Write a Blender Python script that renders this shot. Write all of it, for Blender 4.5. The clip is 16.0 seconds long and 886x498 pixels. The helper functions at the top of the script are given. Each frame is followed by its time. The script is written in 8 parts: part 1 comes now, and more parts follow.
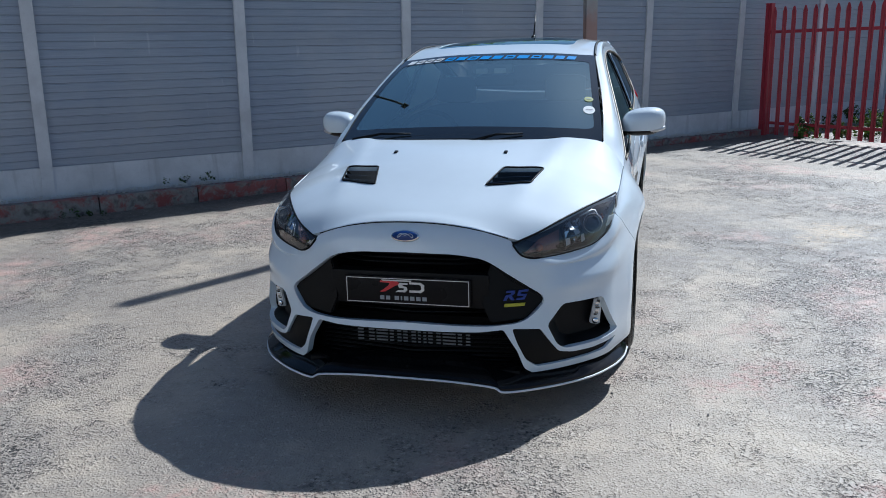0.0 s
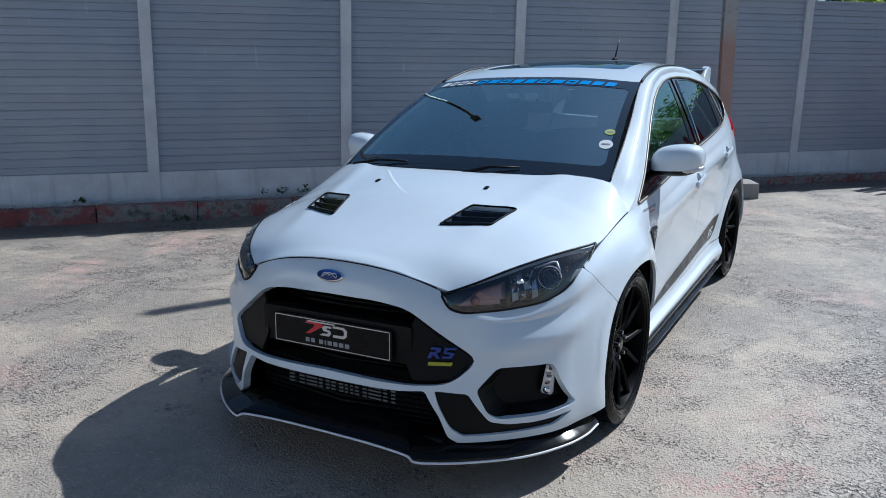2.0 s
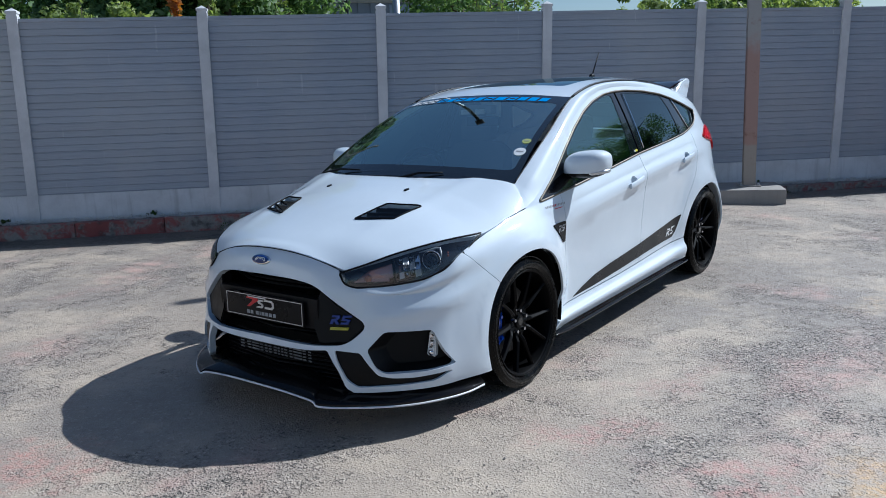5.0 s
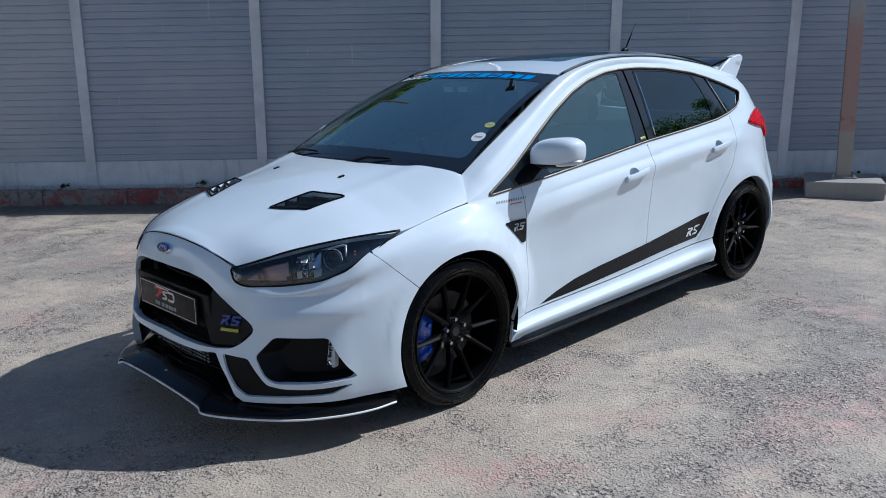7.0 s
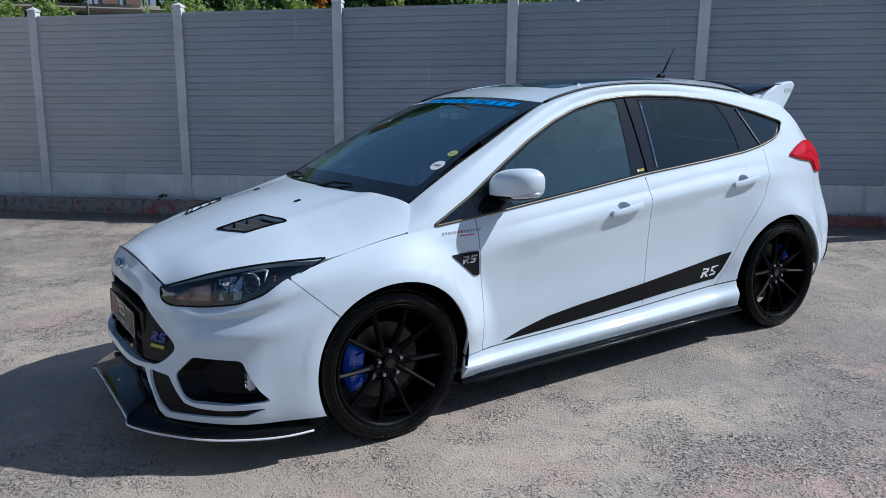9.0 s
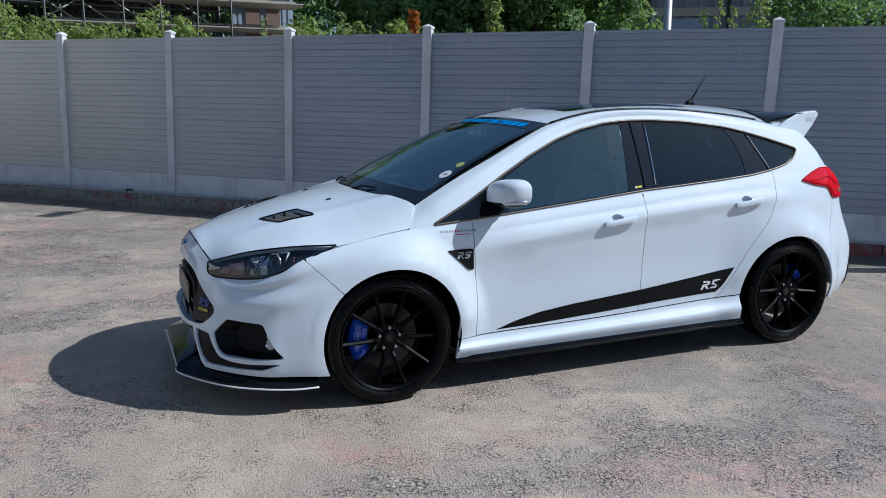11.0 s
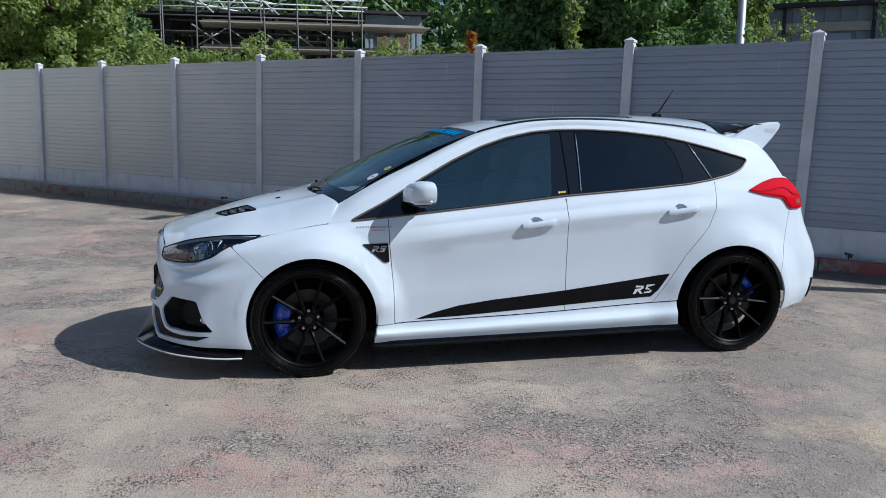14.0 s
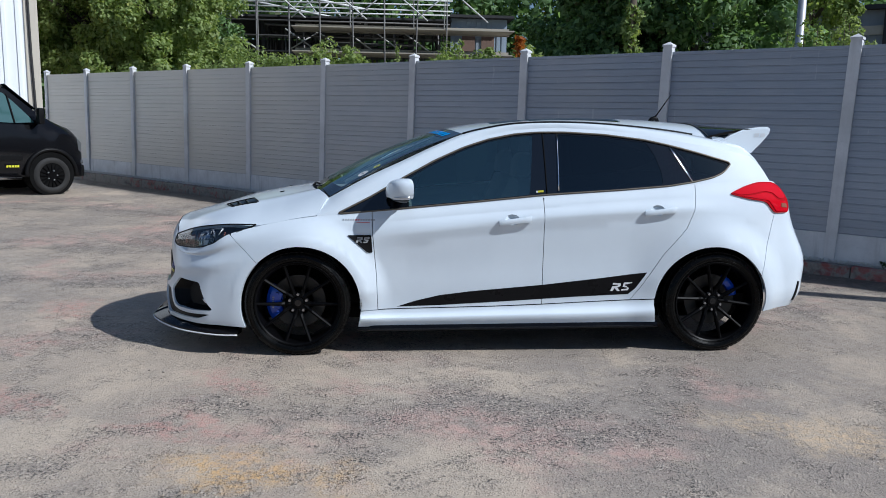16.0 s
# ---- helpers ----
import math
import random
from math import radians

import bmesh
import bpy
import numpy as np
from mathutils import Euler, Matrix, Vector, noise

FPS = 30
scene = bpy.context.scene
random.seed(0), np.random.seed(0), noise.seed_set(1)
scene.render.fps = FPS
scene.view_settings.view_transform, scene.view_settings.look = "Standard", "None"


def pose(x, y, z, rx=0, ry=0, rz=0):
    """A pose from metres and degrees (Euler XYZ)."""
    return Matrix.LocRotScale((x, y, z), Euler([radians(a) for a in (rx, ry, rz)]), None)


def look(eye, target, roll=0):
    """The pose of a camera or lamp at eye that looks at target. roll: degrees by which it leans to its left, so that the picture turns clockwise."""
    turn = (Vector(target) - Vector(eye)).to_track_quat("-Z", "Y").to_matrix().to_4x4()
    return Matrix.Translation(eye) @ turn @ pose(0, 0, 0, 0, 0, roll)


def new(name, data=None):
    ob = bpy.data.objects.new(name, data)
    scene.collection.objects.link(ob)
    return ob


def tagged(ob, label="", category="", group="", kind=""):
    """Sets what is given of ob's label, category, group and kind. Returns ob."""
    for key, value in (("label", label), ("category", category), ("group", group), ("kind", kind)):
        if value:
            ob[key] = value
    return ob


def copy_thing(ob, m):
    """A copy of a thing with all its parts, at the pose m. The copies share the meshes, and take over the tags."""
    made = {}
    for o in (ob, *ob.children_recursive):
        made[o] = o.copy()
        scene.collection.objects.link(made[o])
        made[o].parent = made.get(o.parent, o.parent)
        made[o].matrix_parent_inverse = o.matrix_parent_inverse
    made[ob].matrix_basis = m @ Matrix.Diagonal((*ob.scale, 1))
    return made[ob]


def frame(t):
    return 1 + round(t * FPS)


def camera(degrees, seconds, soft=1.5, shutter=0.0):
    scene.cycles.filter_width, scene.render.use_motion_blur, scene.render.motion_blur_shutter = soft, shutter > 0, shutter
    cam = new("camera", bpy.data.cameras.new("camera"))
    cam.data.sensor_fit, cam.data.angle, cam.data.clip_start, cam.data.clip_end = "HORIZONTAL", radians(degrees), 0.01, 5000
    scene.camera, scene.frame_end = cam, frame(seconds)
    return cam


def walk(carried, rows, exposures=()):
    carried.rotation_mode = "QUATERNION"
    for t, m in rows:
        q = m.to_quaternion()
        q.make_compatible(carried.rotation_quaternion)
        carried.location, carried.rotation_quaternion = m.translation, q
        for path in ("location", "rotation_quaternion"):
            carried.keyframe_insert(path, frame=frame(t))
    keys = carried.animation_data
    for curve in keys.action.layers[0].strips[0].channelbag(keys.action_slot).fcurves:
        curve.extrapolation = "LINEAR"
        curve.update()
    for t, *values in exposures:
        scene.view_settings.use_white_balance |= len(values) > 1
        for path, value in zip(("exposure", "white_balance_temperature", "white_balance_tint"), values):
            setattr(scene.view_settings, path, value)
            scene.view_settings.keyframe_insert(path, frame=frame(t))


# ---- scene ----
cam = camera(58.7, 16.0, soft=0.9)
PATH = [
    (0, (0.946, -5.062, 1.45), (0.428, -3.196, 0.952), -2.0),
    (0.5, (1.159, -4.845, 1.434), (0.501, -3.022, 0.944), -2.3),
    (1, (1.289, -4.628, 1.422), (0.543, -2.838, 0.933), -1.8),
    (1.5, (1.417, -4.453, 1.444), (0.584, -2.694, 0.984), -1.2),
    (2, (1.668, -4.391, 1.453), (0.727, -2.684, 1.004), -0.6),
    (2.5, (1.898, -4.517, 1.468), (0.88, -2.855, 1.018), -1.0),
    (3, (2.111, -4.606, 1.485), (1.013, -2.991, 1.056), -1.1),
    (3.5, (2.346, -4.586, 1.471), (1.174, -3.024, 1.04), -0.9),
    (4, (2.467, -4.632, 1.475), (1.279, -3.083, 1.041), -1.5),
    (4.5, (2.559, -4.647, 1.472), (1.379, -3.084, 1.067), -2.5),
    (5, (2.751, -4.483, 1.453), (1.57, -2.919, 1.053), -2.6),
    (5.2, (2.829, -4.401, 1.451), (1.642, -2.846, 1.036), -2.5),
    (7.3, (3.136, -3.398, 1.433), (1.685, -2.098, 0.979), -1.8),
    (7.5, (3.149, -3.292, 1.426), (1.678, -2.015, 0.974), -1.8),
    (8, (3.192, -3.079, 1.441), (1.67, -1.856, 1.002), -2.1),
    (8.5, (3.367, -2.881, 1.44), (1.771, -1.752, 1.019), -2.0),
    (8.7, (3.458, -2.849, 1.448), (1.835, -1.754, 1.036), -1.7),
    (10.8, (4.321, -2.579, 1.456), (2.527, -1.772, 1.094), 0.1),
    (11, (4.392, -2.564, 1.448), (2.581, -1.79, 1.097), 0.2),
    (11.5, (4.534, -2.455, 1.442), (2.699, -1.733, 1.114), 0.1),
    (12, (4.655, -2.191, 1.406), (2.797, -1.524, 1.085), 0.5),
    (12.5, (4.822, -2.036, 1.409), (2.94, -1.444, 1.082), 0.6),
    (13, (4.987, -1.925, 1.414), (3.092, -1.374, 1.086), 0.5),
    (13.5, (5.093, -1.718, 1.396), (3.181, -1.225, 1.081), 0.2),
    (14, (5.181, -1.487, 1.386), (3.248, -1.075, 1.085), 0.3),
    (14.5, (5.354, -1.375, 1.383), (3.406, -1.018, 1.105), 0.8),
    (15, (5.484, -1.24, 1.404), (3.527, -0.937, 1.125), 1.2),
    (15.5, (5.545, -1.004, 1.388), (3.58, -0.769, 1.098), 1.4),
    (16, (5.614, -0.845, 1.388), (3.643, -0.676, 1.09), 0.9),
]
EXPOSURES = [(0.0, 0.08, 5400, 5), (4.0, 0.12, 5400, 6), (8.0, -0.04, 5400, 7), (16.0, -0.06, 5620, 8)]
walk(cam, [(t, look(eye, target, roll)) for t, eye, target, roll in PATH], EXPOSURES)

# ---- light ----
SUN_WAY = Vector((0.46, 0.90, 0.905)).normalized()  # towards the sun
world = bpy.data.worlds.new("sky")
scene.world = world
world.use_nodes = True
wn = world.node_tree
wn.nodes.clear()
sky = wn.nodes.new("ShaderNodeTexSky")
sky.sky_type = "NISHITA"
sky.sun_disc = False
sky.sun_elevation = math.asin(SUN_WAY.z)
sky.sun_rotation = math.atan2(SUN_WAY.x, SUN_WAY.y)
sky.air_density, sky.dust_density, sky.ozone_density = 1.0, 0.6, 1.7
back = wn.nodes.new("ShaderNodeBackground")
back.inputs["Strength"].default_value = 0.068
out = wn.nodes.new("ShaderNodeOutputWorld")
wn.links.new(sky.outputs[0], back.inputs["Color"])
wn.links.new(back.outputs[0], out.inputs["Surface"])
sun = new("sun", bpy.data.lights.new("sun", "SUN"))
sun.data.energy, sun.data.angle, sun.data.color = 4.75, radians(0.53), (1.0, 0.95, 0.88)
sun.matrix_world = look(SUN_WAY * 50, (0, 0, 0))

# ---- materials ----
class Net:
    """A short way to write node materials."""

    def __init__(self, name):
        self.mat = bpy.data.materials.new(name)
        self.mat.use_nodes = True
        self.tree = self.mat.node_tree
        self.tree.nodes.clear()
        self.out = self.tree.nodes.new("ShaderNodeOutputMaterial")

    def put(self, socket, value):
        if isinstance(value, bpy.types.NodeSocket):
            self.tree.links.new(value, socket)
        elif socket.type == "RGBA" and isinstance(value, tuple) and len(value) == 3:
            socket.default_value = (*value, 1.0)
        else:
            socket.default_value = value

    def add(self, kind, inputs=None, result=0, operation="", feature="", vector_type="", interpolation_type=""):
        node = self.tree.nodes.new(kind)
        if operation:
            node.operation = operation
        if feature:
            node.feature = feature
        if vector_type:
            node.vector_type = vector_type
        if interpolation_type:
            node.interpolation_type = interpolation_type
        for key, value in (inputs or {}).items():
            self.put(node.inputs[key], value)
        return node.outputs[result]

    def place(self):
        return self.add("ShaderNodeNewGeometry", result="Position")

    def local(self):
        return self.add("ShaderNodeTexCoord", result="Object")

    def piece(self):
        return self.add("ShaderNodeObjectInfo", result="Random")

    def island(self):
        return self.add("ShaderNodeNewGeometry", result="Random Per Island")

    def scaled(self, vector, scale):
        return self.add("ShaderNodeMapping", {"Vector": vector, "Scale": scale})

    def noise(self, vector, scale, detail=4.0, rough=0.6, distort=0.0, result="Fac"):
        return self.add("ShaderNodeTexNoise", {"Vector": vector, "Scale": scale, "Detail": detail, "Roughness": rough, "Distortion": distort}, result)

    def cells(self, vector, scale, result="Distance", feature=""):
        return self.add("ShaderNodeTexVoronoi", {"Vector": vector, "Scale": scale}, result, feature=feature)

    def ramp(self, value, a, b, lo=0.0, hi=1.0):
        return self.add("ShaderNodeMapRange", {"Value": value, "From Min": a, "From Max": b, "To Min": lo, "To Max": hi}, interpolation_type="SMOOTHSTEP")

    def maths(self, how, a, b=0.0):
        node = self.tree.nodes.new("ShaderNodeMath")
        node.operation = how
        self.put(node.inputs[0], a)
        self.put(node.inputs[1], b)
        return node.outputs[0]

    def mix(self, fac, a, b, how="MIX"):
        node = self.tree.nodes.new("ShaderNodeMix")
        node.data_type, node.blend_type = "RGBA", how
        self.put(node.inputs[0], fac)
        self.put(node.inputs[6], a)
        self.put(node.inputs[7], b)
        return node.outputs[2]

    def bump(self, height, strength, depth, normal=None):
        given = {"Height": height, "Strength": strength, "Distance": depth}
        if normal is not None:
            given["Normal"] = normal
        return self.add("ShaderNodeBump", given)

    def surface(self, **inputs):
        node = self.tree.nodes.new("ShaderNodeBsdfPrincipled")
        for key, value in inputs.items():
            self.put(node.inputs[key.replace("_", " ")], value)
        self.tree.links.new(node.outputs[0], self.out.inputs["Surface"])
        return self.mat


def plain(name, colour, rough=0.5, metal=0.0, grain=0.0, scale=60.0, depth=0.0005, **more):
    """A material with slight unevenness of tone and gloss."""
    n = Net(name)
    p = n.local()
    f = n.noise(p, scale, 5.0)
    g = n.noise(p, scale * 0.07, 3.0)
    tone = n.mix(n.maths("MULTIPLY", n.maths("ADD", f, g), 0.5), tuple(c * (1 - grain) for c in colour), tuple(min(1.0, c * (1 + grain)) for c in colour))
    given = dict(Base_Color=tone, Roughness=n.ramp(g, 0.3, 0.7, max(0.02, rough * 0.85), min(1.0, rough * 1.15)), Metallic=metal)
    if depth:
        given["Normal"] = n.bump(f, 0.3, depth)
    given.update(more)
    return n.surface(**given)


def asphalt():
    n = Net("worn_asphalt")
    p = n.place()
    wide = n.noise(p, 0.22, 5.0, 0.62)
    mid = n.noise(p, 1.1, 6.0, 0.68, 0.3)
    fine = n.noise(p, 14.0, 5.0, 0.7)
    grit = n.noise(p, 120.0, 3.0, 0.7)
    grey = n.add("ShaderNodeSeparateColor", {"Color": n.cells(p, 75.0, "Color")}, 0)
    # fine dust, bluish grey to tan, fills the surface
    tone = n.mix(n.ramp(wide, 0.34, 0.66), (0.281, 0.241, 0.206), (0.436, 0.359, 0.282))
    tone = n.mix(n.maths("MULTIPLY", n.ramp(mid, 0.47, 0.64), 0.6), tone, (0.583, 0.477, 0.361))
    tone = n.mix(n.maths("MULTIPLY", n.ramp(n.noise(p, 0.8, 5.0, 0.6, 0.5), 0.5, 0.66), 0.5), tone, (0.252, 0.226, 0.204))
    pink = n.maths("MULTIPLY", n.ramp(n.noise(p, 0.7, 4.0, 0.6, 0.3), 0.50, 0.66), n.ramp(n.noise(p, 6.0, 5.0, 0.75), 0.35, 0.65))
    tone = n.mix(n.maths("MULTIPLY", pink, 0.75), tone, (0.600, 0.365, 0.305))
    # where it is swept away, in drawn-out drifts, the dark binder and the stones show
    drift = n.maths("ADD", n.maths("MULTIPLY", n.noise(p, 0.8, 6.0, 0.65, 0.4), 0.55), n.maths("MULTIPLY", n.noise(p, 3.7, 7.0, 0.75, 0.4), 0.45))
    swept = n.ramp(drift, 0.475, 0.585)
    chip = n.maths("MULTIPLY", n.ramp(n.noise(p, 60.0, 2.5, 0.6), 0.47, 0.40), n.ramp(n.noise(p, 9.0, 3.0, 0.6), 0.36, 0.56))
    stones = n.mix(n.ramp(grey, 0.2, 0.9), (0.225, 0.191, 0.164), (0.440, 0.373, 0.308))
    tone = n.mix(n.maths("MULTIPLY", swept, 0.55), tone, stones)
    holed = n.maths("MULTIPLY", chip, n.maths("ADD", n.maths("MULTIPLY", swept, 0.90), 0.14))
    tone = n.mix(holed, tone, (0.062, 0.053, 0.046))
    tone = n.mix(n.maths("MULTIPLY", n.ramp(fine, 0.52, 0.78), 0.26), tone, (0.159, 0.132, 0.112))
    rough_part = n.maths("ADD", n.maths("MULTIPLY", swept, 0.22), 0.2)
    tone = n.mix(n.maths("MULTIPLY", n.ramp(grit, 0.55, 0.75), rough_part), tone, (0.093, 0.078, 0.066))
    tone = n.mix(n.maths("MULTIPLY", n.ramp(grey, 0.88, 0.97), rough_part), tone, (0.744, 0.639, 0.522))
    # fence shade painted in along the kerb, at its distance from the yard's middle
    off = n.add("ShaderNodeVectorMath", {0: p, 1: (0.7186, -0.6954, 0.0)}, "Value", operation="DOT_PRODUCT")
    fence_shade = n.ramp(n.maths("ADD", off, n.maths("MULTIPLY", n.noise(p, 0.8, 5.0, 0.65), 0.9)), -2.55, -2.95)
    tone = n.mix(n.maths("MULTIPLY", fence_shade, 0.75), tone, (0.062, 0.057, 0.050))
    # patches of sprayed marks and rust, each with an outline of its own
    wob = n.add("ShaderNodeVectorMath", {0: p, 1: n.add("ShaderNodeVectorMath", {0: n.noise(p, 3.0, 4.0, result="Color"), 1: (0.5, 0.5, 0.5)}, operation="SUBTRACT")}, operation="ADD")
    for x, y, wx, wy, turn, colour, much in SPOTS:
        q = n.add("ShaderNodeMapping", {"Vector": wob, "Location": (x, y, 0), "Rotation": (0, 0, turn), "Scale": (wx, wy, 1)}, vector_type="TEXTURE")
        far = n.add("ShaderNodeVectorMath", {0: n.add("ShaderNodeVectorMath", {0: q, 1: (1, 1, 0)}, operation="MULTIPLY")}, "Value", operation="LENGTH")
        spot = n.maths("MULTIPLY", n.ramp(far, 1.25, 0.1), n.ramp(n.noise(p, 22.0, 4.0, 0.7), 0.32, 0.68))
        tone = n.mix(n.maths("MULTIPLY", spot, min(1.0, much * 1.8)), tone, colour)
    pits = n.maths("MULTIPLY", n.maths("ADD", n.maths("MULTIPLY", swept, 1.5), 0.35), chip)
    lumps = n.maths("MULTIPLY", n.ramp(n.cells(p, 85.0), 0.55, 0.15), n.maths("ADD", n.maths("MULTIPLY", swept, 0.50), 0.22))
    height = n.maths("SUBTRACT", n.maths("ADD", n.maths("ADD", n.maths("MULTIPLY", fine, 0.5), n.maths("MULTIPLY", grit, 0.3)), lumps), pits)
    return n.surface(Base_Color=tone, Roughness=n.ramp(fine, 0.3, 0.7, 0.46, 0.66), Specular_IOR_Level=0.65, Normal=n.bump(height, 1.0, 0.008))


def concrete(name, colour, damp=0.3):
    n = Net(name)
    p = n.place()
    a = n.noise(p, 2.2, 6.0, 0.65)
    b = n.noise(p, 40.0, 4.0)
    runs = n.noise(n.scaled(p, (9.0, 9.0, 0.8)), 1.0, 4.0)
    tone = n.mix(n.ramp(a, 0.3, 0.7), tuple(c * 0.78 for c in colour), colour)
    tone = n.mix(n.maths("MULTIPLY", n.ramp(runs, 0.52, 0.75), damp), tone, tuple(c * 0.45 for c in colour))
    tone = n.mix(n.maths("MULTIPLY", n.ramp(b, 0.55, 0.8), 0.3), tone, tuple(c * 0.6 for c in colour))
    return n.surface(Base_Color=tone, Roughness=0.88, Normal=n.bump(n.maths("ADD", b, a), 0.4, 0.003))


def board_finish():
    n = Net("grey_composite_board")
    p = n.place()
    grain = n.noise(n.scaled(p, (3.0, 3.0, 140.0)), 1.0, 5.0, 0.7)
    wash = n.noise(p, 0.8, 4.0)
    tone = n.mix(n.ramp(grain, 0.3, 0.7), (0.262, 0.300, 0.370), (0.352, 0.394, 0.470))
    tone = n.mix(n.maths("MULTIPLY", n.ramp(wash, 0.4, 0.7), 0.35), tone, (0.46, 0.47, 0.49))
    tone = n.mix(n.maths("MULTIPLY", n.piece(), 0.20), tone, (0.23, 0.235, 0.255))
    # the far panels turn paler and warmer
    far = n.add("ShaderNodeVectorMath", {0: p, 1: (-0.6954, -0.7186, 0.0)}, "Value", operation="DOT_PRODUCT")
    paler = n.maths("ADD", n.ramp(far, 2.0, 10.5), n.maths("MULTIPLY", n.maths("SUBTRACT", wash, 0.5), 0.3))
    tone = n.mix(n.maths("MULTIPLY", paler, 0.8), tone, (0.68, 0.64, 0.55))
    # a few pale runs and scuffs
    runs = n.ramp(n.noise(n.scaled(p, (14.0, 14.0, 2.2)), 1.0, 3.0, 0.5), 0.70, 0.76)
    tone = n.mix(n.maths("MULTIPLY", runs, 0.35), tone, (0.60, 0.61, 0.62))
    return n.surface(Base_Color=tone, Roughness=n.ramp(grain, 0.3, 0.7, 0.42, 0.58), Specular_IOR_Level=0.8, Normal=n.bump(grain, 0.25, 0.0012))


def red_kerb():
    n = Net("flaking_red_kerb_paint")
    p = n.place()
    flake = n.noise(p, 5.5, 7.0, 0.72, 0.4)
    dirt = n.noise(p, 1.6, 5.0)
    paint = n.mix(n.ramp(dirt, 0.3, 0.7), (0.21, 0.055, 0.05), (0.30, 0.10, 0.088))
    bare = n.mix(n.noise(p, 30.0), (0.16, 0.15, 0.14), (0.33, 0.31, 0.28))
    # the far stretch has lost most of its paint
    far = n.add("ShaderNodeVectorMath", {0: p, 1: (-0.6954, -0.7186, 0.0)}, "Value", operation="DOT_PRODUCT")
    flake = n.maths("ADD", flake, n.ramp(far, 4.0, 8.0, 0.0, 0.09))
    worn = n.ramp(n.maths("ADD", flake, n.maths("MULTIPLY", n.piece(), 0.1)), 0.48, 0.63)
    tone = n.mix(worn, paint, bare)
    tone = n.mix(n.maths("MULTIPLY", n.ramp(n.noise(p, 11.0, 5.0), 0.5, 0.7), 0.7), tone, (0.05, 0.042, 0.038))
    return n.surface(Base_Color=tone, Roughness=0.8, Normal=n.bump(n.maths("ADD", flake, n.noise(p, 60.0)), 0.5, 0.004))


def leaf(name, dark, light, warm=(0.1, 0.09, 0.02)):
    n = Net(name)
    r = n.island()
    tone = n.mix(r, dark, light)
    tone = n.mix(n.ramp(r, 0.92, 1.0), tone, warm)
    tone = n.mix(n.maths("MULTIPLY", n.ramp(n.noise(n.place(), 0.9), 0.4, 0.7), 0.55), tone, dark)
    body = n.tree.nodes.new("ShaderNodeBsdfPrincipled")
    n.put(body.inputs["Base Color"], tone)
    n.put(body.inputs["Roughness"], 0.5)
    n.put(body.inputs["Specular IOR Level"], 0.4)
    glow = n.add("ShaderNodeBsdfTranslucent", {"Color": n.mix(1.0, tone, (1.0, 1.0, 0.55), "MULTIPLY")})
    n.tree.links.new(n.add("ShaderNodeMixShader", {0: 0.55, 1: body.outputs[0], 2: glow}), n.out.inputs["Surface"])
    return n.mat


# marks on the ground: x, y, half sizes, turn, colour, strength
SPOTS = [
    (2.50, -1.37, 0.41, 0.21, 1.20, (0.66, 0.41, 0.17), 0.85),
    (2.25, 1.27, 0.57, 0.24, 1.00, (0.62, 0.46, 0.29), 0.75),
    (0.60, -3.07, 0.22, 0.08, 1.30, (0.552, 0.296, 0.244), 0.75),
    (2.01, -1.78, 0.27, 0.10, 1.40, (0.522, 0.296, 0.244), 0.65),
    (1.61, -2.70, 0.30, 0.14, 0.90, (0.522, 0.296, 0.244), 0.55),
    (-0.42, -3.12, 0.35, 0.21, 0.30, (0.54, 0.296, 0.238), 0.68),
    (1.33, -1.65, 0.35, 0.19, 0.70, (0.504, 0.308, 0.256), 0.55),
    (1.42, -0.92, 0.35, 0.14, 1.10, (0.492, 0.314, 0.262), 0.40),
    (0.20, -3.75, 0.41, 0.16, 0.40, (0.522, 0.302, 0.244), 0.48),
    (0.76, -1.36, 0.15, 0.02, 2.10, (0.60, 0.54, 0.47), 0.6),
    (-4.00, 0.62, 0.75, 0.17, 0.80, (0.025, 0.024, 0.024), 0.9),
]
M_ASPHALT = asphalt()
M_POST = concrete("pale_concrete_post", (0.70, 0.705, 0.72), 0.2)
M_GRAVEL_BOARD = concrete("concrete_gravel_board", (0.72, 0.73, 0.75), 0.5)
M_PLINTH = concrete("concrete_plinth", (0.36, 0.33, 0.30), 0.35)
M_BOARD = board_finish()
M_KERB = red_kerb()
M_CHIPS = plain("pale_stone_chips", (0.62, 0.61, 0.58), 0.85, grain=0.35, scale=25.0)
def grit():
    n = Net("mixed_grit")
    tone = n.mix(n.island(), (0.24, 0.215, 0.195), (0.56, 0.50, 0.435))
    return n.surface(Base_Color=tone, Roughness=0.85)


M_GRIT = grit()
M_EARTH = plain("dark_earth", (0.07, 0.055, 0.04), 0.95, grain=0.4, scale=20.0, depth=0.01)
M_LEAF = leaf("green_leaves", (0.09, 0.17, 0.06), (0.32, 0.48, 0.21))
M_LEAF_PALE = leaf("yellow_green_leaves", (0.19, 0.27, 0.075), (0.48, 0.57, 0.22), (0.42, 0.44, 0.13))
M_WEED = leaf("weed_leaves", (0.025, 0.055, 0.015), (0.075, 0.125, 0.03))
M_AUTUMN = leaf("orange_leaves", (0.35, 0.10, 0.02), (0.55, 0.24, 0.04))
M_BARK = plain("brown_bark", (0.09, 0.07, 0.05), 0.9, grain=0.4, scale=12.0, depth=0.01)
M_GALV = plain("galvanised_steel", (0.42, 0.44, 0.46), 0.45, 0.7, grain=0.15, scale=18.0)
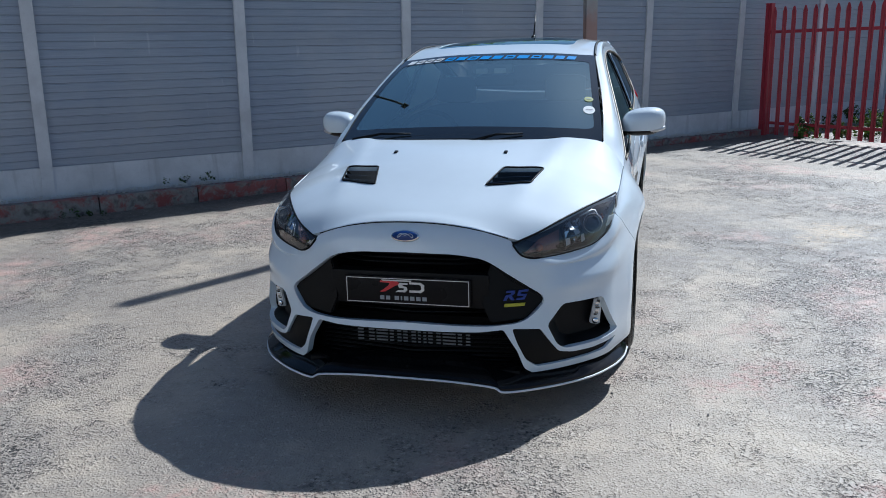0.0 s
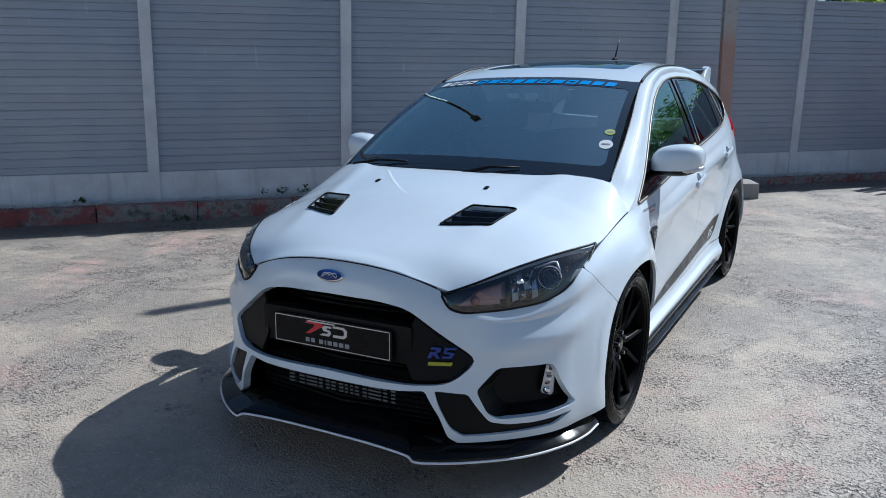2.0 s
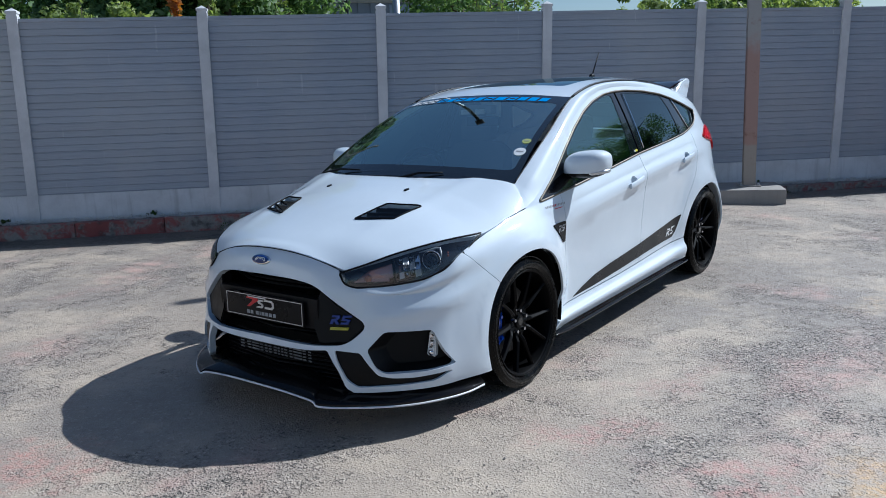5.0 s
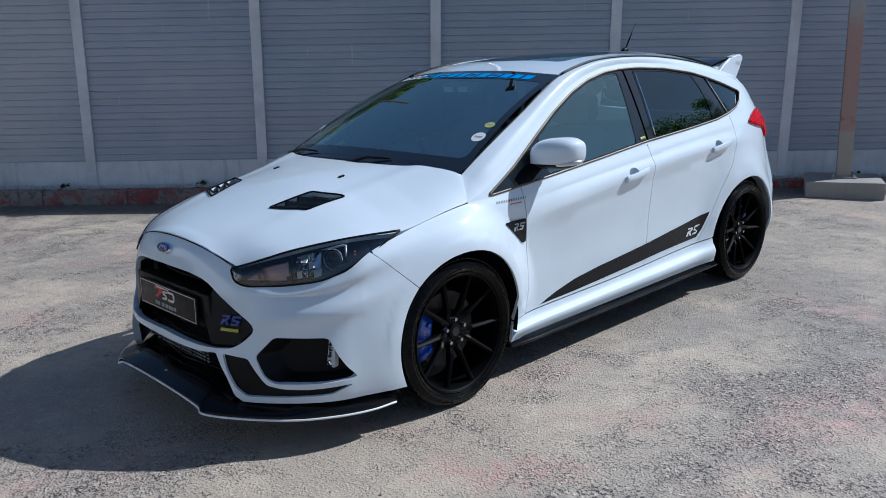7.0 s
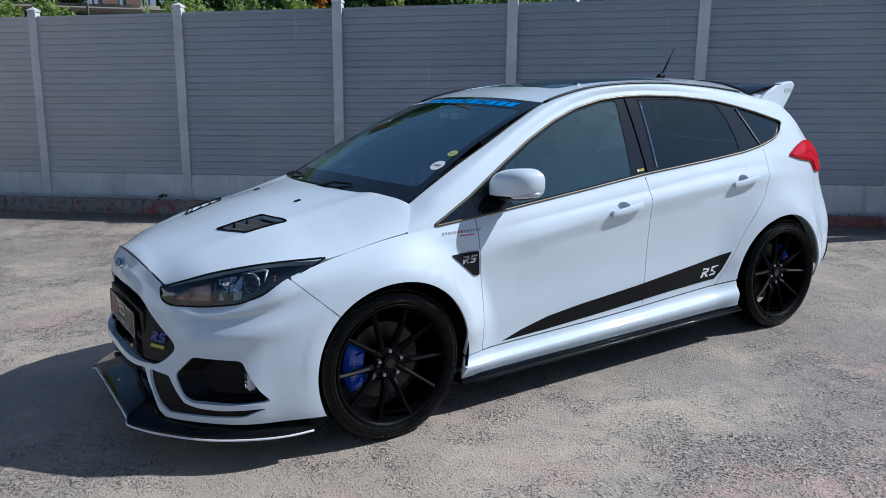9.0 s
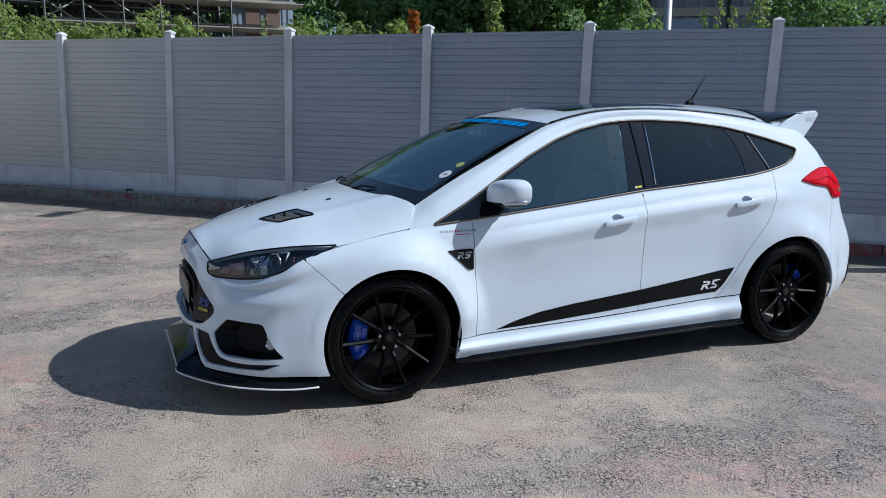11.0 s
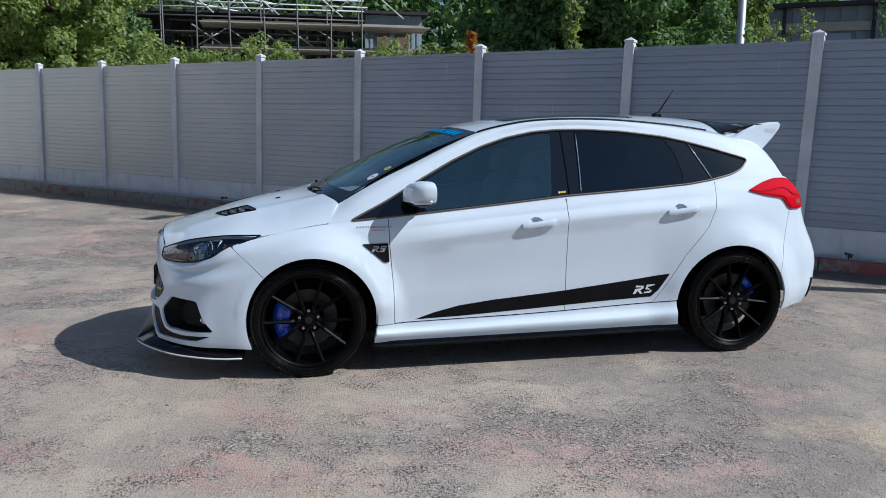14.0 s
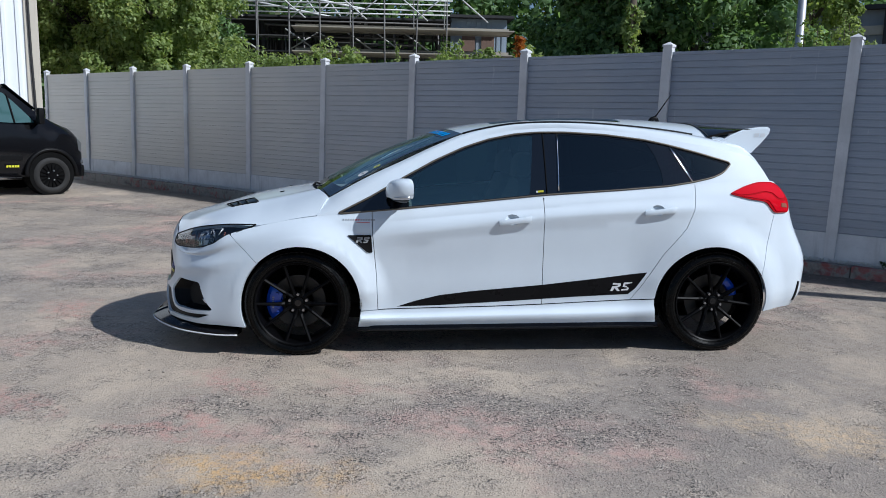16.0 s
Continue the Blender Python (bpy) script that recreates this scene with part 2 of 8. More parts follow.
M_SCAFFOLD = plain("dull_scaffold_tube", (0.13, 0.125, 0.12), 0.6, 0.2, grain=0.4, scale=9.0)
M_RED_STEEL = plain("red_painted_steel", (0.36, 0.022, 0.038), 0.42, grain=0.2, scale=8.0)
M_TIMBER = plain("weathered_scaffold_board", (0.40, 0.365, 0.30), 0.85, grain=0.35, scale=6.0)
M_CLAD = plain("white_metal_cladding", (0.84, 0.86, 0.88), 0.45, grain=0.05, scale=3.0)
M_TRIM_CREAM = plain("cream_metal_trim", (0.55, 0.50, 0.42), 0.5, grain=0.12, scale=5.0)
M_DARK = plain("dark_void_grey", (0.03, 0.03, 0.032), 0.8, grain=0.2, scale=5.0)
M_BLUE_SHEET = plain("blue_grey_steel_sheet", (0.30, 0.36, 0.43), 0.5, grain=0.18, scale=4.0)

# ---- building helpers ----
def mesh_of(name, bm, material, smooth=None):
    data = bpy.data.meshes.new(name)
    if smooth is not None:
        for f in bm.faces:
            f.smooth = True
        for e in bm.edges:
            e.smooth = not (len(e.link_faces) == 2 and e.calc_face_angle(0) > radians(smooth))
    bm.to_mesh(data)
    bm.free()
    for m in material if isinstance(material, (list, tuple)) else [material]:
        data.materials.append(m)
    return data


def part(name, bm, material, parent=None, label="", smooth=None, at=None):
    """One mesh object from a bmesh, under a thing or a part."""
    ob = new(name, mesh_of(name, bm, material, smooth))
    if at is not None:
        ob.matrix_basis = at
    if parent is not None:
        ob.parent = parent
    return tagged(ob, label)


def shared(name, data, parent, at, label=""):
    ob = new(name, data)
    ob.matrix_basis = at
    ob.parent = parent
    return tagged(ob, label)


def thing(name, label, category, at=None, group="", kind=""):
    ob = new(name)
    if at is not None:
        ob.matrix_basis = at
    return tagged(ob, label, category, group, kind)


def box(bm, x0, y0, z0, x1, y1, z1, bevel=0.0, at=None):
    made = bmesh.ops.create_cube(bm, size=1.0)["verts"]
    for v in made:
        v.co = Vector((x0 + (v.co.x + 0.5) * (x1 - x0), y0 + (v.co.y + 0.5) * (y1 - y0), z0 + (v.co.z + 0.5) * (z1 - z0)))
    if bevel:
        edges = {e for v in made for e in v.link_edges}
        made = bmesh.ops.bevel(bm, geom=list(edges), offset=bevel, segments=2, profile=0.7, affect="EDGES")["verts"]
    if at is not None:
        bmesh.ops.transform(bm, matrix=at, verts=made)
    return made


def tube(bm, points, radius, sides=8, cap=True):
    """A round bar along points; radius may be a list."""
    pts = [Vector(p) for p in points]
    rings = []
    side = None
    for i, p in enumerate(pts):
        way = (pts[min(i + 1, len(pts) - 1)] - pts[max(i - 1, 0)]).normalized()
        if side is None:
            side = way.orthogonal().normalized()
        side = (side - way * side.dot(way)).normalized()
        up = way.cross(side)
        r = radius[i] if isinstance(radius, (list, tuple)) else radius
        rings.append([bm.verts.new(p + (side * math.cos(a) + up * math.sin(a)) * r) for a in (2 * math.pi * j / sides for j in range(sides))])
    for a, b in zip(rings, rings[1:]):
        for j in range(sides):
            bm.faces.new((a[j], a[(j + 1) % sides], b[(j + 1) % sides], b[j]))
    if cap:
        bm.faces.new(rings[0][::-1])
        bm.faces.new(rings[-1])


def smoothstep(a, b, v):
    t = min(1.0, max(0.0, (v - a) / (b - a)))
    return t * t * (3 - 2 * t)


# ---- the lie of the land ----
FENCE_FIRST, FENCE_STEP = Vector((-9.85, -4.432)), Vector((1.32, 1.364))
ALONG = FENCE_STEP.normalized()
YARDWARD = Vector((ALONG.y, -ALONG.x))
FENCE_YAW = math.atan2(ALONG.y, ALONG.x)
FENCE_LEAN = 0.033  # the yard falls away along the fence, the posts stand upright


def fence_base(k):
    return 0.246 - 0.0285 * (k - 4)


def fence_place(k):
    """The plan of post k: the line bows a hand's width into the yard."""
    return FENCE_FIRST + FENCE_STEP * k + YARDWARD * 0.045 * max(0.0, 1 - ((k - 5.2) / 3.0) ** 2)


def ground_height(x, y):
    p = Vector((x, y))
    u, d = p.dot(ALONG), (p - FENCE_FIRST).dot(YARDWARD)
    z = 0.0148 * max(0.0, -(min(u, 0.0) + 1.5)) if u > -20 else 0.0148 * 18.5
    z -= 0.012 * max(0.0, min(u, 12.0) - 3.0)
    z += 0.03 * (1 - smoothstep(0.2, 1.4, d)) if d > -2 else 0.03
    return z + 0.004 * noise.noise((x * 0.6, y * 0.6, 0)) * smoothstep(1.0, 2.5, p.length)


def build_ground():
    steps = [0.0]
    gap = 0.25
    while steps[-1] < 900:
        if steps[-1] > 14:
            gap *= 1.35
        steps.append(steps[-1] + gap)
    line = [-s for s in steps[:0:-1]] + steps
    bm = bmesh.new()
    grid = [[bm.verts.new((x - 2.0, y, ground_height(x - 2.0, y))) for y in line] for x in line]
    for a, b in zip(grid, grid[1:]):
        for j in range(len(line) - 1):
            bm.faces.new((a[j], b[j], b[j + 1], a[j + 1]))
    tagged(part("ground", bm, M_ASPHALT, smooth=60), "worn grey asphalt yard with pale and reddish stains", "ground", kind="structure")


build_ground()

def build_loose_stones():
    """Small loose stones that lie in drifts on the yard."""
    rng = np.random.default_rng(17)
    pts = []
    while len(pts) < 9000:
        x, y = rng.uniform(-4.5, 6.0), rng.uniform(-5.2, 4.0)
        if noise.noise((x * 0.9, y * 0.9, 3.1)) + 0.5 * noise.noise((x * 3.1, y * 3.1, 0.0)) + rng.uniform(-0.35, 0.35) > 0.12:
            pts.append((x, y, ground_height(x, y)))
    base = np.array(((1, 0, 0), (-1, 0.1, 0), (0, 0.9, 0.1), (0.1, -0.8, 0), (0, 0, 0.7), (0, 0.1, -0.5)))
    turn = rng.uniform(0, 6.283, len(pts))
    size = rng.uniform(0.002, 0.0055, len(pts)) * (1 + 0.8 * (rng.uniform(0, 1, len(pts)) > 0.97))
    c, s = np.cos(turn), np.sin(turn)
    shape = base[None] * rng.uniform(0.6, 1.3, (len(pts), 1, 3)) * size[:, None, None]
    x = shape[:, :, 0] * c[:, None] - shape[:, :, 1] * s[:, None]
    y = shape[:, :, 0] * s[:, None] + shape[:, :, 1] * c[:, None]
    verts = np.stack([x, y, shape[:, :, 2] + size[:, None] * 0.3], -1) + np.array(pts)[:, None]
    face = np.array(((0, 2, 4), (2, 1, 4), (1, 3, 4), (3, 0, 4), (2, 0, 5), (1, 2, 5), (3, 1, 5), (0, 3, 5)))
    faces = (np.arange(len(pts)) * 6)[:, None, None] + face[None]
    data = bpy.data.meshes.new("loose_stones")
    data.from_pydata(verts.reshape(-1, 3).tolist(), [], faces.reshape(-1, 3).tolist())
    data.materials.append(M_GRIT)
    tagged(new("loose_stones", data), "small loose stones on the worn asphalt", "gravel", kind="stuff")


build_loose_stones()

# ---- the long grey fence ----
POSTS = list(range(-3, 14))


def post_mesh():
    bm = bmesh.new()
    box(bm, -0.05, -0.045, -0.35, 0.05, 0.045, 2.13, 0.006)
    # slots for the boards, and the pointed head
    tip = [bm.verts.new(c) for c in ((-0.058, -0.053, 2.128), (0.058, -0.053, 2.128), (0.058, 0.053, 2.128), (-0.058, 0.053, 2.128), (-0.058, -0.053, 2.15), (0.058, -0.053, 2.15), (0.058, 0.053, 2.15), (-0.058, 0.053, 2.15), (0, 0, 2.185))]
    bm.faces.new((tip[3], tip[2], tip[1], tip[0]))
    for i in range(4):
        bm.faces.new((tip[i], tip[(i + 1) % 4], tip[4 + (i + 1) % 4], tip[4 + i]))
        bm.faces.new((tip[4 + i], tip[4 + (i + 1) % 4], tip[8]))
    for s in (-1, 1):
        box(bm, s * 0.05 - 0.004 if s < 0 else 0.049, -0.044, -0.3, -0.049 if s < 0 else 0.054, -0.024, 2.1)
        box(bm, s * 0.05 - 0.004 if s < 0 else 0.049, 0.024, -0.3, -0.049 if s < 0 else 0.054, 0.044, 2.1)
    return mesh_of("post", bm, M_POST)


def board_mesh(length, height):
    bm = bmesh.new()
    h, w = height, length / 2
    # a grooved board: two proud lands with a small groove between and a deep joint below
    outline = [(-0.011, 0.0), (-0.011, h), (0.011, h), (0.0125, h - 0.003), (0.0125, h * 0.545), (0.004, h * 0.535), (0.004, h * 0.505), (0.0125, h * 0.495), (0.0125, 0.013), (0.003, 0.008), (0.003, 0.0)]
    a = [bm.verts.new((-w, -x, z)) for x, z in outline]
    b = [bm.verts.new((w, -x, z)) for x, z in outline]
    for i in range(len(outline)):
        j = (i + 1) % len(outline)
        bm.faces.new((a[i], a[j], b[j], b[i]))
    bm.faces.new(a[::-1])
    bm.faces.new(b)
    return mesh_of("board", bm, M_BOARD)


def build_fence():
    pitch = FENCE_STEP.length
    slope = math.atan2(-0.0285, pitch)
    post_data = post_mesh()
    rows, bottom = 12, 0.235
    high = (2.07 - bottom - 0.03) / rows
    board_data = board_mesh(pitch - 0.03, high)
    bm = bmesh.new()
    box(bm, -pitch / 2 + 0.015, -0.02, -0.12, pitch / 2 - 0.015, 0.02, 0.238, 0.004)
    gravel_data = mesh_of("gravel_board", bm, M_GRAVEL_BOARD)
    bm = bmesh.new()
    box(bm, -pitch / 2 + 0.015, -0.022, 0.0, pitch / 2 - 0.015, 0.022, 0.034, 0.004)
    rail_data = mesh_of("top_rail", bm, M_BOARD)
    rng = random.Random(3)
    fence = thing("fence", "long grey composite fence between pale concrete posts", "fence")
    for k in POSTS:
        x, y = fence_place(k)
        ob = new("fence_post", post_data)
        ob.matrix_basis = pose(x, y, fence_base(k), 0, 0, math.degrees(FENCE_YAW)) @ pose(0, 0, 0, rng.uniform(-0.3, 0.3), math.degrees(FENCE_LEAN) + rng.uniform(-0.3, 0.3), 0)
        ob.parent = fence
        tagged(ob, "pale concrete slotted post with a pointed top")
        if k == POSTS[-1]:
            break
        mid = fence_place(k + 0.5)
        at = Matrix.Translation((mid.x, mid.y, fence_base(k + 0.5))) @ Matrix.Rotation(FENCE_YAW, 4, "Z") @ Matrix.Rotation(-slope, 4, "Y")
        panel = new("fence_panel", rail_data)
        panel.matrix_basis = at @ pose(FENCE_LEAN * (bottom + rows * high), 0, bottom + rows * high)
        panel.parent = fence
        tagged(panel, "dark grey panel of grooved horizontal boards")
        for i in range(rows):
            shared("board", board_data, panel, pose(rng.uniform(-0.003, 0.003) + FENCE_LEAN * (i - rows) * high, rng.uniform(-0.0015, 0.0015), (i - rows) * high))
        ob = new("gravel_board", gravel_data)
        ob.matrix_basis = at
        ob.parent = fence
        tagged(ob, "grey concrete gravel board")


build_fence()


def along_fence(s, off, z):
    """A place s metres along the fence from its first post, off metres into the yard, z above the foot of the posts there."""
    p = FENCE_FIRST + ALONG * s + YARDWARD * off
    return Vector((p.x, p.y, fence_base(s / FENCE_STEP.length) + z))


def build_kerb():
    rng = random.Random(5)
    bm = bmesh.new()
    length = 0.915
    box(bm, -length / 2 + 0.004, -0.065, -0.35, length / 2 - 0.004, 0.065, 0.0, 0.014)
    data = mesh_of("kerb_stone", bm, M_KERB, 40)
    s = -6.2
    kerb = thing("kerb", "raised concrete kerb in flaking red paint", "kerb", kind="structure")
    while s < 17.6:
        p = along_fence(s, 0.235, -0.045 + rng.uniform(-0.004, 0.004))
        shared("kerb_stone", data, kerb, Matrix.Translation(p) @ Matrix.Rotation(FENCE_YAW + rng.uniform(-0.004, 0.004), 4, "Z") @ Matrix.Rotation(0.015, 4, "Y"))
        s += length
    # chips between kerb and fence
    verts, faces = [], []
    for _ in range(9000):
        q = rng.random()
        c = along_fence(rng.uniform(-6, 17.5), 0.03 + 0.15 * q ** 0.8 + rng.gauss(0, 0.008), -0.055 + rng.uniform(0, 0.035))
        r = rng.uniform(0.006, 0.016)
        n0 = len(verts)
        turn = Euler((rng.uniform(0, 6), rng.uniform(0, 6), rng.uniform(0, 6))).to_matrix()
        for v in ((1, 0, 0), (-1, 0.1, 0), (0, 0.8, 0.1), (0.1, -0.8, 0), (0, 0, 0.7), (0, 0.1, -0.7)):
            verts.append(c + turn @ (Vector(v) * r))
        for f in ((0, 2, 4), (2, 1, 4), (1, 3, 4), (3, 0, 4), (2, 0, 5), (1, 2, 5), (3, 1, 5), (0, 3, 5)):
            faces.append(tuple(n0 + i for i in f))
    data = bpy.data.meshes.new("stone_chips")
    data.from_pydata(verts, [], faces)
    data.materials.append(M_CHIPS)
    tagged(new("stone_chips", data), "pale stone chips between kerb and fence", "gravel", kind="stuff")
    bm = bmesh.new()
    a = [bm.verts.new(along_fence(s0, o, -0.06)) for s0, o in ((-6.5, -0.2), (18.0, -0.2), (18.0, 0.2), (-6.5, 0.2))]
    b = [bm.verts.new(v.co - Vector((0, 0, 0.25))) for v in a]
    bm.faces.new(a[::-1])
    for i in range(4):
        bm.faces.new((a[i], a[(i + 1) % 4], b[(i + 1) % 4], b[i]))
    tagged(part("verge", bm, M_EARTH), "strip of earth under the chips", "verge", kind="structure")


build_kerb()


# ---- foliage ----
def leaf_mesh(name, rng, clumps, per_clump, size, material, spread=0.35):
    """Leaves as small folded blades, gathered in clumps: clumps are (centre, radius)."""
    nr = np.random.default_rng(rng.randrange(1 << 30))
    centres = np.array([c for c, r in clumps]).repeat(per_clump, 0)
    radii = np.array([r for c, r in clumps]).repeat(per_clump)
    count = len(centres)
    way = nr.normal(size=(count, 3))
    way /= np.linalg.norm(way, axis=1)[:, None]
    place = centres + way * (radii * nr.uniform(0.25, 1.0, count) ** 0.5)[:, None]
    normal = way + nr.normal(size=(count, 3)) * 0.55 + np.array((0, 0, 0.35))
    normal /= np.linalg.norm(normal, axis=1)[:, None]
    side = np.cross(normal, nr.normal(size=(count, 3)))
    side /= np.linalg.norm(side, axis=1)[:, None]
    long = np.cross(normal, side)
    s = (size * nr.uniform(0.6, 1.3, count))[:, None]
    fold = normal * s * 0.18
    tri = np.stack([place - long * s, place + side * s * 0.55 - fold, place + long * s, place - side * s * 0.55 - fold], 1)
    data = bpy.data.meshes.new(name)
    data.vertices.add(count * 4)
    data.vertices.foreach_set("co", tri.reshape(-1))
    index = (np.arange(count) * 4)[:, None] + np.array((0, 1, 2, 0, 2, 3))
    data.loops.add(count * 6)
    data.loops.foreach_set("vertex_index", index.reshape(-1).astype(np.int32))
    data.polygons.add(count * 2)
    data.polygons.foreach_set("loop_start", (np.arange(count * 2) * 3).astype(np.int32))
    data.materials.append(material)
    data.update(calc_edges=True)
    return data


def build_tree(x, y, height, width, label, seed, leaves=14000, size=0.075, material=None, low=0.12):
    rng = random.Random(seed)
    z0 = ground_height(x, y)
    tree = thing("tree", label, "tree", pose(x, y, z0), "trees behind the fence")
    bm = bmesh.new()
    lean = Vector((rng.uniform(-0.3, 0.3), rng.uniform(-0.3, 0.3), 0))
    trunk = [Vector((0, 0, -0.3)), lean * 0.3 + Vector((0, 0, height * 0.2)), lean * 0.7 + Vector((0, 0, height * 0.45)), lean + Vector((0, 0, height * 0.8))]
    tube(bm, trunk, [0.03 * height, 0.024 * height, 0.016 * height, 0.005 * height], 9)
    clumps = []
    for i in range(rng.randint(9, 12)):
        h = rng.uniform(0.15, 0.75)
        a = i * 2.4 + rng.uniform(-0.5, 0.5)
        start = lean * h + Vector((0, 0, height * h))
        reach = width * 0.5 * (1.15 - 0.7 * abs(h - 0.35)) * rng.uniform(0.7, 1.05)
        end = start + Vector((math.cos(a) * reach, math.sin(a) * reach, height * rng.uniform(0.08, 0.22)))
        bend = (start + end) / 2 + Vector((0, 0, height * 0.03))
        tube(bm, [start, bend, end], [0.011 * height, 0.007 * height, 0.002 * height], 6)
        for j in range(6):
            t = 0.45 + 0.6 * j / 5
            c = start.lerp(end, t) + Vector([rng.gauss(0, 0.09 * width) for _ in range(3)])
            clumps.append((c, width * rng.uniform(0.06, 0.13)))
    for i in range(70):
        a, h = rng.uniform(0, 6.283), rng.uniform(low, 1.0)
        r = width * 0.5 * math.sqrt(max(0.02, 1 - ((h - 0.42) / 0.62) ** 2)) * rng.uniform(0.72, 1.06)
        clumps.append((Vector((math.cos(a) * r, math.sin(a) * r, height * h)) + lean * h, width * rng.uniform(0.05, 0.12)))
    for i in range(34):
        a, h = rng.uniform(0, 6.283), rng.uniform(low, 0.92)
        r = width * 0.5 * math.sqrt(max(0.02, 1 - ((h - 0.42) / 0.62) ** 2)) * rng.uniform(0.2, 0.7)
        clumps.append((Vector((math.cos(a) * r, math.sin(a) * r, height * h)) + lean * h, width * rng.uniform(0.09, 0.15)))
    part("trunk", bm, M_BARK, tree, "brown bark", smooth=50)
    data = leaf_mesh("crown", rng, clumps, max(30, leaves // len(clumps)), size, material or M_LEAF)
    shared("crown", data, tree, pose(0, 0, 0), "dense green leaves")
    return tree


def behind(s, off):
    p = FENCE_FIRST + ALONG * s - YARDWARD * off
    return p.x, p.y


def build_background():
    rng = random.Random(11)
    # left group, middle group behind the lamp post, and those beyond the palisade
    for x, y, h, w, n in ((-18.2, -9.3, 7.2, 4.0, 46000), (-17.6, -7.2, 6.6, 4.2, 46000), (-16.7, -6.4, 6.2, 3.7, 50000), (-19.5, -6.8, 7.0, 4.0, 26000), (-21.0, -8.0, 7.5, 4.6, 16000),
                          (-9.9, 3.7, 4.9, 2.9, 42000), (-9.2, 5.0, 5.2, 3.5, 46000), (-14.7, 10.4, 6.4, 2.7, 34000), (-11.6, 6.6, 5.4, 2.6, 30000),
                          (-10.5, 14.5, 4.6, 4.5, 20000), (-3.0, 16.5, 4.2, 4.0, 20000), (2.0, 17.5, 4.0, 4.2, 16000), (6.5, 20.0, 4.8, 4.5, 14000), (9.7, 18.9, 7.7, 5.4, 30000), (12.5, 16.0, 4.4, 4.0, 12000)):
        build_tree(x, y, h, w, "leafy green tree beyond the grey fence", int(1000 + x * 31 + y * 7), n, 0.066, M_LEAF_PALE if -18.5 < x < -16 or -15 < x < -14 else None)
    for i, (s, off, h, w) in enumerate(((-0.8, 1.7, 2.75, 1.9), (1.2, 1.8, 2.62, 1.7), (2.9, 1.6, 2.68, 1.6), (4.6, 1.8, 2.62, 1.7), (6.1, 1.7, 2.66, 1.5), (16.2, 1.6, 2.5, 1.8), (18.2, 1.8, 2.6, 2.0), (13.2, 1.2, 2.62, 1.0), (14.4, 1.5, 2.45, 1.4))):
        x, y = behind(s, off)
        build_tree(x, y, h + rng.uniform(-0.05, 0.08), w, "pale green shrub reaching over the grey fence", 40 + i, 9000, 0.04, M_LEAF_PALE)
    # the wood far behind the scaffold
    clumps = []
    for i in range(680):
        y = rng.uniform(-24, 30)
        clumps.append((Vector((-37 + rng.uniform(-3, 3), y, rng.uniform(0.5, 10.5 + 1.5 * math.sin(y * 0.4)))), rng.uniform(0.9, 1.8)))
    data = leaf_mesh("far_wood", rng, clumps, 130, 0.22, M_LEAF)
    tagged(new("far_wood", data), "far green wood behind the scaffold", "wood", kind="stuff")
    # an orange-leaved sprig over the fence
    x, y = behind(7.35, 0.28)
    sprig = thing("sprig", "orange-leaved sprig above the fence", "plant", pose(x, y, 0))
    bm = bmesh.new()
    tube(bm, [(0, 0, 0.2), (0.02, 0.03, 1.5), (-0.02, 0.0, 2.55)], [0.012, 0.008, 0.003], 6)
    part("stem", bm, M_BARK, sprig, smooth=60)
    shared("leaves", leaf_mesh("leaves", rng, [(Vector((-0.02, 0, 2.42 + 0.06 * k)), 0.075) for k in range(4)], 16, 0.05, M_AUTUMN), sprig, pose(0, 0, 0), "orange leaves")


build_background()


def build_shoots():
    rng = random.Random(31)
    for s, top in ((10.75, 2.46), (10.90, 2.58), (11.02, 2.50), (11.14, 2.44), (11.25, 2.60), (11.33, 2.55), (6.35, 2.62), (5.2, 2.6)):
        x, y = behind(s, 0.25)
        shoot = thing("sapling", "thin yellow-green sapling just behind the fence", "plant", pose(x, y, 0), "saplings behind the fence")
        bend = rng.uniform(-0.05, 0.05)
        bm = bmesh.new()
        tube(bm, [(0, 0, 0.1), (bend * 0.5, 0.02, 1.4), (bend, 0.0, top)], [0.010, 0.007, 0.003], 6)
        part("stem", bm, M_BARK, shoot, smooth=60)
        clumps = [(Vector((bend * z / top + rng.gauss(0, 0.02), rng.gauss(0, 0.02), z)), 0.045) for z in np.arange(top - 0.55, top + 0.01, 0.055)]
        shared("leaves", leaf_mesh("leaves", rng, clumps, 9, 0.026, M_LEAF_PALE), shoot, pose(0, 0, 0), "small pale leaves")


build_shoots()


def pole_thing(name, x, y, top, r0, r1, material, label, category):
    z0 = ground_height(x, y)
    bm = bmesh.new()
    tube(bm, [(x, y, z0 - 0.1), (x, y, z0 + 0.9), (x, y, z0 + 0.92), (x, y, top)], [r0 * 1.35, r0 * 1.35, r0, r1], 16)
    return tagged(part(name, bm, material, smooth=50), label, category)


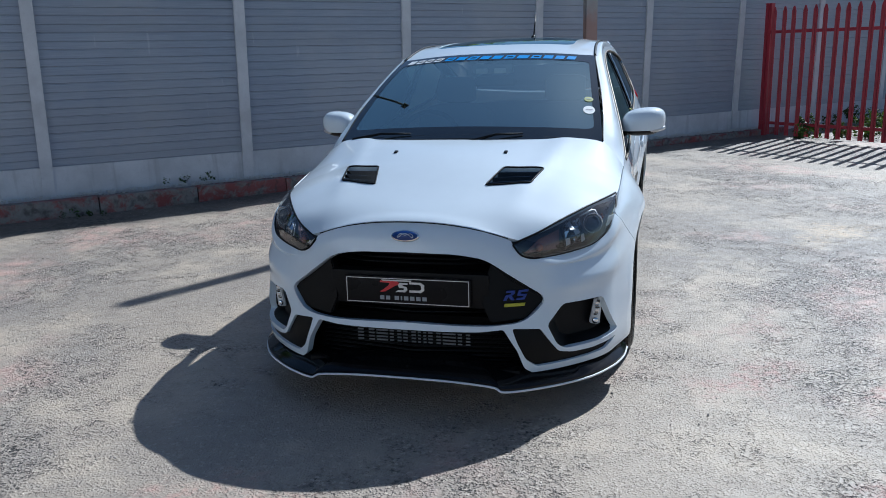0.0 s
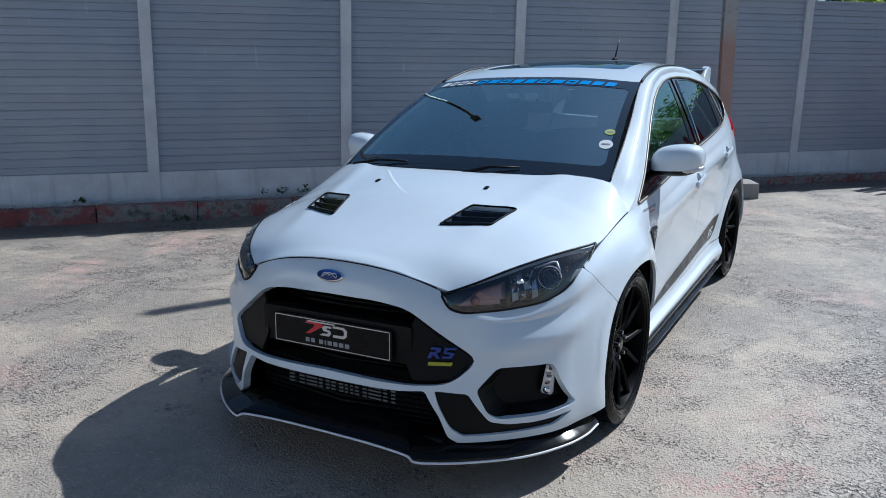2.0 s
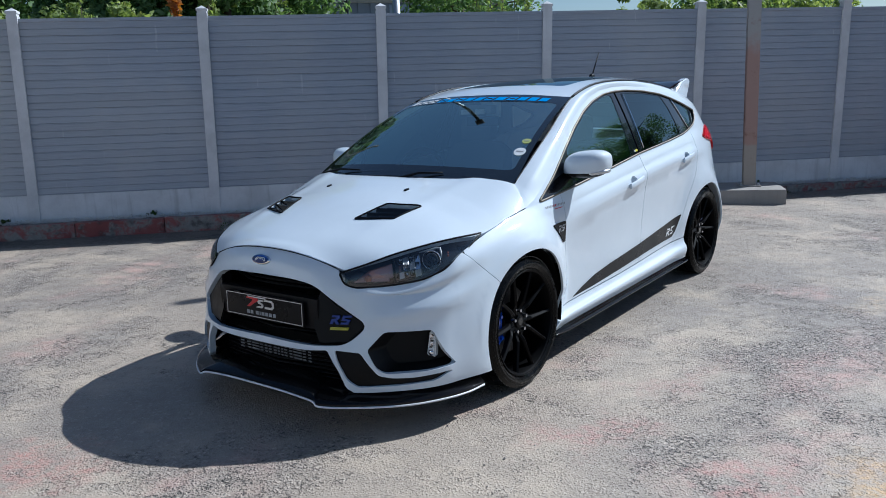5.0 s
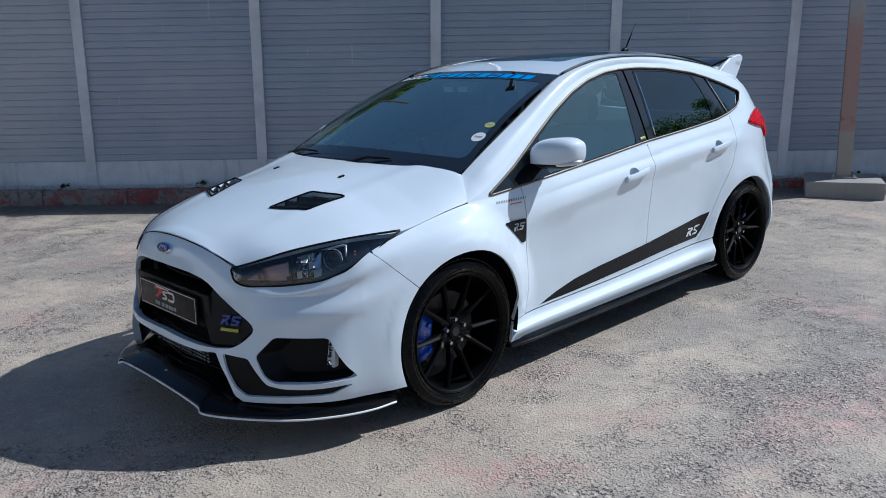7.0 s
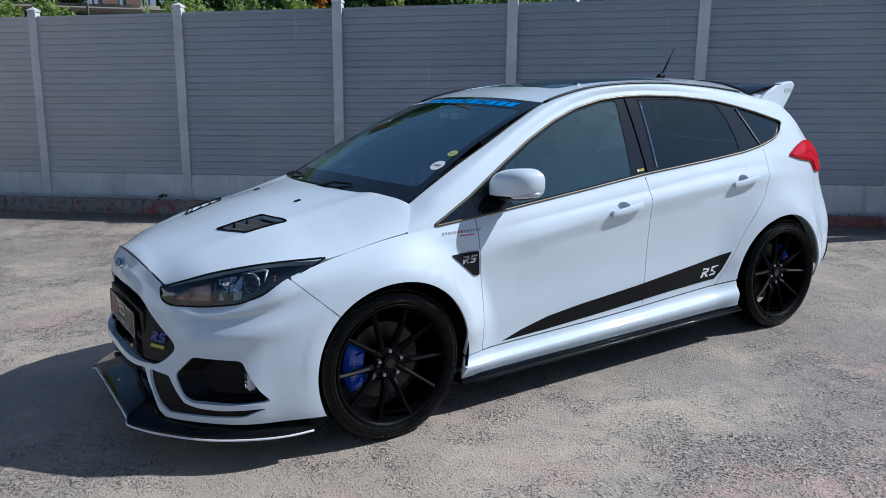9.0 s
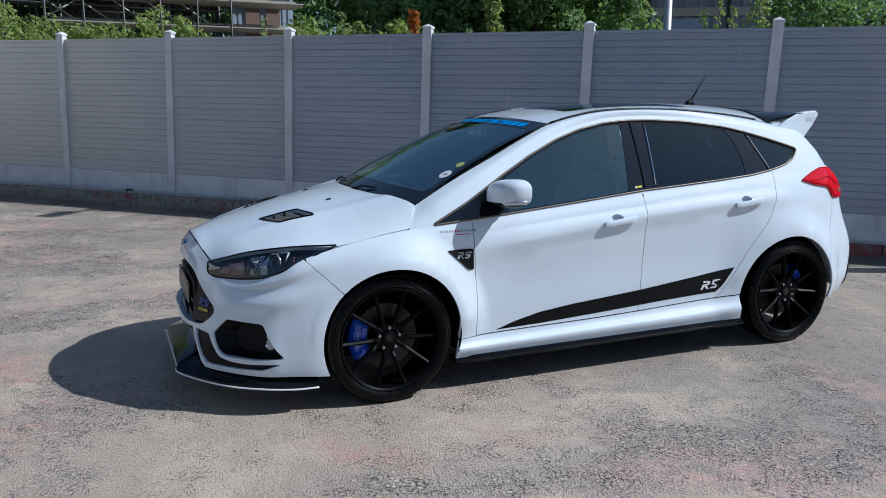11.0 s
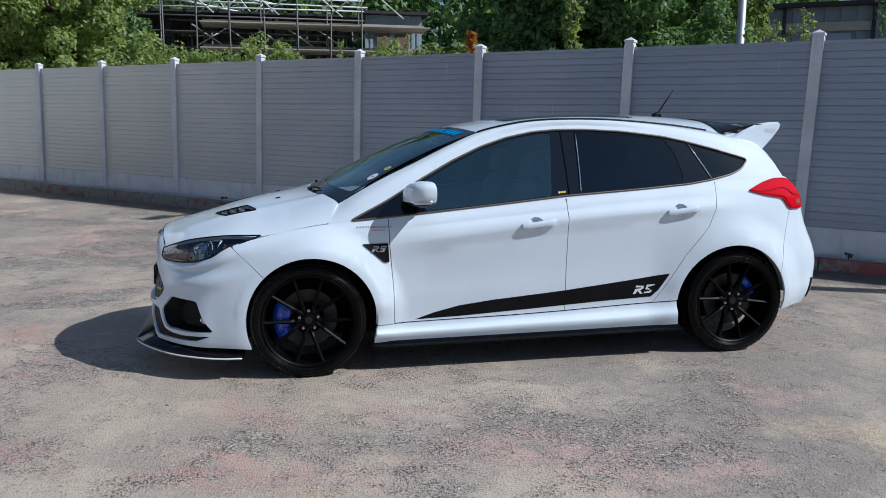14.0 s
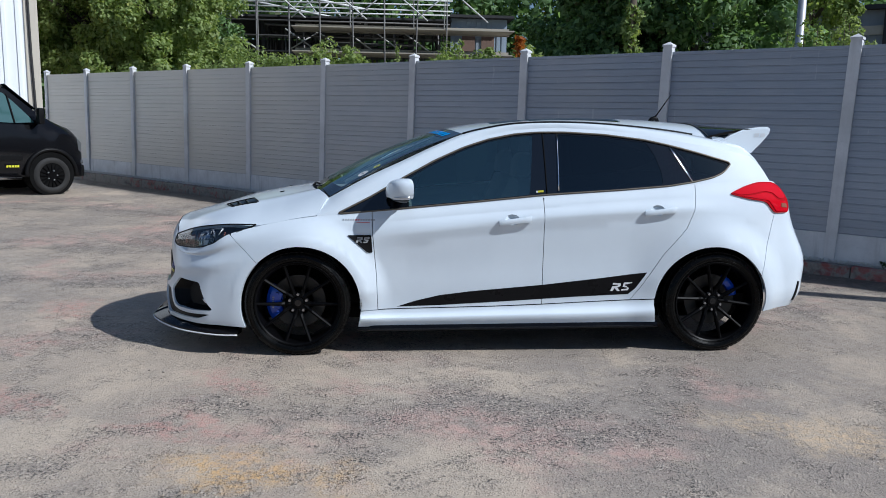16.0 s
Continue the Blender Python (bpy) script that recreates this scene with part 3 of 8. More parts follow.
lamp_post = pole_thing("lamp_post", -5.0, 4.9, 5.9, 0.062, 0.045, M_GALV, "galvanised steel lamp post behind the fence, its arm darkened as if backlit", "lamp post")
# only seen mirrored in the windscreen; the dark colour stands for being backlit
bm = bmesh.new()
tube(bm, [(-5.0, 4.9, 5.75), (-4.98, 4.87, 6.0), (-4.82, 4.68, 6.2), (-4.4, 4.18, 6.36), (-3.72, 3.36, 6.52)], [0.05, 0.05, 0.048, 0.046, 0.044], 10)
part("arm", bm, M_DARK, lamp_post, "curved arm darkened as if backlit", smooth=60)
bm = bmesh.new()
box(bm, -0.10, -0.26, -0.07, 0.10, 0.26, 0.06, 0.035, pose(-3.60, 3.22, 6.53, 10, 0, 40))
part("lantern", bm, M_DARK, lamp_post, "flat lantern darkened as if backlit", smooth=50)
pole_thing("pole", -7.3, 3.3, 6.0, 0.055, 0.05, M_BARK, "brown pole overgrown with ivy", "pole")


def build_ivy():
    rng = random.Random(21)
    clumps = [(Vector((-7.3 + rng.gauss(0, 0.05), 3.3 + rng.gauss(0, 0.05), z)), 0.17 - 0.03 * (z - 2)) for z in np.linspace(1.2, 3.35, 26)]
    tagged(new("ivy", leaf_mesh("ivy", rng, clumps, 60, 0.05, M_LEAF_PALE)), "bright green ivy on the pole", "ivy")


build_ivy()


def build_column():
    """The painted column on its concrete block, near the fence."""
    x, y = 0.10, 5.04
    z0 = ground_height(x, y)
    yaw = FENCE_YAW
    at = pose(x, y, z0) @ Matrix.Rotation(yaw - radians(22), 4, "Z")
    bm = bmesh.new()
    box(bm, -0.36, -0.36, -0.2, 0.36, 0.36, 0.155, 0.035, at)
    tagged(part("plinth", bm, M_PLINTH, smooth=40), "worn concrete block under the column", "plinth")
    column = thing("column", "square steel column with rusty pink paint", "column", at)
    bm = bmesh.new()
    # a rolled section: two flanges and a web
    box(bm, -0.068, -0.066, 0.15, 0.068, -0.055, 3.6, 0.002)
    box(bm, -0.068, 0.055, 0.15, 0.068, 0.066, 3.6, 0.002)
    box(bm, -0.006, -0.055, 0.15, 0.006, 0.055, 3.6)
    # unseen length added above head height, cranked to place its shadow in the yard
    turn = at.to_3x3().inverted() @ Vector((0.97, -0.04, 0))
    tube(bm, [(0, 0, 3.58), turn + Vector((0, 0, 4.4)), turn + Vector((0, 0, 6.25))], 0.075, 8)
    part("shaft", bm, M_COLUMN, column, "rusty pink and grey steel section")
    bm = bmesh.new()
    box(bm, -0.12, -0.12, 0.153, 0.12, 0.12, 0.170, 0.003)
    part("base_plate", bm, M_COLUMN, column)
    for i in range(4):
        bm = bmesh.new()
        a = radians(45 + 90 * i)
        bmesh.ops.create_cone(bm, cap_ends=True, segments=6, radius1=0.014, radius2=0.012, depth=0.025, matrix=Matrix.Translation((0.135 * math.cos(a), 0.135 * math.sin(a), 0.18)))
        part("bolt", bm, M_GALV, column)


def column_paint():
    n = Net("rusty_column_paint")
    p = n.place()
    f = n.noise(p, 5.0, 6.0, 0.7)
    up = n.add("ShaderNodeSeparateXYZ", {0: p}, 2)
    bare = n.maths("ADD", n.ramp(up, 0.55, 0.75), n.maths("MULTIPLY", n.maths("SUBTRACT", f, 0.5), 0.6))
    tone = n.mix(n.ramp(bare, 0.35, 0.65), (0.34, 0.30, 0.26), (0.36, 0.235, 0.20))
    tone = n.mix(n.ramp(n.maths("ADD", up, n.maths("MULTIPLY", f, 0.8)), 1.95, 2.35), tone, (0.36, 0.35, 0.34))
    tone = n.mix(n.maths("MULTIPLY", n.ramp(f, 0.55, 0.72), 0.7), tone, (0.16, 0.07, 0.04))
    return n.surface(Base_Color=tone, Roughness=0.7, Normal=n.bump(f, 0.4, 0.002))


M_COLUMN = column_paint()
build_column()


def build_palisade():
    """A red steel palisade; it starts at the fence and runs out of sight."""
    start, way = Vector((2.42, 7.86)), Vector((0.761, -0.648))
    yaw = math.atan2(way.y, way.x)
    z0 = -0.03
    pal = thing("palisade", "bright red steel palisade fence", "palisade fence", pose(start.x, start.y, z0, 0, 0, math.degrees(yaw)))
    bm = bmesh.new()
    # a pale: folded to a W, with a split pointed head
    prof = [(-0.034, 0.0), (-0.020, -0.010), (0.0, 0.004), (0.020, -0.010), (0.034, 0.0)]
    low, top = 0.03, 1.80
    rows = []
    for z, k in ((low, 1.0), (top, 1.0), (top + 0.07, 0.30)):
        rows.append([bm.verts.new((x * k, y, z)) for x, y in prof] + [bm.verts.new((x * k, y + 0.003, z)) for x, y in prof[::-1]])
    for u, w in zip(rows, rows[1:]):
        for j in range(10):
            bm.faces.new((u[j], u[(j + 1) % 10], w[(j + 1) % 10], w[j]))
    bm.faces.new(rows[0][::-1])
    bm.faces.new(rows[-1])
    bmesh.ops.recalc_face_normals(bm, faces=bm.faces[:])
    pale = mesh_of("pale", bm, M_RED_STEEL)
    for i in range(26):
        shared("pale", pale, pal, pose(0.14 + 0.158 * i, 0, 0, 0, 0.3 * math.sin(i * 2.3), 0))
    for z in (0.20, 1.52):
        bm = bmesh.new()
        box(bm, 0.0, 0.006, z - 0.022, 4.3, 0.012, z + 0.022)
        box(bm, 0.0, 0.012, z - 0.022, 4.3, 0.046, z - 0.016)
        part("rail", bm, M_RED_STEEL, pal, "red angle-iron rail")
    for x in (0.0, 0.055, 2.75):
        bm = bmesh.new()
        box(bm, x - 0.022, 0.02, -0.1, x + 0.022, 0.10, 1.93, 0.003)
        part("post", bm, M_RED_STEEL, pal, "red steel post")


build_palisade()


def build_weeds():
    rng = random.Random(8)
    spots, tufts = [], []
    for s, off, r in ((8.75, 0.10, 0.075), (9.05, 0.11, 0.045), (5.4, 0.13, 0.03), (6.9, 0.12, 0.035), (11.9, 0.14, 0.03), (14.1, 0.12, 0.035), (3.1, 0.12, 0.03), (13.6, 0.5, 0.05), (7.72, 0.36, 0.07), (7.9, 0.40, 0.05), (14.0, 0.42, 0.10), (14.4, 0.40, 0.08), (14.8, 0.44, 0.05)):
        spots.append((s, off, r))
    for s, off, r in spots:
        c = along_fence(s, off, -0.04 + r * 0.6 if off < 0.3 else -0.2)
        tufts += [(c + Vector((rng.gauss(0, r), rng.gauss(0, r), abs(rng.gauss(0, r * 0.5)))), r * 0.6) for _ in range(6)]
    tagged(new("kerb_weeds", leaf_mesh("kerb_weeds", rng, tufts, 14, 0.013, M_WEED)), "small green weeds in the chips by the kerb", "weeds", kind="stuff")
    # a bed of weeds beyond the palisade
    clumps = []
    for _ in range(110):
        p = Vector((rng.uniform(2.9, 6.2), rng.uniform(7.2, 10.2)))
        if (p - FENCE_FIRST).dot(YARDWARD) > 0.3:
            clumps.append((Vector((p.x, p.y, rng.uniform(-0.04, 0.2))), rng.uniform(0.06, 0.16)))
    tagged(new("weed_bed", leaf_mesh("weed_bed", rng, clumps, 40, 0.035, M_WEED)), "bed of tall weeds beyond the palisade", "weeds", kind="stuff")


build_weeds()


def build_scaffold():
    """An unfinished building in scaffolding, far beyond the fence; its upper part shows over the trees' feet."""
    x0, ya, yb = -25.7, -7.5, 4.4
    block = thing("scaffolded_building", "unfinished building wrapped in scaffolding", "building", pose(0, 0, 0))
    bm = bmesh.new()
    box(bm, x0 - 7.0, ya, 5.50, x0 + 0.4, 2.0, 5.58)
    part("roof_deck", bm, M_DARK, block, "dark roof deck")
    bm = bmesh.new()
    box(bm, x0 - 5.0, ya, 0.0, x0 - 4.8, -2.6, 5.2)
    part("back_wall", bm, M_DARK, block, "dark back wall")
    for y in np.arange(ya + 0.4, 2.0, 1.9):
        bm = bmesh.new()
        box(bm, x0 - 0.5, y - 0.06, 0, x0 - 0.38, y + 0.06, 5.45)
        part("steel_column", bm, M_DARK, block)
    rng = random.Random(4)
    frame = thing("scaffold", "scaffold of steel tubes and boards", "scaffold", pose(0, 0, 0))
    for i, y in enumerate(np.arange(ya, 1.9, 1.15)):
        for dx in (0.0, 1.2):
            bm = bmesh.new()
            tube(bm, [(x0 + 0.6 + dx, y + rng.uniform(-0.15, 0.15), 0), (x0 + 0.6 + dx, y + rng.uniform(-0.15, 0.15), 6.6 + rng.uniform(0, 0.7))], 0.027, 6)
            part("standard", bm, M_SCAFFOLD, frame, "", smooth=60)
    # the tangle of props and ledgers inside
    for i in range(46):
        y, dx = rng.uniform(ya + 2.0, 1.8), rng.uniform(-4.0, 0.3)
        bm = bmesh.new()
        tube(bm, [(x0 + dx, y, 0), (x0 + dx + rng.uniform(-0.1, 0.1), y + rng.uniform(-0.1, 0.1), 5.4)], 0.04, 6)
        part("prop", bm, M_SCAFFOLD, frame, "", smooth=60)
    for i in range(26):
        z, dx, a = rng.choice((4.35, 4.6, 4.75, 4.9, 5.05, 5.25)), rng.uniform(-3.5, 0.2), rng.uniform(ya + 1.5, -1.0)
        bm = bmesh.new()
        tube(bm, [(x0 + dx, a, z + rng.uniform(-0.1, 0.1)), (x0 + dx, a + rng.uniform(2.0, 4.0), z + rng.uniform(-0.1, 0.1))], 0.045, 6)
        part("beam", bm, M_SCAFFOLD, frame, "", smooth=60)
    for i in range(7):
        y = ya + 2.2 + 1.1 * i
        bm = bmesh.new()
        tube(bm, [(x0 + 0.2, y, 4.3), (x0 + 0.2, y + rng.choice((-1.2, 1.3)), 5.1)], 0.03, 6)
        part("brace", bm, M_WHITE_TUBE, frame, "pale diagonal brace", smooth=60)
    for z in (3.2, 3.7, 4.25, 4.75, 5.3):
        bm = bmesh.new()
        tube(bm, [(x0 + 0.6, ya - 0.3, z + rng.uniform(-0.06, 0.06)), (x0 + 0.6, 1.9, z + rng.uniform(-0.06, 0.06))], 0.03, 6)
        part("ledger", bm, M_SCAFFOLD, frame, "", smooth=60)
    for z in (5.65, 6.05, 6.5):
        for dx in (0.0, 1.2):
            bm = bmesh.new()
            tube(bm, [(x0 + 0.6 + dx, ya - 0.3, z + rng.uniform(-0.06, 0.06)), (x0 + 0.6 + dx, 1.9, z + rng.uniform(-0.06, 0.06))], 0.027, 6)
            part("ledger", bm, M_WHITE_TUBE, frame, "pale upper ledger", smooth=60)
    for k in range(9):
        y = ya + 0.3 + 1.1 * k
        bm = bmesh.new()
        tube(bm, [(x0 + 1.85, y, 5.3 if k % 2 else 6.6), (x0 + 1.85, y + 1.6, 6.6 if k % 2 else 5.3)], 0.027, 6)
        part("brace", bm, M_WHITE_TUBE, frame, "pale diagonal brace", smooth=60)
    for z, a, b in ((4.25, ya + 3.6, 4.2), (5.12, ya + 3.6, 4.2), (3.4, ya, 1.9)):
        bm = bmesh.new()
        box(bm, x0 + 0.5, a, z - 0.16, x0 + 0.55, b, z + 0.13)
        box(bm, x0 + 0.55, a, z - 0.12, x0 + 1.8, b, z - 0.08)
        part("scaffold_board", bm, M_TIMBER, frame, "weathered scaffold boards")
    # pale lattice girder leaning over the deck
    girder = thing("girder", "pale steel lattice girder on the deck", "girder", pose(0, 0, 0))
    a, b = Vector((x0 - 0.6, ya - 0.5, 6.6)), Vector((x0 - 0.6, -1.2, 5.44))
    for off in (0.0, 0.55):
        bm = bmesh.new()
        tube(bm, [a + Vector((0, 0, off)), b + Vector((0, 0, off))], 0.045, 6)
        part("chord", bm, M_WHITE_TUBE, girder, "", smooth=60)
    for k in range(14):
        p = a.lerp(b, k / 14) + Vector((0, 0, 0.55 if k % 2 else 0))
        q = a.lerp(b, (k + 1) / 14) + Vector((0, 0, 0 if k % 2 else 0.55))
        bm = bmesh.new()
        tube(bm, [p, q], 0.03, 6)
        part("lacing", bm, M_WHITE_TUBE, girder, "", smooth=60)
    # sheeted bay at its end
    bay = thing("sheeted_bay", "blue-grey steel sheeted bay with rusty panels", "shed", pose(0, 0, 0))
    bm = bmesh.new()
    box(bm, x0, 0, 0, x0 + 0.05, 0.10, 5.66)
    box(bm, x0 - 0.03, 0.098, 0, x0 + 0.02, 0.2, 5.66)
    rib = mesh_of("sheet", bm, M_BLUE_SHEET)
    for k in range(11):
        shared("sheet", rib, bay, pose(0, 2.0 + 0.2 * k, 0))
    for y, m in ((2.45, M_RUST_SHEET), (3.2, M_RUST_SHEET)):
        bm = bmesh.new()
        box(bm, x0 + 0.06, y, 4.0, x0 + 0.09, y + 0.5, 5.05)
        part("shutter", bm, m, bay, "rusty grey shutter")
    bm = bmesh.new()
    box(bm, x0 - 6, 1.9, 5.66, x0 + 0.5, 4.4, 5.76)
    part("bay_roof", bm, M_DARK, bay)
    # low grey shed further along, with pipes on its roof
    shed = thing("shed", "long grey shed with pipes along its roof", "shed", pose(-21.5, 14.0, 0, 0, 0, 58))
    bm = bmesh.new()
    box(bm, 0.0, 0.0, 0.0, 0.25, 0.1, 5.6)
    sheet_data = mesh_of("wall_sheet", bm, M_SHED)
    for k in range(64):
        shared("wall_sheet", sheet_data, shed, pose(-4.0 + 0.25 * k, -0.04 if k % 2 else 0.0, 0))
    bm = bmesh.new()
    box(bm, -4.2, -0.35, 5.6, 12.2, 6.0, 5.74)
    part("shed_roof", bm, M_DARK, shed)
    bm = bmesh.new()
    box(bm, -4.0, -0.10, 4.78, 12.0, -0.05, 5.08)
    part("wall_band", bm, M_TIMBER, shed, "weathered board band along the wall")
    for x in (-3.2, -0.4, 2.4, 5.2, 8.0, 10.8):
        bm = bmesh.new()
        box(bm, x, -0.16, 0.0, x + 0.12, -0.10, 5.6)
        part("wall_post", bm, M_DARK, shed, "dark upright on the wall")
    for z in (6.1, 6.55):
        bm = bmesh.new()
        tube(bm, [(-4.0, 0.4, z - 0.3), (12.0, 0.4, z + 0.35)], 0.05, 6)
        part("roof_pipe", bm, M_WHITE_TUBE, shed, "pale roof pipe", smooth=60)
    for x in (-2.5, 0.5, 3.5, 6.5, 9.5):
        bm = bmesh.new()
        tube(bm, [(x, 0.4, 5.7), (x, 0.4, 6.8)], 0.045, 6)
        part("pipe_stand", bm, M_SCAFFOLD, shed, "", smooth=60)
    for x in (-1.0, 3.0, 7.0):
        bm = bmesh.new()
        box(bm, x, -0.07, 3.4, x + 1.6, -0.05, 4.7)
        part("shed_window", bm, M_BLUE_SHEET, shed, "blue-grey blind window")


M_WHITE_TUBE = plain("pale_painted_tube", (0.62, 0.62, 0.60), 0.5, grain=0.12, scale=6.0)
M_RUST_SHEET = plain("rusty_sheet", (0.20, 0.13, 0.10), 0.75, grain=0.4, scale=3.0)
M_SHED = plain("weathered_grey_sheet", (0.24, 0.265, 0.295), 0.7, grain=0.25, scale=2.5)
build_scaffold()


def build_white_hall():
    hall = thing("white_hall", "tall hall clad in white ribbed metal", "building", pose(-14.85, -9.04, 0, 0, 0, 29))
    bm = bmesh.new()
    y = -22.0
    while y < -0.35:
        box(bm, -0.1, y, 0, 0.0, y + 0.22, 9.0)
        box(bm, -0.1, y + 0.22, 0, 0.03, y + 0.30, 9.0)
        y += 0.30
    part("cladding", bm, M_CLAD, hall)
    bm = bmesh.new()
    box(bm, -9.0, -0.30, 0, 0.04, 0.0, 9.0, 0.01)
    part("corner_trim", bm, M_TRIM_CREAM, hall, "cream corner trim")
    bm = bmesh.new()
    tube(bm, [(0.07, -0.22, 9.0), (0.07, -0.205, 4.3), (0.07, -0.195, 3.1), (0.07, -0.16, 1.6), (0.07, -0.16, 0.0)], 0.028, 8)
    part("downpipe", bm, M_DARK, hall, "black downpipe", smooth=60)
    bm = bmesh.new()
    box(bm, -9.0, -22.2, 9.0, 0.2, 0.2, 9.3)
    part("roof", bm, M_DARK, hall)


build_white_hall()

# ---- car materials ----
def car_paint():
    n = Net("white_car_paint")
    p = n.local()
    fleck = n.noise(p, 900.0, 2.0)
    dust = n.noise(p, 2.5, 5.0)
    tone = n.mix(n.ramp(dust, 0.35, 0.7), (0.66, 0.725, 0.785), (0.63, 0.692, 0.752))
    return n.surface(Base_Color=tone, Roughness=n.ramp(dust, 0.3, 0.7, 0.52, 0.60), Coat_Weight=1.0, Coat_Roughness=n.ramp(dust, 0.3, 0.7, 0.03, 0.07), Specular_IOR_Level=0.3, Normal=n.bump(fleck, 0.04, 0.0002))


def thin_glass(name, tint, gloss=1.8, shine_tone=(1, 1, 1)):
    """A pane with no thickness of its own: it dims what is behind and mirrors by Fresnel's law."""
    n = Net(name)
    clear = n.add("ShaderNodeBsdfTransparent", {"Color": tint})
    shine = n.add("ShaderNodeBsdfGlossy", {"Color": shine_tone, "Roughness": 0.012})
    fac = n.add("ShaderNodeFresnel", {"IOR": gloss})
    n.tree.links.new(n.add("ShaderNodeMixShader", {0: fac, 1: clear, 2: shine}), n.out.inputs["Surface"])
    return n.mat


def carbon():
    n = Net("gloss_black_splitter")
    p = n.local()
    dust = n.noise(p, 6.0, 5.0)
    return n.surface(Base_Color=n.mix(n.ramp(dust, 0.5, 0.8), (0.004, 0.004, 0.005), (0.010, 0.0097, 0.0092)), Roughness=n.ramp(dust, 0.3, 0.7, 0.04, 0.12), Specular_IOR_Level=0.26)


def tyre_rubber():
    n = Net("tyre_rubber")
    p = n.local()
    dust = n.noise(p, 14.0, 5.0)
    fine = n.noise(p, 180.0, 3.0)
    tone = n.mix(n.ramp(dust, 0.45, 0.75), (0.002, 0.002, 0.002), (0.0045, 0.0043, 0.0041))
    return n.surface(Base_Color=tone, Specular_IOR_Level=0.14, Roughness=n.ramp(dust, 0.3, 0.7, 0.2, 0.36), Normal=n.bump(fine, 0.3, 0.0012))


M_PAINT = car_paint()
M_TRIM = plain("satin_black_plastic", (0.006, 0.006, 0.0065), 0.42, grain=0.25, scale=200.0, depth=0.0002, Specular_IOR_Level=0.14)
M_GLOSS = carbon()
M_VOID = plain("matt_black_inside", (0.005, 0.005, 0.005), 0.9, depth=0, Specular_IOR_Level=0.1)
M_SCREEN = thin_glass("windscreen_glass", (0.76, 0.88, 0.88), 8.0, (0.84, 1.0, 0.95))
M_SIDE_GLASS = thin_glass("door_glass", (0.50, 0.66, 0.68), 2.6, (0.72, 1.0, 0.96))
M_PRIVACY = thin_glass("privacy_glass", (0.035, 0.042, 0.052), 1.75, (0.75, 0.93, 1.0))
M_LAMP_BACK = plain("smoky_lamp_housing", (0.035, 0.036, 0.040), 0.3, 0.5, grain=0.3, scale=30.0, depth=0)
M_SMOKE = thin_glass("smoked_lamp_lens", (0.88, 0.89, 0.90), 1.85)
M_CHROME = plain("chrome", (0.75, 0.76, 0.78), 0.08, 1.0, depth=0)
M_SILVER = plain("silver_paint", (0.55, 0.56, 0.58), 0.3, 0.8, depth=0)
M_ROSE = plain("tinted_window_trim", (0.135, 0.115, 0.09), 0.45, 0.6, depth=0)
M_TYRE = tyre_rubber()
M_RIM = plain("gloss_black_alloy", (0.002, 0.002, 0.0025), 0.44, 0.0, depth=0, Specular_IOR_Level=0.09)
M_DISC = plain("brake_disc_steel", (0.03, 0.029, 0.028), 0.4, 0.6, grain=0.2, scale=40.0)
M_BLUE = plain("blue_caliper_paint", (0.006, 0.055, 0.42), 0.3, depth=0, Coat_Weight=0.4)
M_WHITE_FILM = plain("white_film", (0.72, 0.73, 0.74), 0.45, depth=0)
M_GREY_FILM = plain("grey_film", (0.30, 0.31, 0.32), 0.5, depth=0)
M_RED_FILM = plain("red_film", (0.55, 0.02, 0.025), 0.4, depth=0)
M_YELLOW_FILM = plain("yellow_film", (0.62, 0.56, 0.02), 0.4, depth=0)
M_STICKER = plain("pale_green_sticker", (0.40, 0.45, 0.14), 0.6, grain=0.35, scale=300.0, depth=0)
M_BORDER = plain("black_printed_glass_border", (0.010, 0.014, 0.018), 0.04, depth=0, IOR=2.1, Specular_IOR_Level=0.5)
M_BLACK_FILM = plain("black_vinyl_stripe", (0.006, 0.006, 0.007), 0.3, grain=0.2, scale=90.0, depth=0.0001, Specular_IOR_Level=0.13)
M_STRIP_BLUE = plain("light_blue_film", (0.0, 0.27, 0.72), 0.4, depth=0)
M_MARK_BLUE = plain("dark_blue_film", (0.012, 0.035, 0.22), 0.4, depth=0)
M_MARK_YELLOW = plain("dull_yellow_film", (0.40, 0.37, 0.02), 0.5, depth=0)
M_LOUVRE = plain("gloss_black_louvre", (0.006, 0.006, 0.007), 0.15, depth=0, Specular_IOR_Level=0.4)
M_NUT = plain("dark_wheel_nut", (0.30, 0.30, 0.31), 0.22, 0.9, depth=0)
M_PILLAR = plain("gloss_black_pillar", (0.005, 0.007, 0.011), 0.05, depth=0, Specular_IOR_Level=0.75)
M_BADGE_BLUE = plain("blue_enamel", (0.008, 0.035, 0.16), 0.12, depth=0)
M_TAIL = plain("red_lamp_plastic", (0.60, 0.003, 0.014), 0.03, scale=90.0, depth=0.0003, Specular_IOR_Level=0.25)
M_TAIL_DARK = plain("dark_red_lamp_plastic", (0.42, 0.004, 0.009), 0.12, scale=90.0, depth=0.0012, Specular_IOR_Level=0.14)
M_AMBER = plain("amber_reflector", (0.30, 0.11, 0.075), 0.15, depth=0)
M_TURN = plain("rosy_turn_reflector", (0.40, 0.23, 0.22), 0.22, 0.6, grain=0.3, scale=60.0, depth=0.0006)
M_SEAT = plain("charcoal_seat_cloth", (0.17, 0.175, 0.185), 0.85, grain=0.3, scale=120.0)
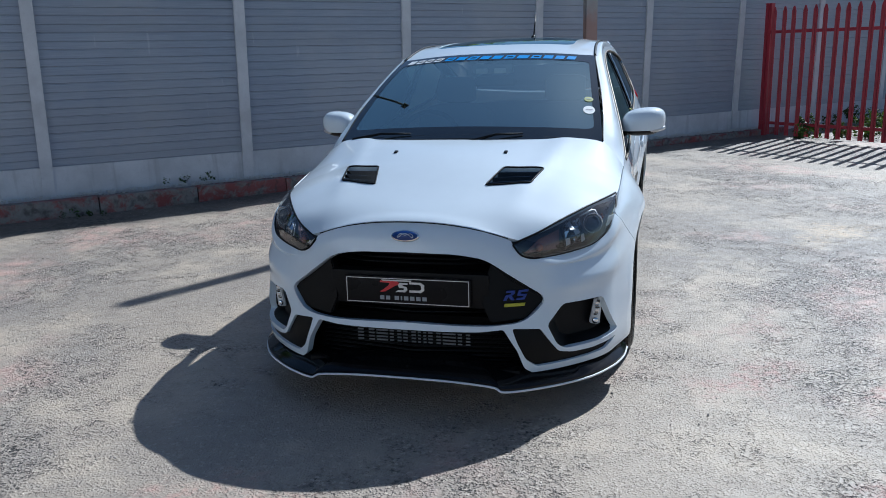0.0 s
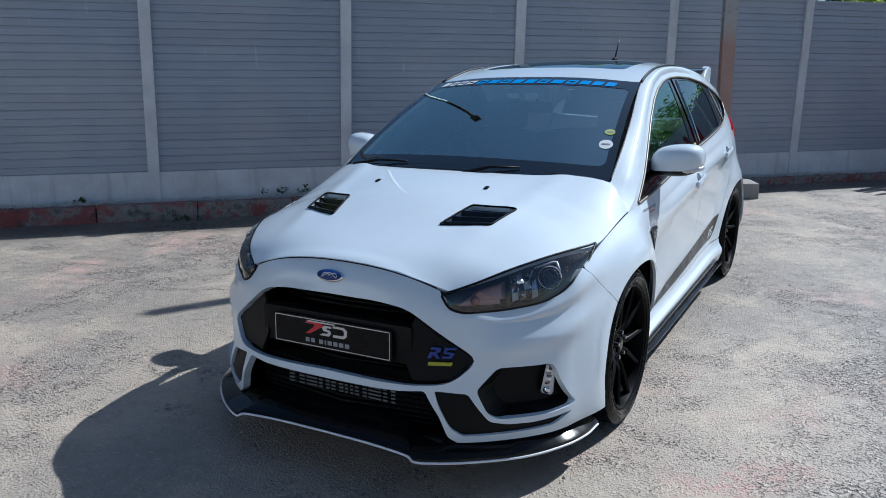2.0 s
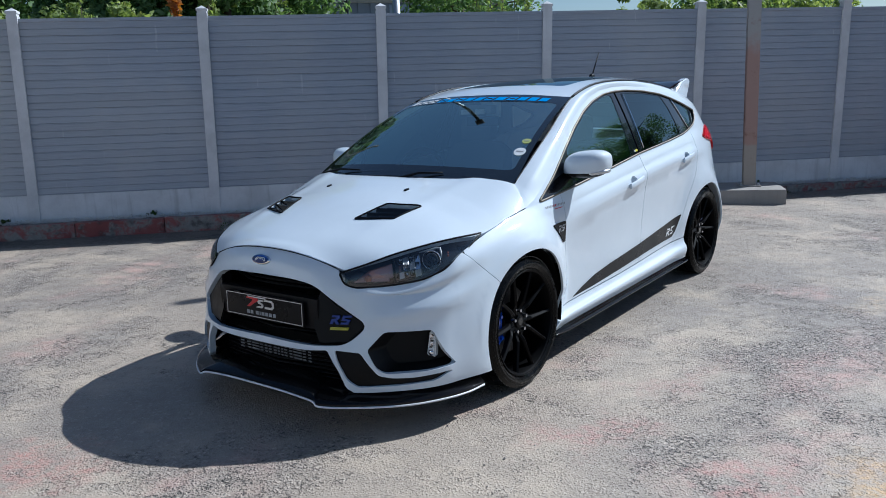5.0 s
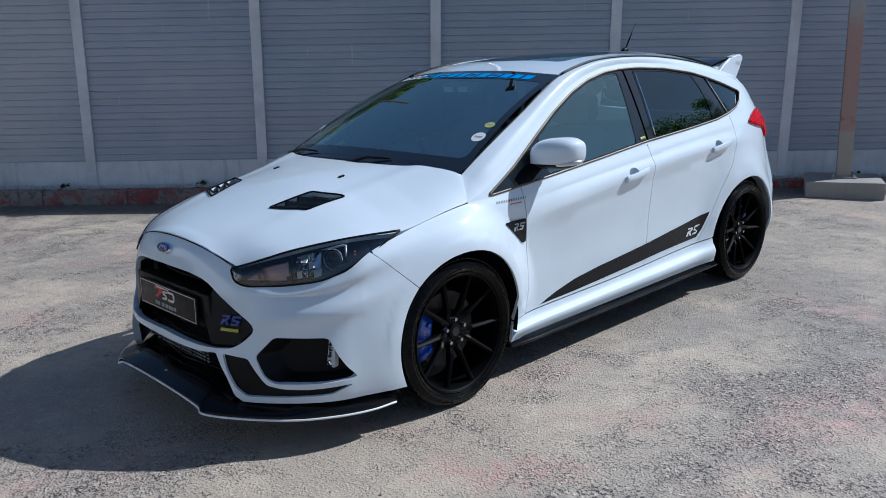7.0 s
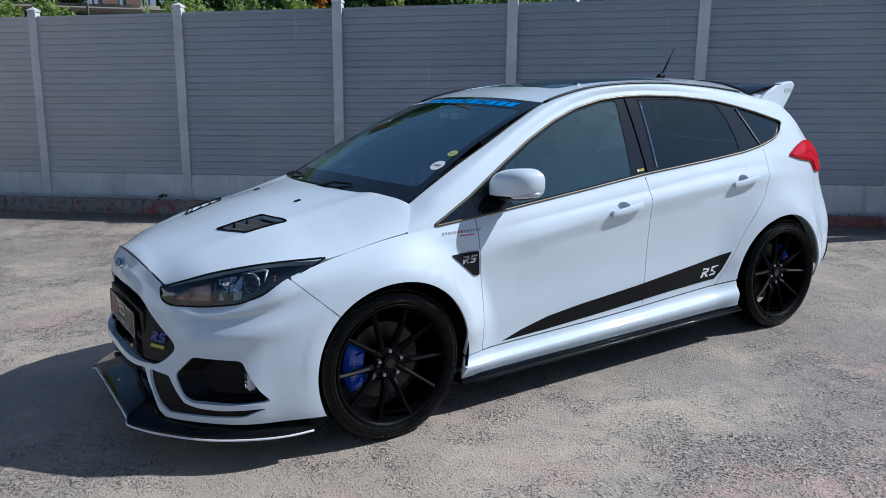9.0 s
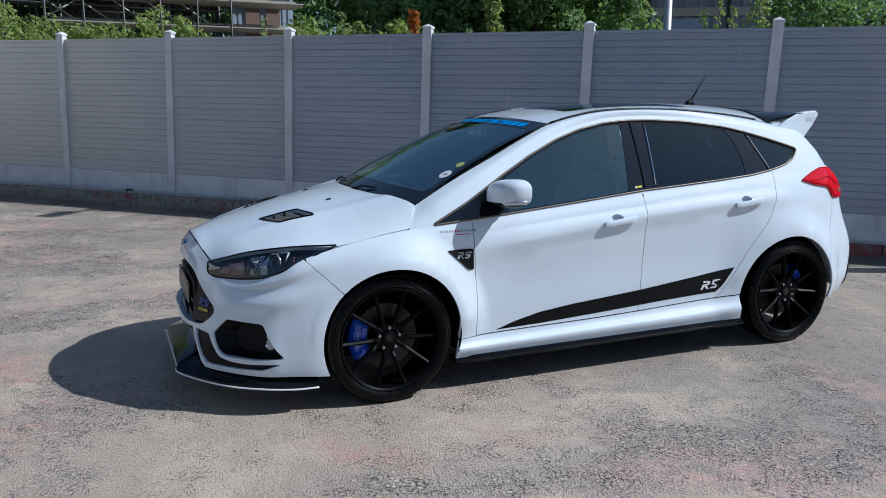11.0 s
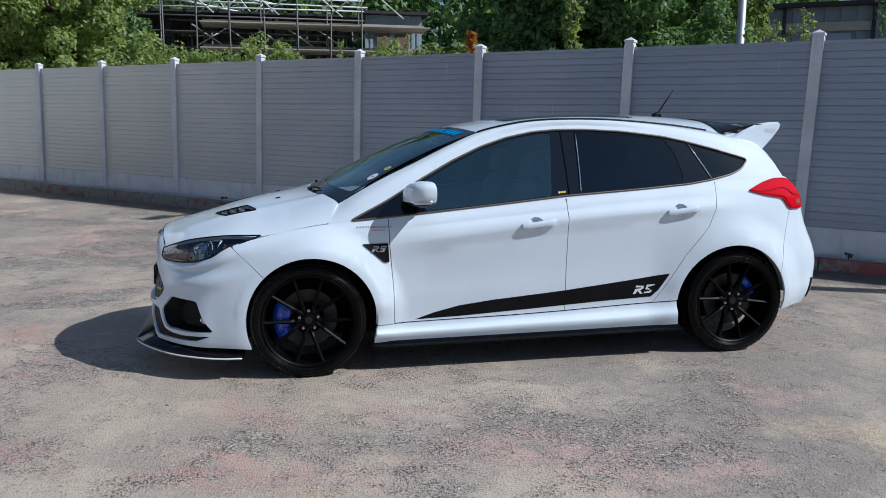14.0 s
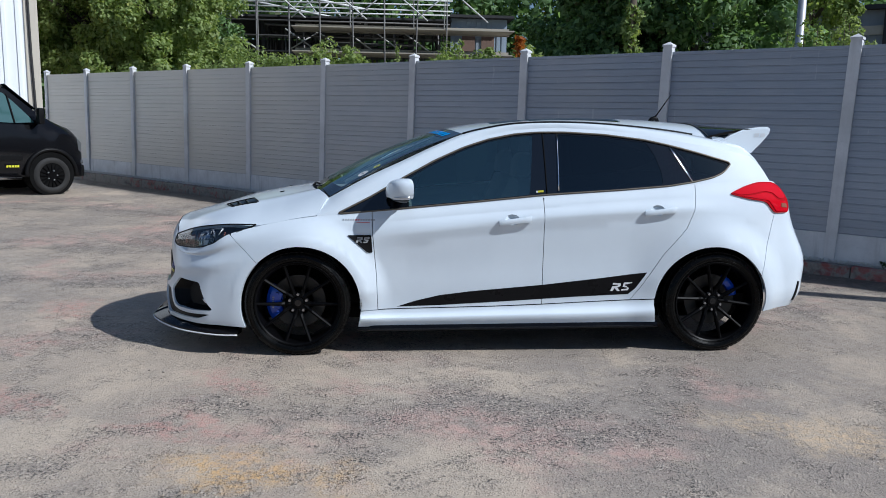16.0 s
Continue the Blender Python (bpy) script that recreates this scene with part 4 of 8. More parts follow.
M_DASH = plain("grey_dashboard_plastic", (0.26, 0.275, 0.28), 0.6, grain=0.2, scale=150.0)
M_LINING = plain("pale_headlining", (0.34, 0.34, 0.33), 0.9, grain=0.1, scale=60.0)
M_MESH = plain("black_honeycomb_mesh", (0.010, 0.010, 0.011), 0.5, depth=0, Specular_IOR_Level=0.15)

M_REFLECTOR = plain("pale_lamp_reflector", (0.62, 0.64, 0.66), 0.35, 0.3, depth=0)
M_STENCIL = plain("dull_silver_stencil", (0.16, 0.165, 0.17), 0.5, depth=0)
M_GLASSY = plain("dark_projector_glass", (0.02, 0.025, 0.03), 0.03, depth=0, Coat_Weight=1.0)

# ---- the car's body as smooth surfaces ----
# The body side runs in stations from the middle of the nose (0), round the front corner (4), along the side,
# to the middle of the tail (13); its rows run from the lower edge (0) to the waistline (6).
def row(*stations):
    return np.array(stations, float)


BODY_ROWS = [
    row((0, -2.235, 0.190), (0.25, -2.232, 0.188), (0.45, -2.195, 0.186), (0.62, -2.085, 0.185), (0.765, -1.92, 0.185), (0.822, -1.7, 0.183), (0.84, -1.32, 0.165), (0.8, -0.9, 0.17), (0.8, -0.1, 0.18), (0.8, 0.75, 0.19), (0.812, 1.32, 0.22), (0.775, 1.715, 0.27), (0.61, 1.985, 0.275), (0, 2.08, 0.26)),
    row((0, -2.25, 0.25), (0.25, -2.245, 0.245), (0.45, -2.2, 0.235), (0.62, -2.095, 0.23), (0.77, -1.925, 0.22), (0.826, -1.7, 0.215), (0.85, -1.32, 0.23), (0.815, -0.9, 0.222), (0.818, -0.1, 0.238), (0.818, 0.75, 0.255), (0.827, 1.32, 0.3), (0.788, 1.735, 0.34), (0.625, 2.035, 0.35), (0, 2.11, 0.34)),
    row((0, -2.255, 0.33), (0.25, -2.248, 0.33), (0.45, -2.2, 0.325), (0.62, -2.095, 0.315), (0.772, -1.925, 0.3), (0.828, -1.7, 0.29), (0.855, -1.32, 0.33), (0.785, -0.9, 0.262), (0.782, -0.1, 0.288), (0.782, 0.75, 0.322), (0.832, 1.32, 0.4), (0.792, 1.745, 0.42), (0.63, 2.045, 0.43), (0, 2.13, 0.43)),
    row((0, -2.24, 0.47), (0.25, -2.228, 0.47), (0.45, -2.17, 0.465), (0.62, -2.065, 0.455), (0.765, -1.9, 0.45), (0.826, -1.69, 0.44), (0.85, -1.32, 0.5), (0.805, -0.9, 0.47), (0.806, -0.1, 0.49), (0.803, 0.75, 0.52), (0.832, 1.32, 0.58), (0.78, 1.755, 0.57), (0.62, 2.022, 0.57), (0, 2.12, 0.56)),
    row((0, -2.225, 0.62), (0.25, -2.21, 0.615), (0.45, -2.148, 0.6), (0.615, -2.045, 0.585), (0.755, -1.885, 0.58), (0.815, -1.68, 0.62), (0.842, -1.32, 0.7), (0.828, -0.9, 0.72), (0.832, -0.1, 0.8), (0.825, 0.75, 0.855), (0.8188, 1.32, 0.86), (0.7493, 1.71, 0.82), (0.5955, 1.925, 0.8), (0, 2.04, 0.78)),
    row((0, -2.203, 0.722), (0.25, -2.186, 0.712), (0.44, -2.138, 0.65), (0.6, -2.048, 0.606), (0.752, -1.877, 0.633), (0.81, -1.69, 0.705), (0.823, -1.32, 0.79), (0.82, -0.9, 0.825), (0.815, -0.1, 0.9), (0.805, 0.75, 0.965), (0.786, 1.32, 0.99), (0.725, 1.704, 0.98), (0.5895, 1.87, 0.965), (0, 1.988, 0.94)),
    row((0, -2.16, 0.783), (0.25, -2.148, 0.765), (0.416, -2.121, 0.703), (0.572, -2.043, 0.636), (0.742, -1.862, 0.672), (0.782, -1.7, 0.757), (0.786, -1.32, 0.8435), (0.8, -0.9, 0.885), (0.79, -0.1, 0.958), (0.775, 0.75, 1.03), (0.745, 1.32, 1.085), (0.685, 1.66, 1.1), (0.56, 1.79, 1.075), (0, 1.92, 1.04)),
]


def cubic(t):
    """Weights of a Catmull-Rom spline."""
    return np.stack([-0.5 * t + t * t - 0.5 * t ** 3, 1 - 2.5 * t * t + 1.5 * t ** 3, 0.5 * t + 2 * t * t - 1.5 * t ** 3, -0.5 * t * t + 0.5 * t ** 3], -1)


def padded_cage():
    cage = np.stack(BODY_ROWS)
    flip = np.array((-1, 1, 1))
    cage = np.concatenate([cage[:, 1:2] * flip, cage, cage[:, -2:-1] * flip], 1)
    return np.concatenate([2 * cage[:1] - cage[1:2], cage, 2 * cage[-1:] - cage[-2:-1]], 0)


CAGE = padded_cage()
ARCHES = ((-1.305, 0.322), (1.292, 0.325))
ARCH_RADIUS = 0.362


def body(pv):
    """Places on the body side for stations p and rows v."""
    p, v = np.clip(pv[:, 0], 0, 12.9999), np.clip(pv[:, 1], 0, 5.9999)
    i, j = p.astype(int), v.astype(int)
    wp, wv = cubic(p - i), cubic(v - j)
    out = np.zeros((len(p), 3))
    for a in range(4):
        for b in range(4):
            out += (wv[:, a] * wp[:, b])[:, None] * CAGE[j + a, i + b]
    for yc, zc in ARCHES:
        far = np.hypot(out[:, 1] - yc, out[:, 2] - zc)
        t = np.clip((0.56 - far) / 0.19, 0, 1)
        side = np.clip((out[:, 0] - 0.70) / 0.1, 0, 1)
        lead = np.clip((out[:, 1] - yc + 0.34) / 0.42, 0, 1)
        side = side * (np.where(out[:, 1] > yc, np.clip((out[:, 2] - 0.16) / 0.24, 0, 1), 1) if yc < 0 else 1)
        out[:, 0] += (0.052 if yc < 0 else 0.036) * t * t * (3 - 2 * t) * side * (0.45 + 0.55 * lead * lead * (3 - 2 * lead))
    # soft ridge across the front corner, from the grille's end to the wheel arch
    ridge = np.exp(-((v - 3.45 - 0.22 * (p - 3.2)) / 0.26) ** 2) * np.clip((p - 2.3) / 0.7, 0, 1) * np.clip((5.3 - p) / 0.8, 0, 1)
    out[:, 0] += 0.008 * ridge
    out[:, 1] -= 0.009 * ridge
    hollow = np.exp(-((v - 4.35 - 0.15 * (p - 3.2)) / 0.4) ** 2) * np.clip((p - 2.3) / 0.7, 0, 1) * np.clip((5.2 - p) / 0.8, 0, 1)
    out[:, 0] -= 0.007 * hollow
    out[:, 1] += 0.008 * hollow
    # waist crease of the doors, and the hollow under it
    run = np.clip((out[:, 1] + 0.93) / 0.35, 0, 1) * np.clip((1.30 - out[:, 1]) / 0.3, 0, 1)
    crease = v - (4.08 + 0.115 * (p - 7.1))
    soft = np.sqrt(crease ** 2 + 0.07 ** 2) - 0.07
    out[:, 0] += 0.012 * run * np.maximum(0, 1 - soft / np.where(crease > 0, 0.7, 0.30))
    for yc, zc in ARCHES:
        far = np.hypot(out[:, 1] - yc, out[:, 2] - zc)
        lip = np.clip((0.436 - far) / 0.032, 0, 1)
        out[:, 0] += 0.003 * lip * lip * (3 - 2 * lip) * np.clip((out[:, 0] - 0.72) / 0.08, 0, 1) * np.clip((out[:, 2] - 0.30) / 0.10, 0, 1)
    # the rear bumper tucks in towards its foot
    tuck = np.clip((0.66 - out[:, 2]) / 0.26, 0, 1)
    out[:, 1] -= 0.15 * np.maximum(0, out[:, 1] - 1.72) * tuck * tuck * (3 - 2 * tuck)
    along = np.clip((out[:, 1] + 0.95) / 0.3, 0, 1) * np.clip((1.05 - out[:, 1]) / 0.3, 0, 1)
    out[:, 0] -= 0.010 * along * np.exp(-((v - 3.3) / 0.55) ** 2)
    return out


BODY_SCALE = np.array((0.36, 0.11))
_p, _v = np.meshgrid(np.linspace(0, 13, 1301), np.linspace(0, 6, 241), indexing="ij")
BODY_PV = np.stack([_p.ravel(), _v.ravel()], -1)
BODY_XYZ = body(BODY_PV)


def on_body(points, plane, lo, hi):
    """Stations and rows of the places that show at given coordinates from the front (plane 'xz') or the side ('yz')."""
    axes = [0, 2] if plane == "xz" else [1, 2]
    use = (BODY_PV[:, 0] >= lo) & (BODY_PV[:, 0] <= hi)
    pv, xyz = BODY_PV[use], BODY_XYZ[use][:, axes]
    found = []
    for q in points:
        q = np.array(q, float)
        best = pv[((xyz - q) ** 2).sum(1).argmin()].copy()
        for _ in range(4):
            e = 0.004
            f0, fp, fv = body(np.array([best, best + (e, 0), best + (0, e)]))[:, axes]
            jac = np.stack([(fp - f0) / e, (fv - f0) / e], 1)
            if abs(np.linalg.det(jac)) < 1e-7:
                break
            step = np.linalg.solve(jac, q - f0)
            best = np.clip(best + np.clip(step, -0.15, 0.15), (lo, 0), (hi, 6))
        found.append(best)
    return np.array(found)


def front(*points):
    return on_body(dense(points, 0.02), "xz", 0, 5.2)


def side(*points, step=0.025):
    return on_body(dense(points, step), "yz", 4.6, 11.9)


def dense(points, step):
    """More points along a line of straight pieces, none further apart than step."""
    out = []
    for a, b in zip(points, points[1:]):
        a, b = np.array(a, float), np.array(b, float)
        n = max(1, int(np.linalg.norm(b - a) / step + 0.999))
        out += [tuple(a + (b - a) * k / n) for k in range(n)]
    return out + [tuple(points[-1])]


def rounded(points, radius=0.012, closed=True):
    """Rounds the corners of a line, each over at most radius along its two sides."""
    out, n = [], len(points)
    for i in range(n):
        b = np.array(points[i], float)
        if not closed and i in (0, n - 1):
            out.append(tuple(b))
            continue
        a, c = np.array(points[i - 1], float), np.array(points[(i + 1) % n], float)
        la, lc = np.linalg.norm(a - b), np.linalg.norm(c - b)
        r = min(radius, 0.45 * la, 0.45 * lc)
        u, w = b + (a - b) / la * r, b + (c - b) / lc * r
        out += [tuple(u * (1 - t) ** 2 + 2 * b * t * (1 - t) + w * t * t) for t in (0, 0.25, 0.5, 0.75, 1)]
    return out


def closed(points):
    return list(points) + [points[0]]


def inside(points, ring):
    x, y = points[:, 0], points[:, 1]
    hit = np.zeros(len(points), bool)
    for (ax, ay), (bx, by) in zip(ring, np.roll(ring, -1, 0)):
        cross = (ay > y) != (by > y)
        with np.errstate(divide="ignore", invalid="ignore"):
            hit ^= cross & (x < (bx - ax) * (y - ay) / (by - ay) + ax)
    return hit


def sheet(lift, scale, ring, holes=(), step=0.03, offset=0.0, rim=0.012, mirror=False, gap=0.0):
    """A sheet of a surface within ring and outside holes, as (verts, normals, faces): lift takes plane points to places.
    offset lifts it off the surface; rim turns its edges inwards by that much."""
    from mathutils.geometry import delaunay_2d_cdt
    loops = [np.array(r, float) * scale for r in (ring, *holes)]
    clean = []
    for loop in loops:
        keep = [0]
        for k in range(1, len(loop)):
            if np.linalg.norm(loop[k] - loop[keep[-1]]) > 0.0012:
                keep.append(k)
        if np.linalg.norm(loop[keep[-1]] - loop[0]) < 0.0012:
            keep.pop()
        clean.append(loop[keep])
    loops = clean
    lo, hi = loops[0].min(0), loops[0].max(0)
    gx, gy = np.meshgrid(np.arange(lo[0] + step / 2, hi[0], step), np.arange(lo[1] + step / 2, hi[1], step), indexing="ij")
    grid = np.stack([gx.ravel(), gy.ravel()], -1)
    use = inside(grid, loops[0])
    for hole in loops[1:]:
        use &= ~inside(grid, hole)
    grid = grid[use]
    edge = np.concatenate(loops)
    if len(grid):
        near = np.concatenate([((chunk[:, None] - edge[None]) ** 2).sum(-1).min(1) for chunk in np.array_split(grid, max(1, len(grid) // 400))])
        grid = grid[near > (0.45 * step) ** 2]
    points = [Vector(q) for q in np.concatenate([edge, grid])]
    edges, n0 = [], 0
    for loop in loops:
        edges += [(n0 + k, n0 + (k + 1) % len(loop)) for k in range(len(loop))]
        n0 += len(loop)
    flat, _, tris, *_ = delaunay_2d_cdt(points, edges, [], 0, 1e-7)
    flat = np.array([tuple(q) for q in flat])
    tris = np.array([t for t in tris if len(t) == 3])
    mid = flat[tris].mean(1)
    use = inside(mid, loops[0])
    for hole in loops[1:]:
        use &= ~inside(mid, hole)
    tris = tris[use]
    used = np.unique(tris)
    renum = -np.ones(len(flat), int)
    renum[used] = np.arange(len(used))
    flat, tris = flat[used], renum[tris]
    plane = flat / scale
    e = 0.004
    place = lift(plane)
    du = lift(plane + (e, 0)) - lift(plane - (e, 0))
    dv = lift(plane + (0, e)) - lift(plane - (0, e))
    normal = np.cross(du, dv)
    normal /= np.maximum(np.linalg.norm(normal, axis=1), 1e-12)[:, None]
    face = np.cross(place[tris[:, 1]] - place[tris[:, 0]], place[tris[:, 2]] - place[tris[:, 0]])
    if (face * normal[tris[:, 0]]).sum() < 0:
        tris = tris[:, ::-1]
    # normals point away from the car's middle
    out = place - np.array((0, 0.1, 0.6))
    if (out * normal).sum() < 0:
        normal, tris = -normal, tris[:, ::-1]
    place = place + normal * offset
    verts, norms, faces = place, normal, [tuple(t) for t in tris]
    if rim:
        count = {}
        for t in tris:
            for k in range(3):
                a, b = int(t[k]), int(t[(k + 1) % 3])
                count[(a, b)] = count.get((a, b), 0) + 1
        border = [ab for ab in count if ab[::-1] not in count]
        ids = sorted({k for ab in border for k in ab})
        where = {k: n for n, k in enumerate(ids)}
        away = np.zeros((len(ids), 3))
        for a, b in border:
            w = np.cross(place[b] - place[a], normal[a])
            w /= max(np.linalg.norm(w), 1e-9)
            away[where[a]] += w
            away[where[b]] += w
        away /= np.maximum(np.linalg.norm(away, axis=1), 1e-9)[:, None]
        n1 = len(place)
        n2 = n1 + len(ids)
        verts = np.concatenate([place, place[ids], place[ids] - normal[ids] * rim])
        norms = np.concatenate([normal, away, away])
        for a, b in border:
            faces.append((n1 + where[b], n1 + where[a], n2 + where[a], n2 + where[b]))
    return verts, norms, faces


def skin(name, piece, material, parent, label="", both=False, flip=False):
    """One mesh object from a sheet; both: with its mirror image in the same mesh; flip: only the mirror image."""
    verts, norms, faces = piece
    sets = []
    if not flip:
        sets.append((verts, norms, faces))
    if both or flip:
        m = np.array((-1, 1, 1))
        sets.append((verts * m, norms * m, [f[::-1] for f in faces]))
    allv = np.concatenate([s[0] for s in sets])
    alln = np.concatenate([s[1] for s in sets])
    allf, n = [], 0
    for s in sets:
        allf += [tuple(int(k) + n for k in f) for f in s[2]]
        n += len(s[0])
    data = bpy.data.meshes.new(name)
    data.from_pydata([tuple(v) for v in allv], [], allf)
    data.materials.append(material)
    data.polygons.foreach_set("use_smooth", [True] * len(data.polygons))
    data.normals_split_custom_set_from_vertices([tuple(v) for v in alln])
    ob = new(name, data)
    ob.parent = parent
    return tagged(ob, label)


def pair(name, piece, material, parent, label=""):
    """The same sheet on the left and on the right of the car."""
    return skin(name, piece, material, parent, label), skin(name, piece, material, parent, label, flip=True)


# side of the cabin: depth from the side view
WAIST = BODY_XYZ[(BODY_PV[:, 1] == 6) & (BODY_PV[:, 0] > 4.7) & (BODY_PV[:, 0] < 12.2)]


def waist(y):
    return np.interp(y, WAIST[:, 1], WAIST[:, 0]), np.interp(y, WAIST[:, 1], WAIST[:, 2])


def cabin(yz):
    y, z = yz[:, 0], yz[:, 1]
    xb, zb = waist(y)
    h = z - zb
    x = xb - 0.36 * h - 0.19 * h * h - 0.05 * np.clip((y - 0.9) / 0.8, 0, 1) ** 2 * np.clip(h / 0.3, 0, 1)
    return np.stack([x, y, z], -1)


def curve(*keys):
    """A smooth line through keys (t, values...), as a function of t."""
    k = np.array(keys, float)
    t, val = k[:, 0], k[:, 1:]
    slope = np.gradient(val, t, axis=0)

    def at(q):
        q = np.clip(np.asarray(q, float), t[0], t[-1])
        i = np.clip(np.searchsorted(t, q, side="right") - 1, 0, len(t) - 2)
        w = t[i + 1] - t[i]
        s = ((q - t[i]) / w)[..., None]
        w = w[..., None]
        a, b, ma, mb = val[i], val[i + 1], slope[i] * w, slope[i + 1] * w
        out = (2 * s ** 3 - 3 * s * s + 1) * a + (s ** 3 - 2 * s * s + s) * ma + (-2 * s ** 3 + 3 * s * s) * b + (s ** 3 - s * s) * mb
        return out if val.shape[1] > 1 else out[..., 0]

    return at


# bonnet: height over the plan
BONNET_MIDDLE = curve((-2.20, 0.755), (-2.165, 0.785), (-2.10, 0.808), (-1.90, 0.868), (-1.62, 0.948), (-1.33, 0.996), (-1.20, 1.010), (-0.9, 1.02))
BONNET_EDGE = curve((-2.20, 0.385, 0.690), (-2.125, 0.424, 0.705), (-2.085, 0.470, 0.720), (-2.02, 0.543, 0.745), (-1.90, 0.625, 0.775), (-1.74, 0.715, 0.795), (-1.574, 0.780, 0.797), (-1.50, 0.786, 0.808), (-1.42, 0.788, 0.824), (-1.32, 0.789, 0.8435), (-1.12, 0.7945, 0.868), (-0.9, 0.80, 0.885))


def bonnet(xy):
    x, y = np.abs(xy[:, 0]), xy[:, 1]
    mid, edge = BONNET_MIDDLE(y), BONNET_EDGE(y)
    t = x / edge[:, 0]
    flat = np.clip((y + 1.55) / 0.4, 0, 1)
    z = mid - (mid - edge[:, 1]) * ((0.75 * t ** 2 + 0.25 * t ** 4) * (1 - flat) + t ** (4.6 + 4.0 * np.clip((y + 1.42) / 0.24, 0, 1)) * flat)
    # two soft ridges run back from the grille's ends
    crease = 0.36 + 0.16 * np.clip((y + 2.1) / 0.95, 0, 1)
    z = z + 0.007 * np.exp(-((x - crease) / 0.055) ** 2) * np.clip((y + 2.08) / 0.25, 0, 1)
    return np.stack([xy[:, 0], y, z], -1)


def loft(lines, bulge=None):
    """A surface through lines, each a function of 0..1; the plane is (along the lines, from the first line to the last)."""
    def lift(st):
        s, t = np.clip(st[:, 0], 0, 1), np.clip(st[:, 1], 0, 1)
        rows = np.stack([ln(s) for ln in lines], 1)
        n = len(lines)
        if n == 2:
            out = rows[:, 0] * (1 - t)[:, None] + rows[:, 1] * t[:, None]
        else:
            q = np.clip(t * (n - 1), 0, n - 1 - 1e-6)
            i = q.astype(int)
            w = cubic(q - i)
            ext = np.concatenate([2 * rows[:, :1] - rows[:, 1:2], rows, 2 * rows[:, -1:] - rows[:, -2:-1]], 1)
            k = np.arange(len(s))
            out = sum(w[:, b][:, None] * ext[k, i + b] for b in range(4))
        if bulge:
            out = out + bulge(s, t)
        return out
    return lift


SQUARE = [(0, 0), (1, 0), (1, 1), (0, 1)]


def square(n=24):
    return dense(closed(SQUARE), 1.0 / n)[:-1]

# ---- the white hatchback ----
car = thing("car", "white hot hatchback with black wheels, splitter and side stripe", "car")


def arch(k, a0, a1, radius=ARCH_RADIUS, n=40):
    yc, zc = ARCHES[k]
    return [(yc + radius * math.cos(radians(a)), zc + radius * math.sin(radians(a))) for a in np.linspace(a0, a1, n)]


def row_line(v, y0, y1, n=60):
    """Along a row of the body between two places of the side view."""
    a, b = (on_body([(y, z)], "yz", 4.6, 12.2)[0][0] for y, z in (y0, y1))
    return [(p, v) for p in np.linspace(a, b, n)]


def cup_line(y, z, k=1.0):
    """Edge of the hollow behind a door handle, on the body."""
    ring = [(y - 0.012 + k * 0.046 * math.cos(a), z + 0.006 + k * 0.034 * math.sin(a)) for a in np.linspace(0, 2 * math.pi, 29)[:-1]]
    return side(*closed(ring))[:-1]


def lamp_line():
    """Lower and upper edge of the headlamp glass."""
    low = curve((0, 0.416, -2.131, 0.691), (0.08, 0.446, -2.136, 0.656), (0.17, 0.492, -2.113, 0.638), (0.28, 0.553, -2.060, 0.637), (0.42, 0.628, -1.995, 0.643), (0.62, 0.722, -1.888, 0.664), (0.8, 0.772, -1.762, 0.722), (0.92, 0.782, -1.655, 0.770), (1, 0.774, -1.578, 0.800))
    high = curve((0, 0.419, -2.127, 0.699), (0.2, 0.505, -2.058, 0.730), (0.42, 0.588, -1.957, 0.764), (0.62, 0.665, -1.828, 0.787), (0.8, 0.724, -1.715, 0.799), (0.92, 0.758, -1.625, 0.802), (1, 0.772, -1.574, 0.803))
    return low, high


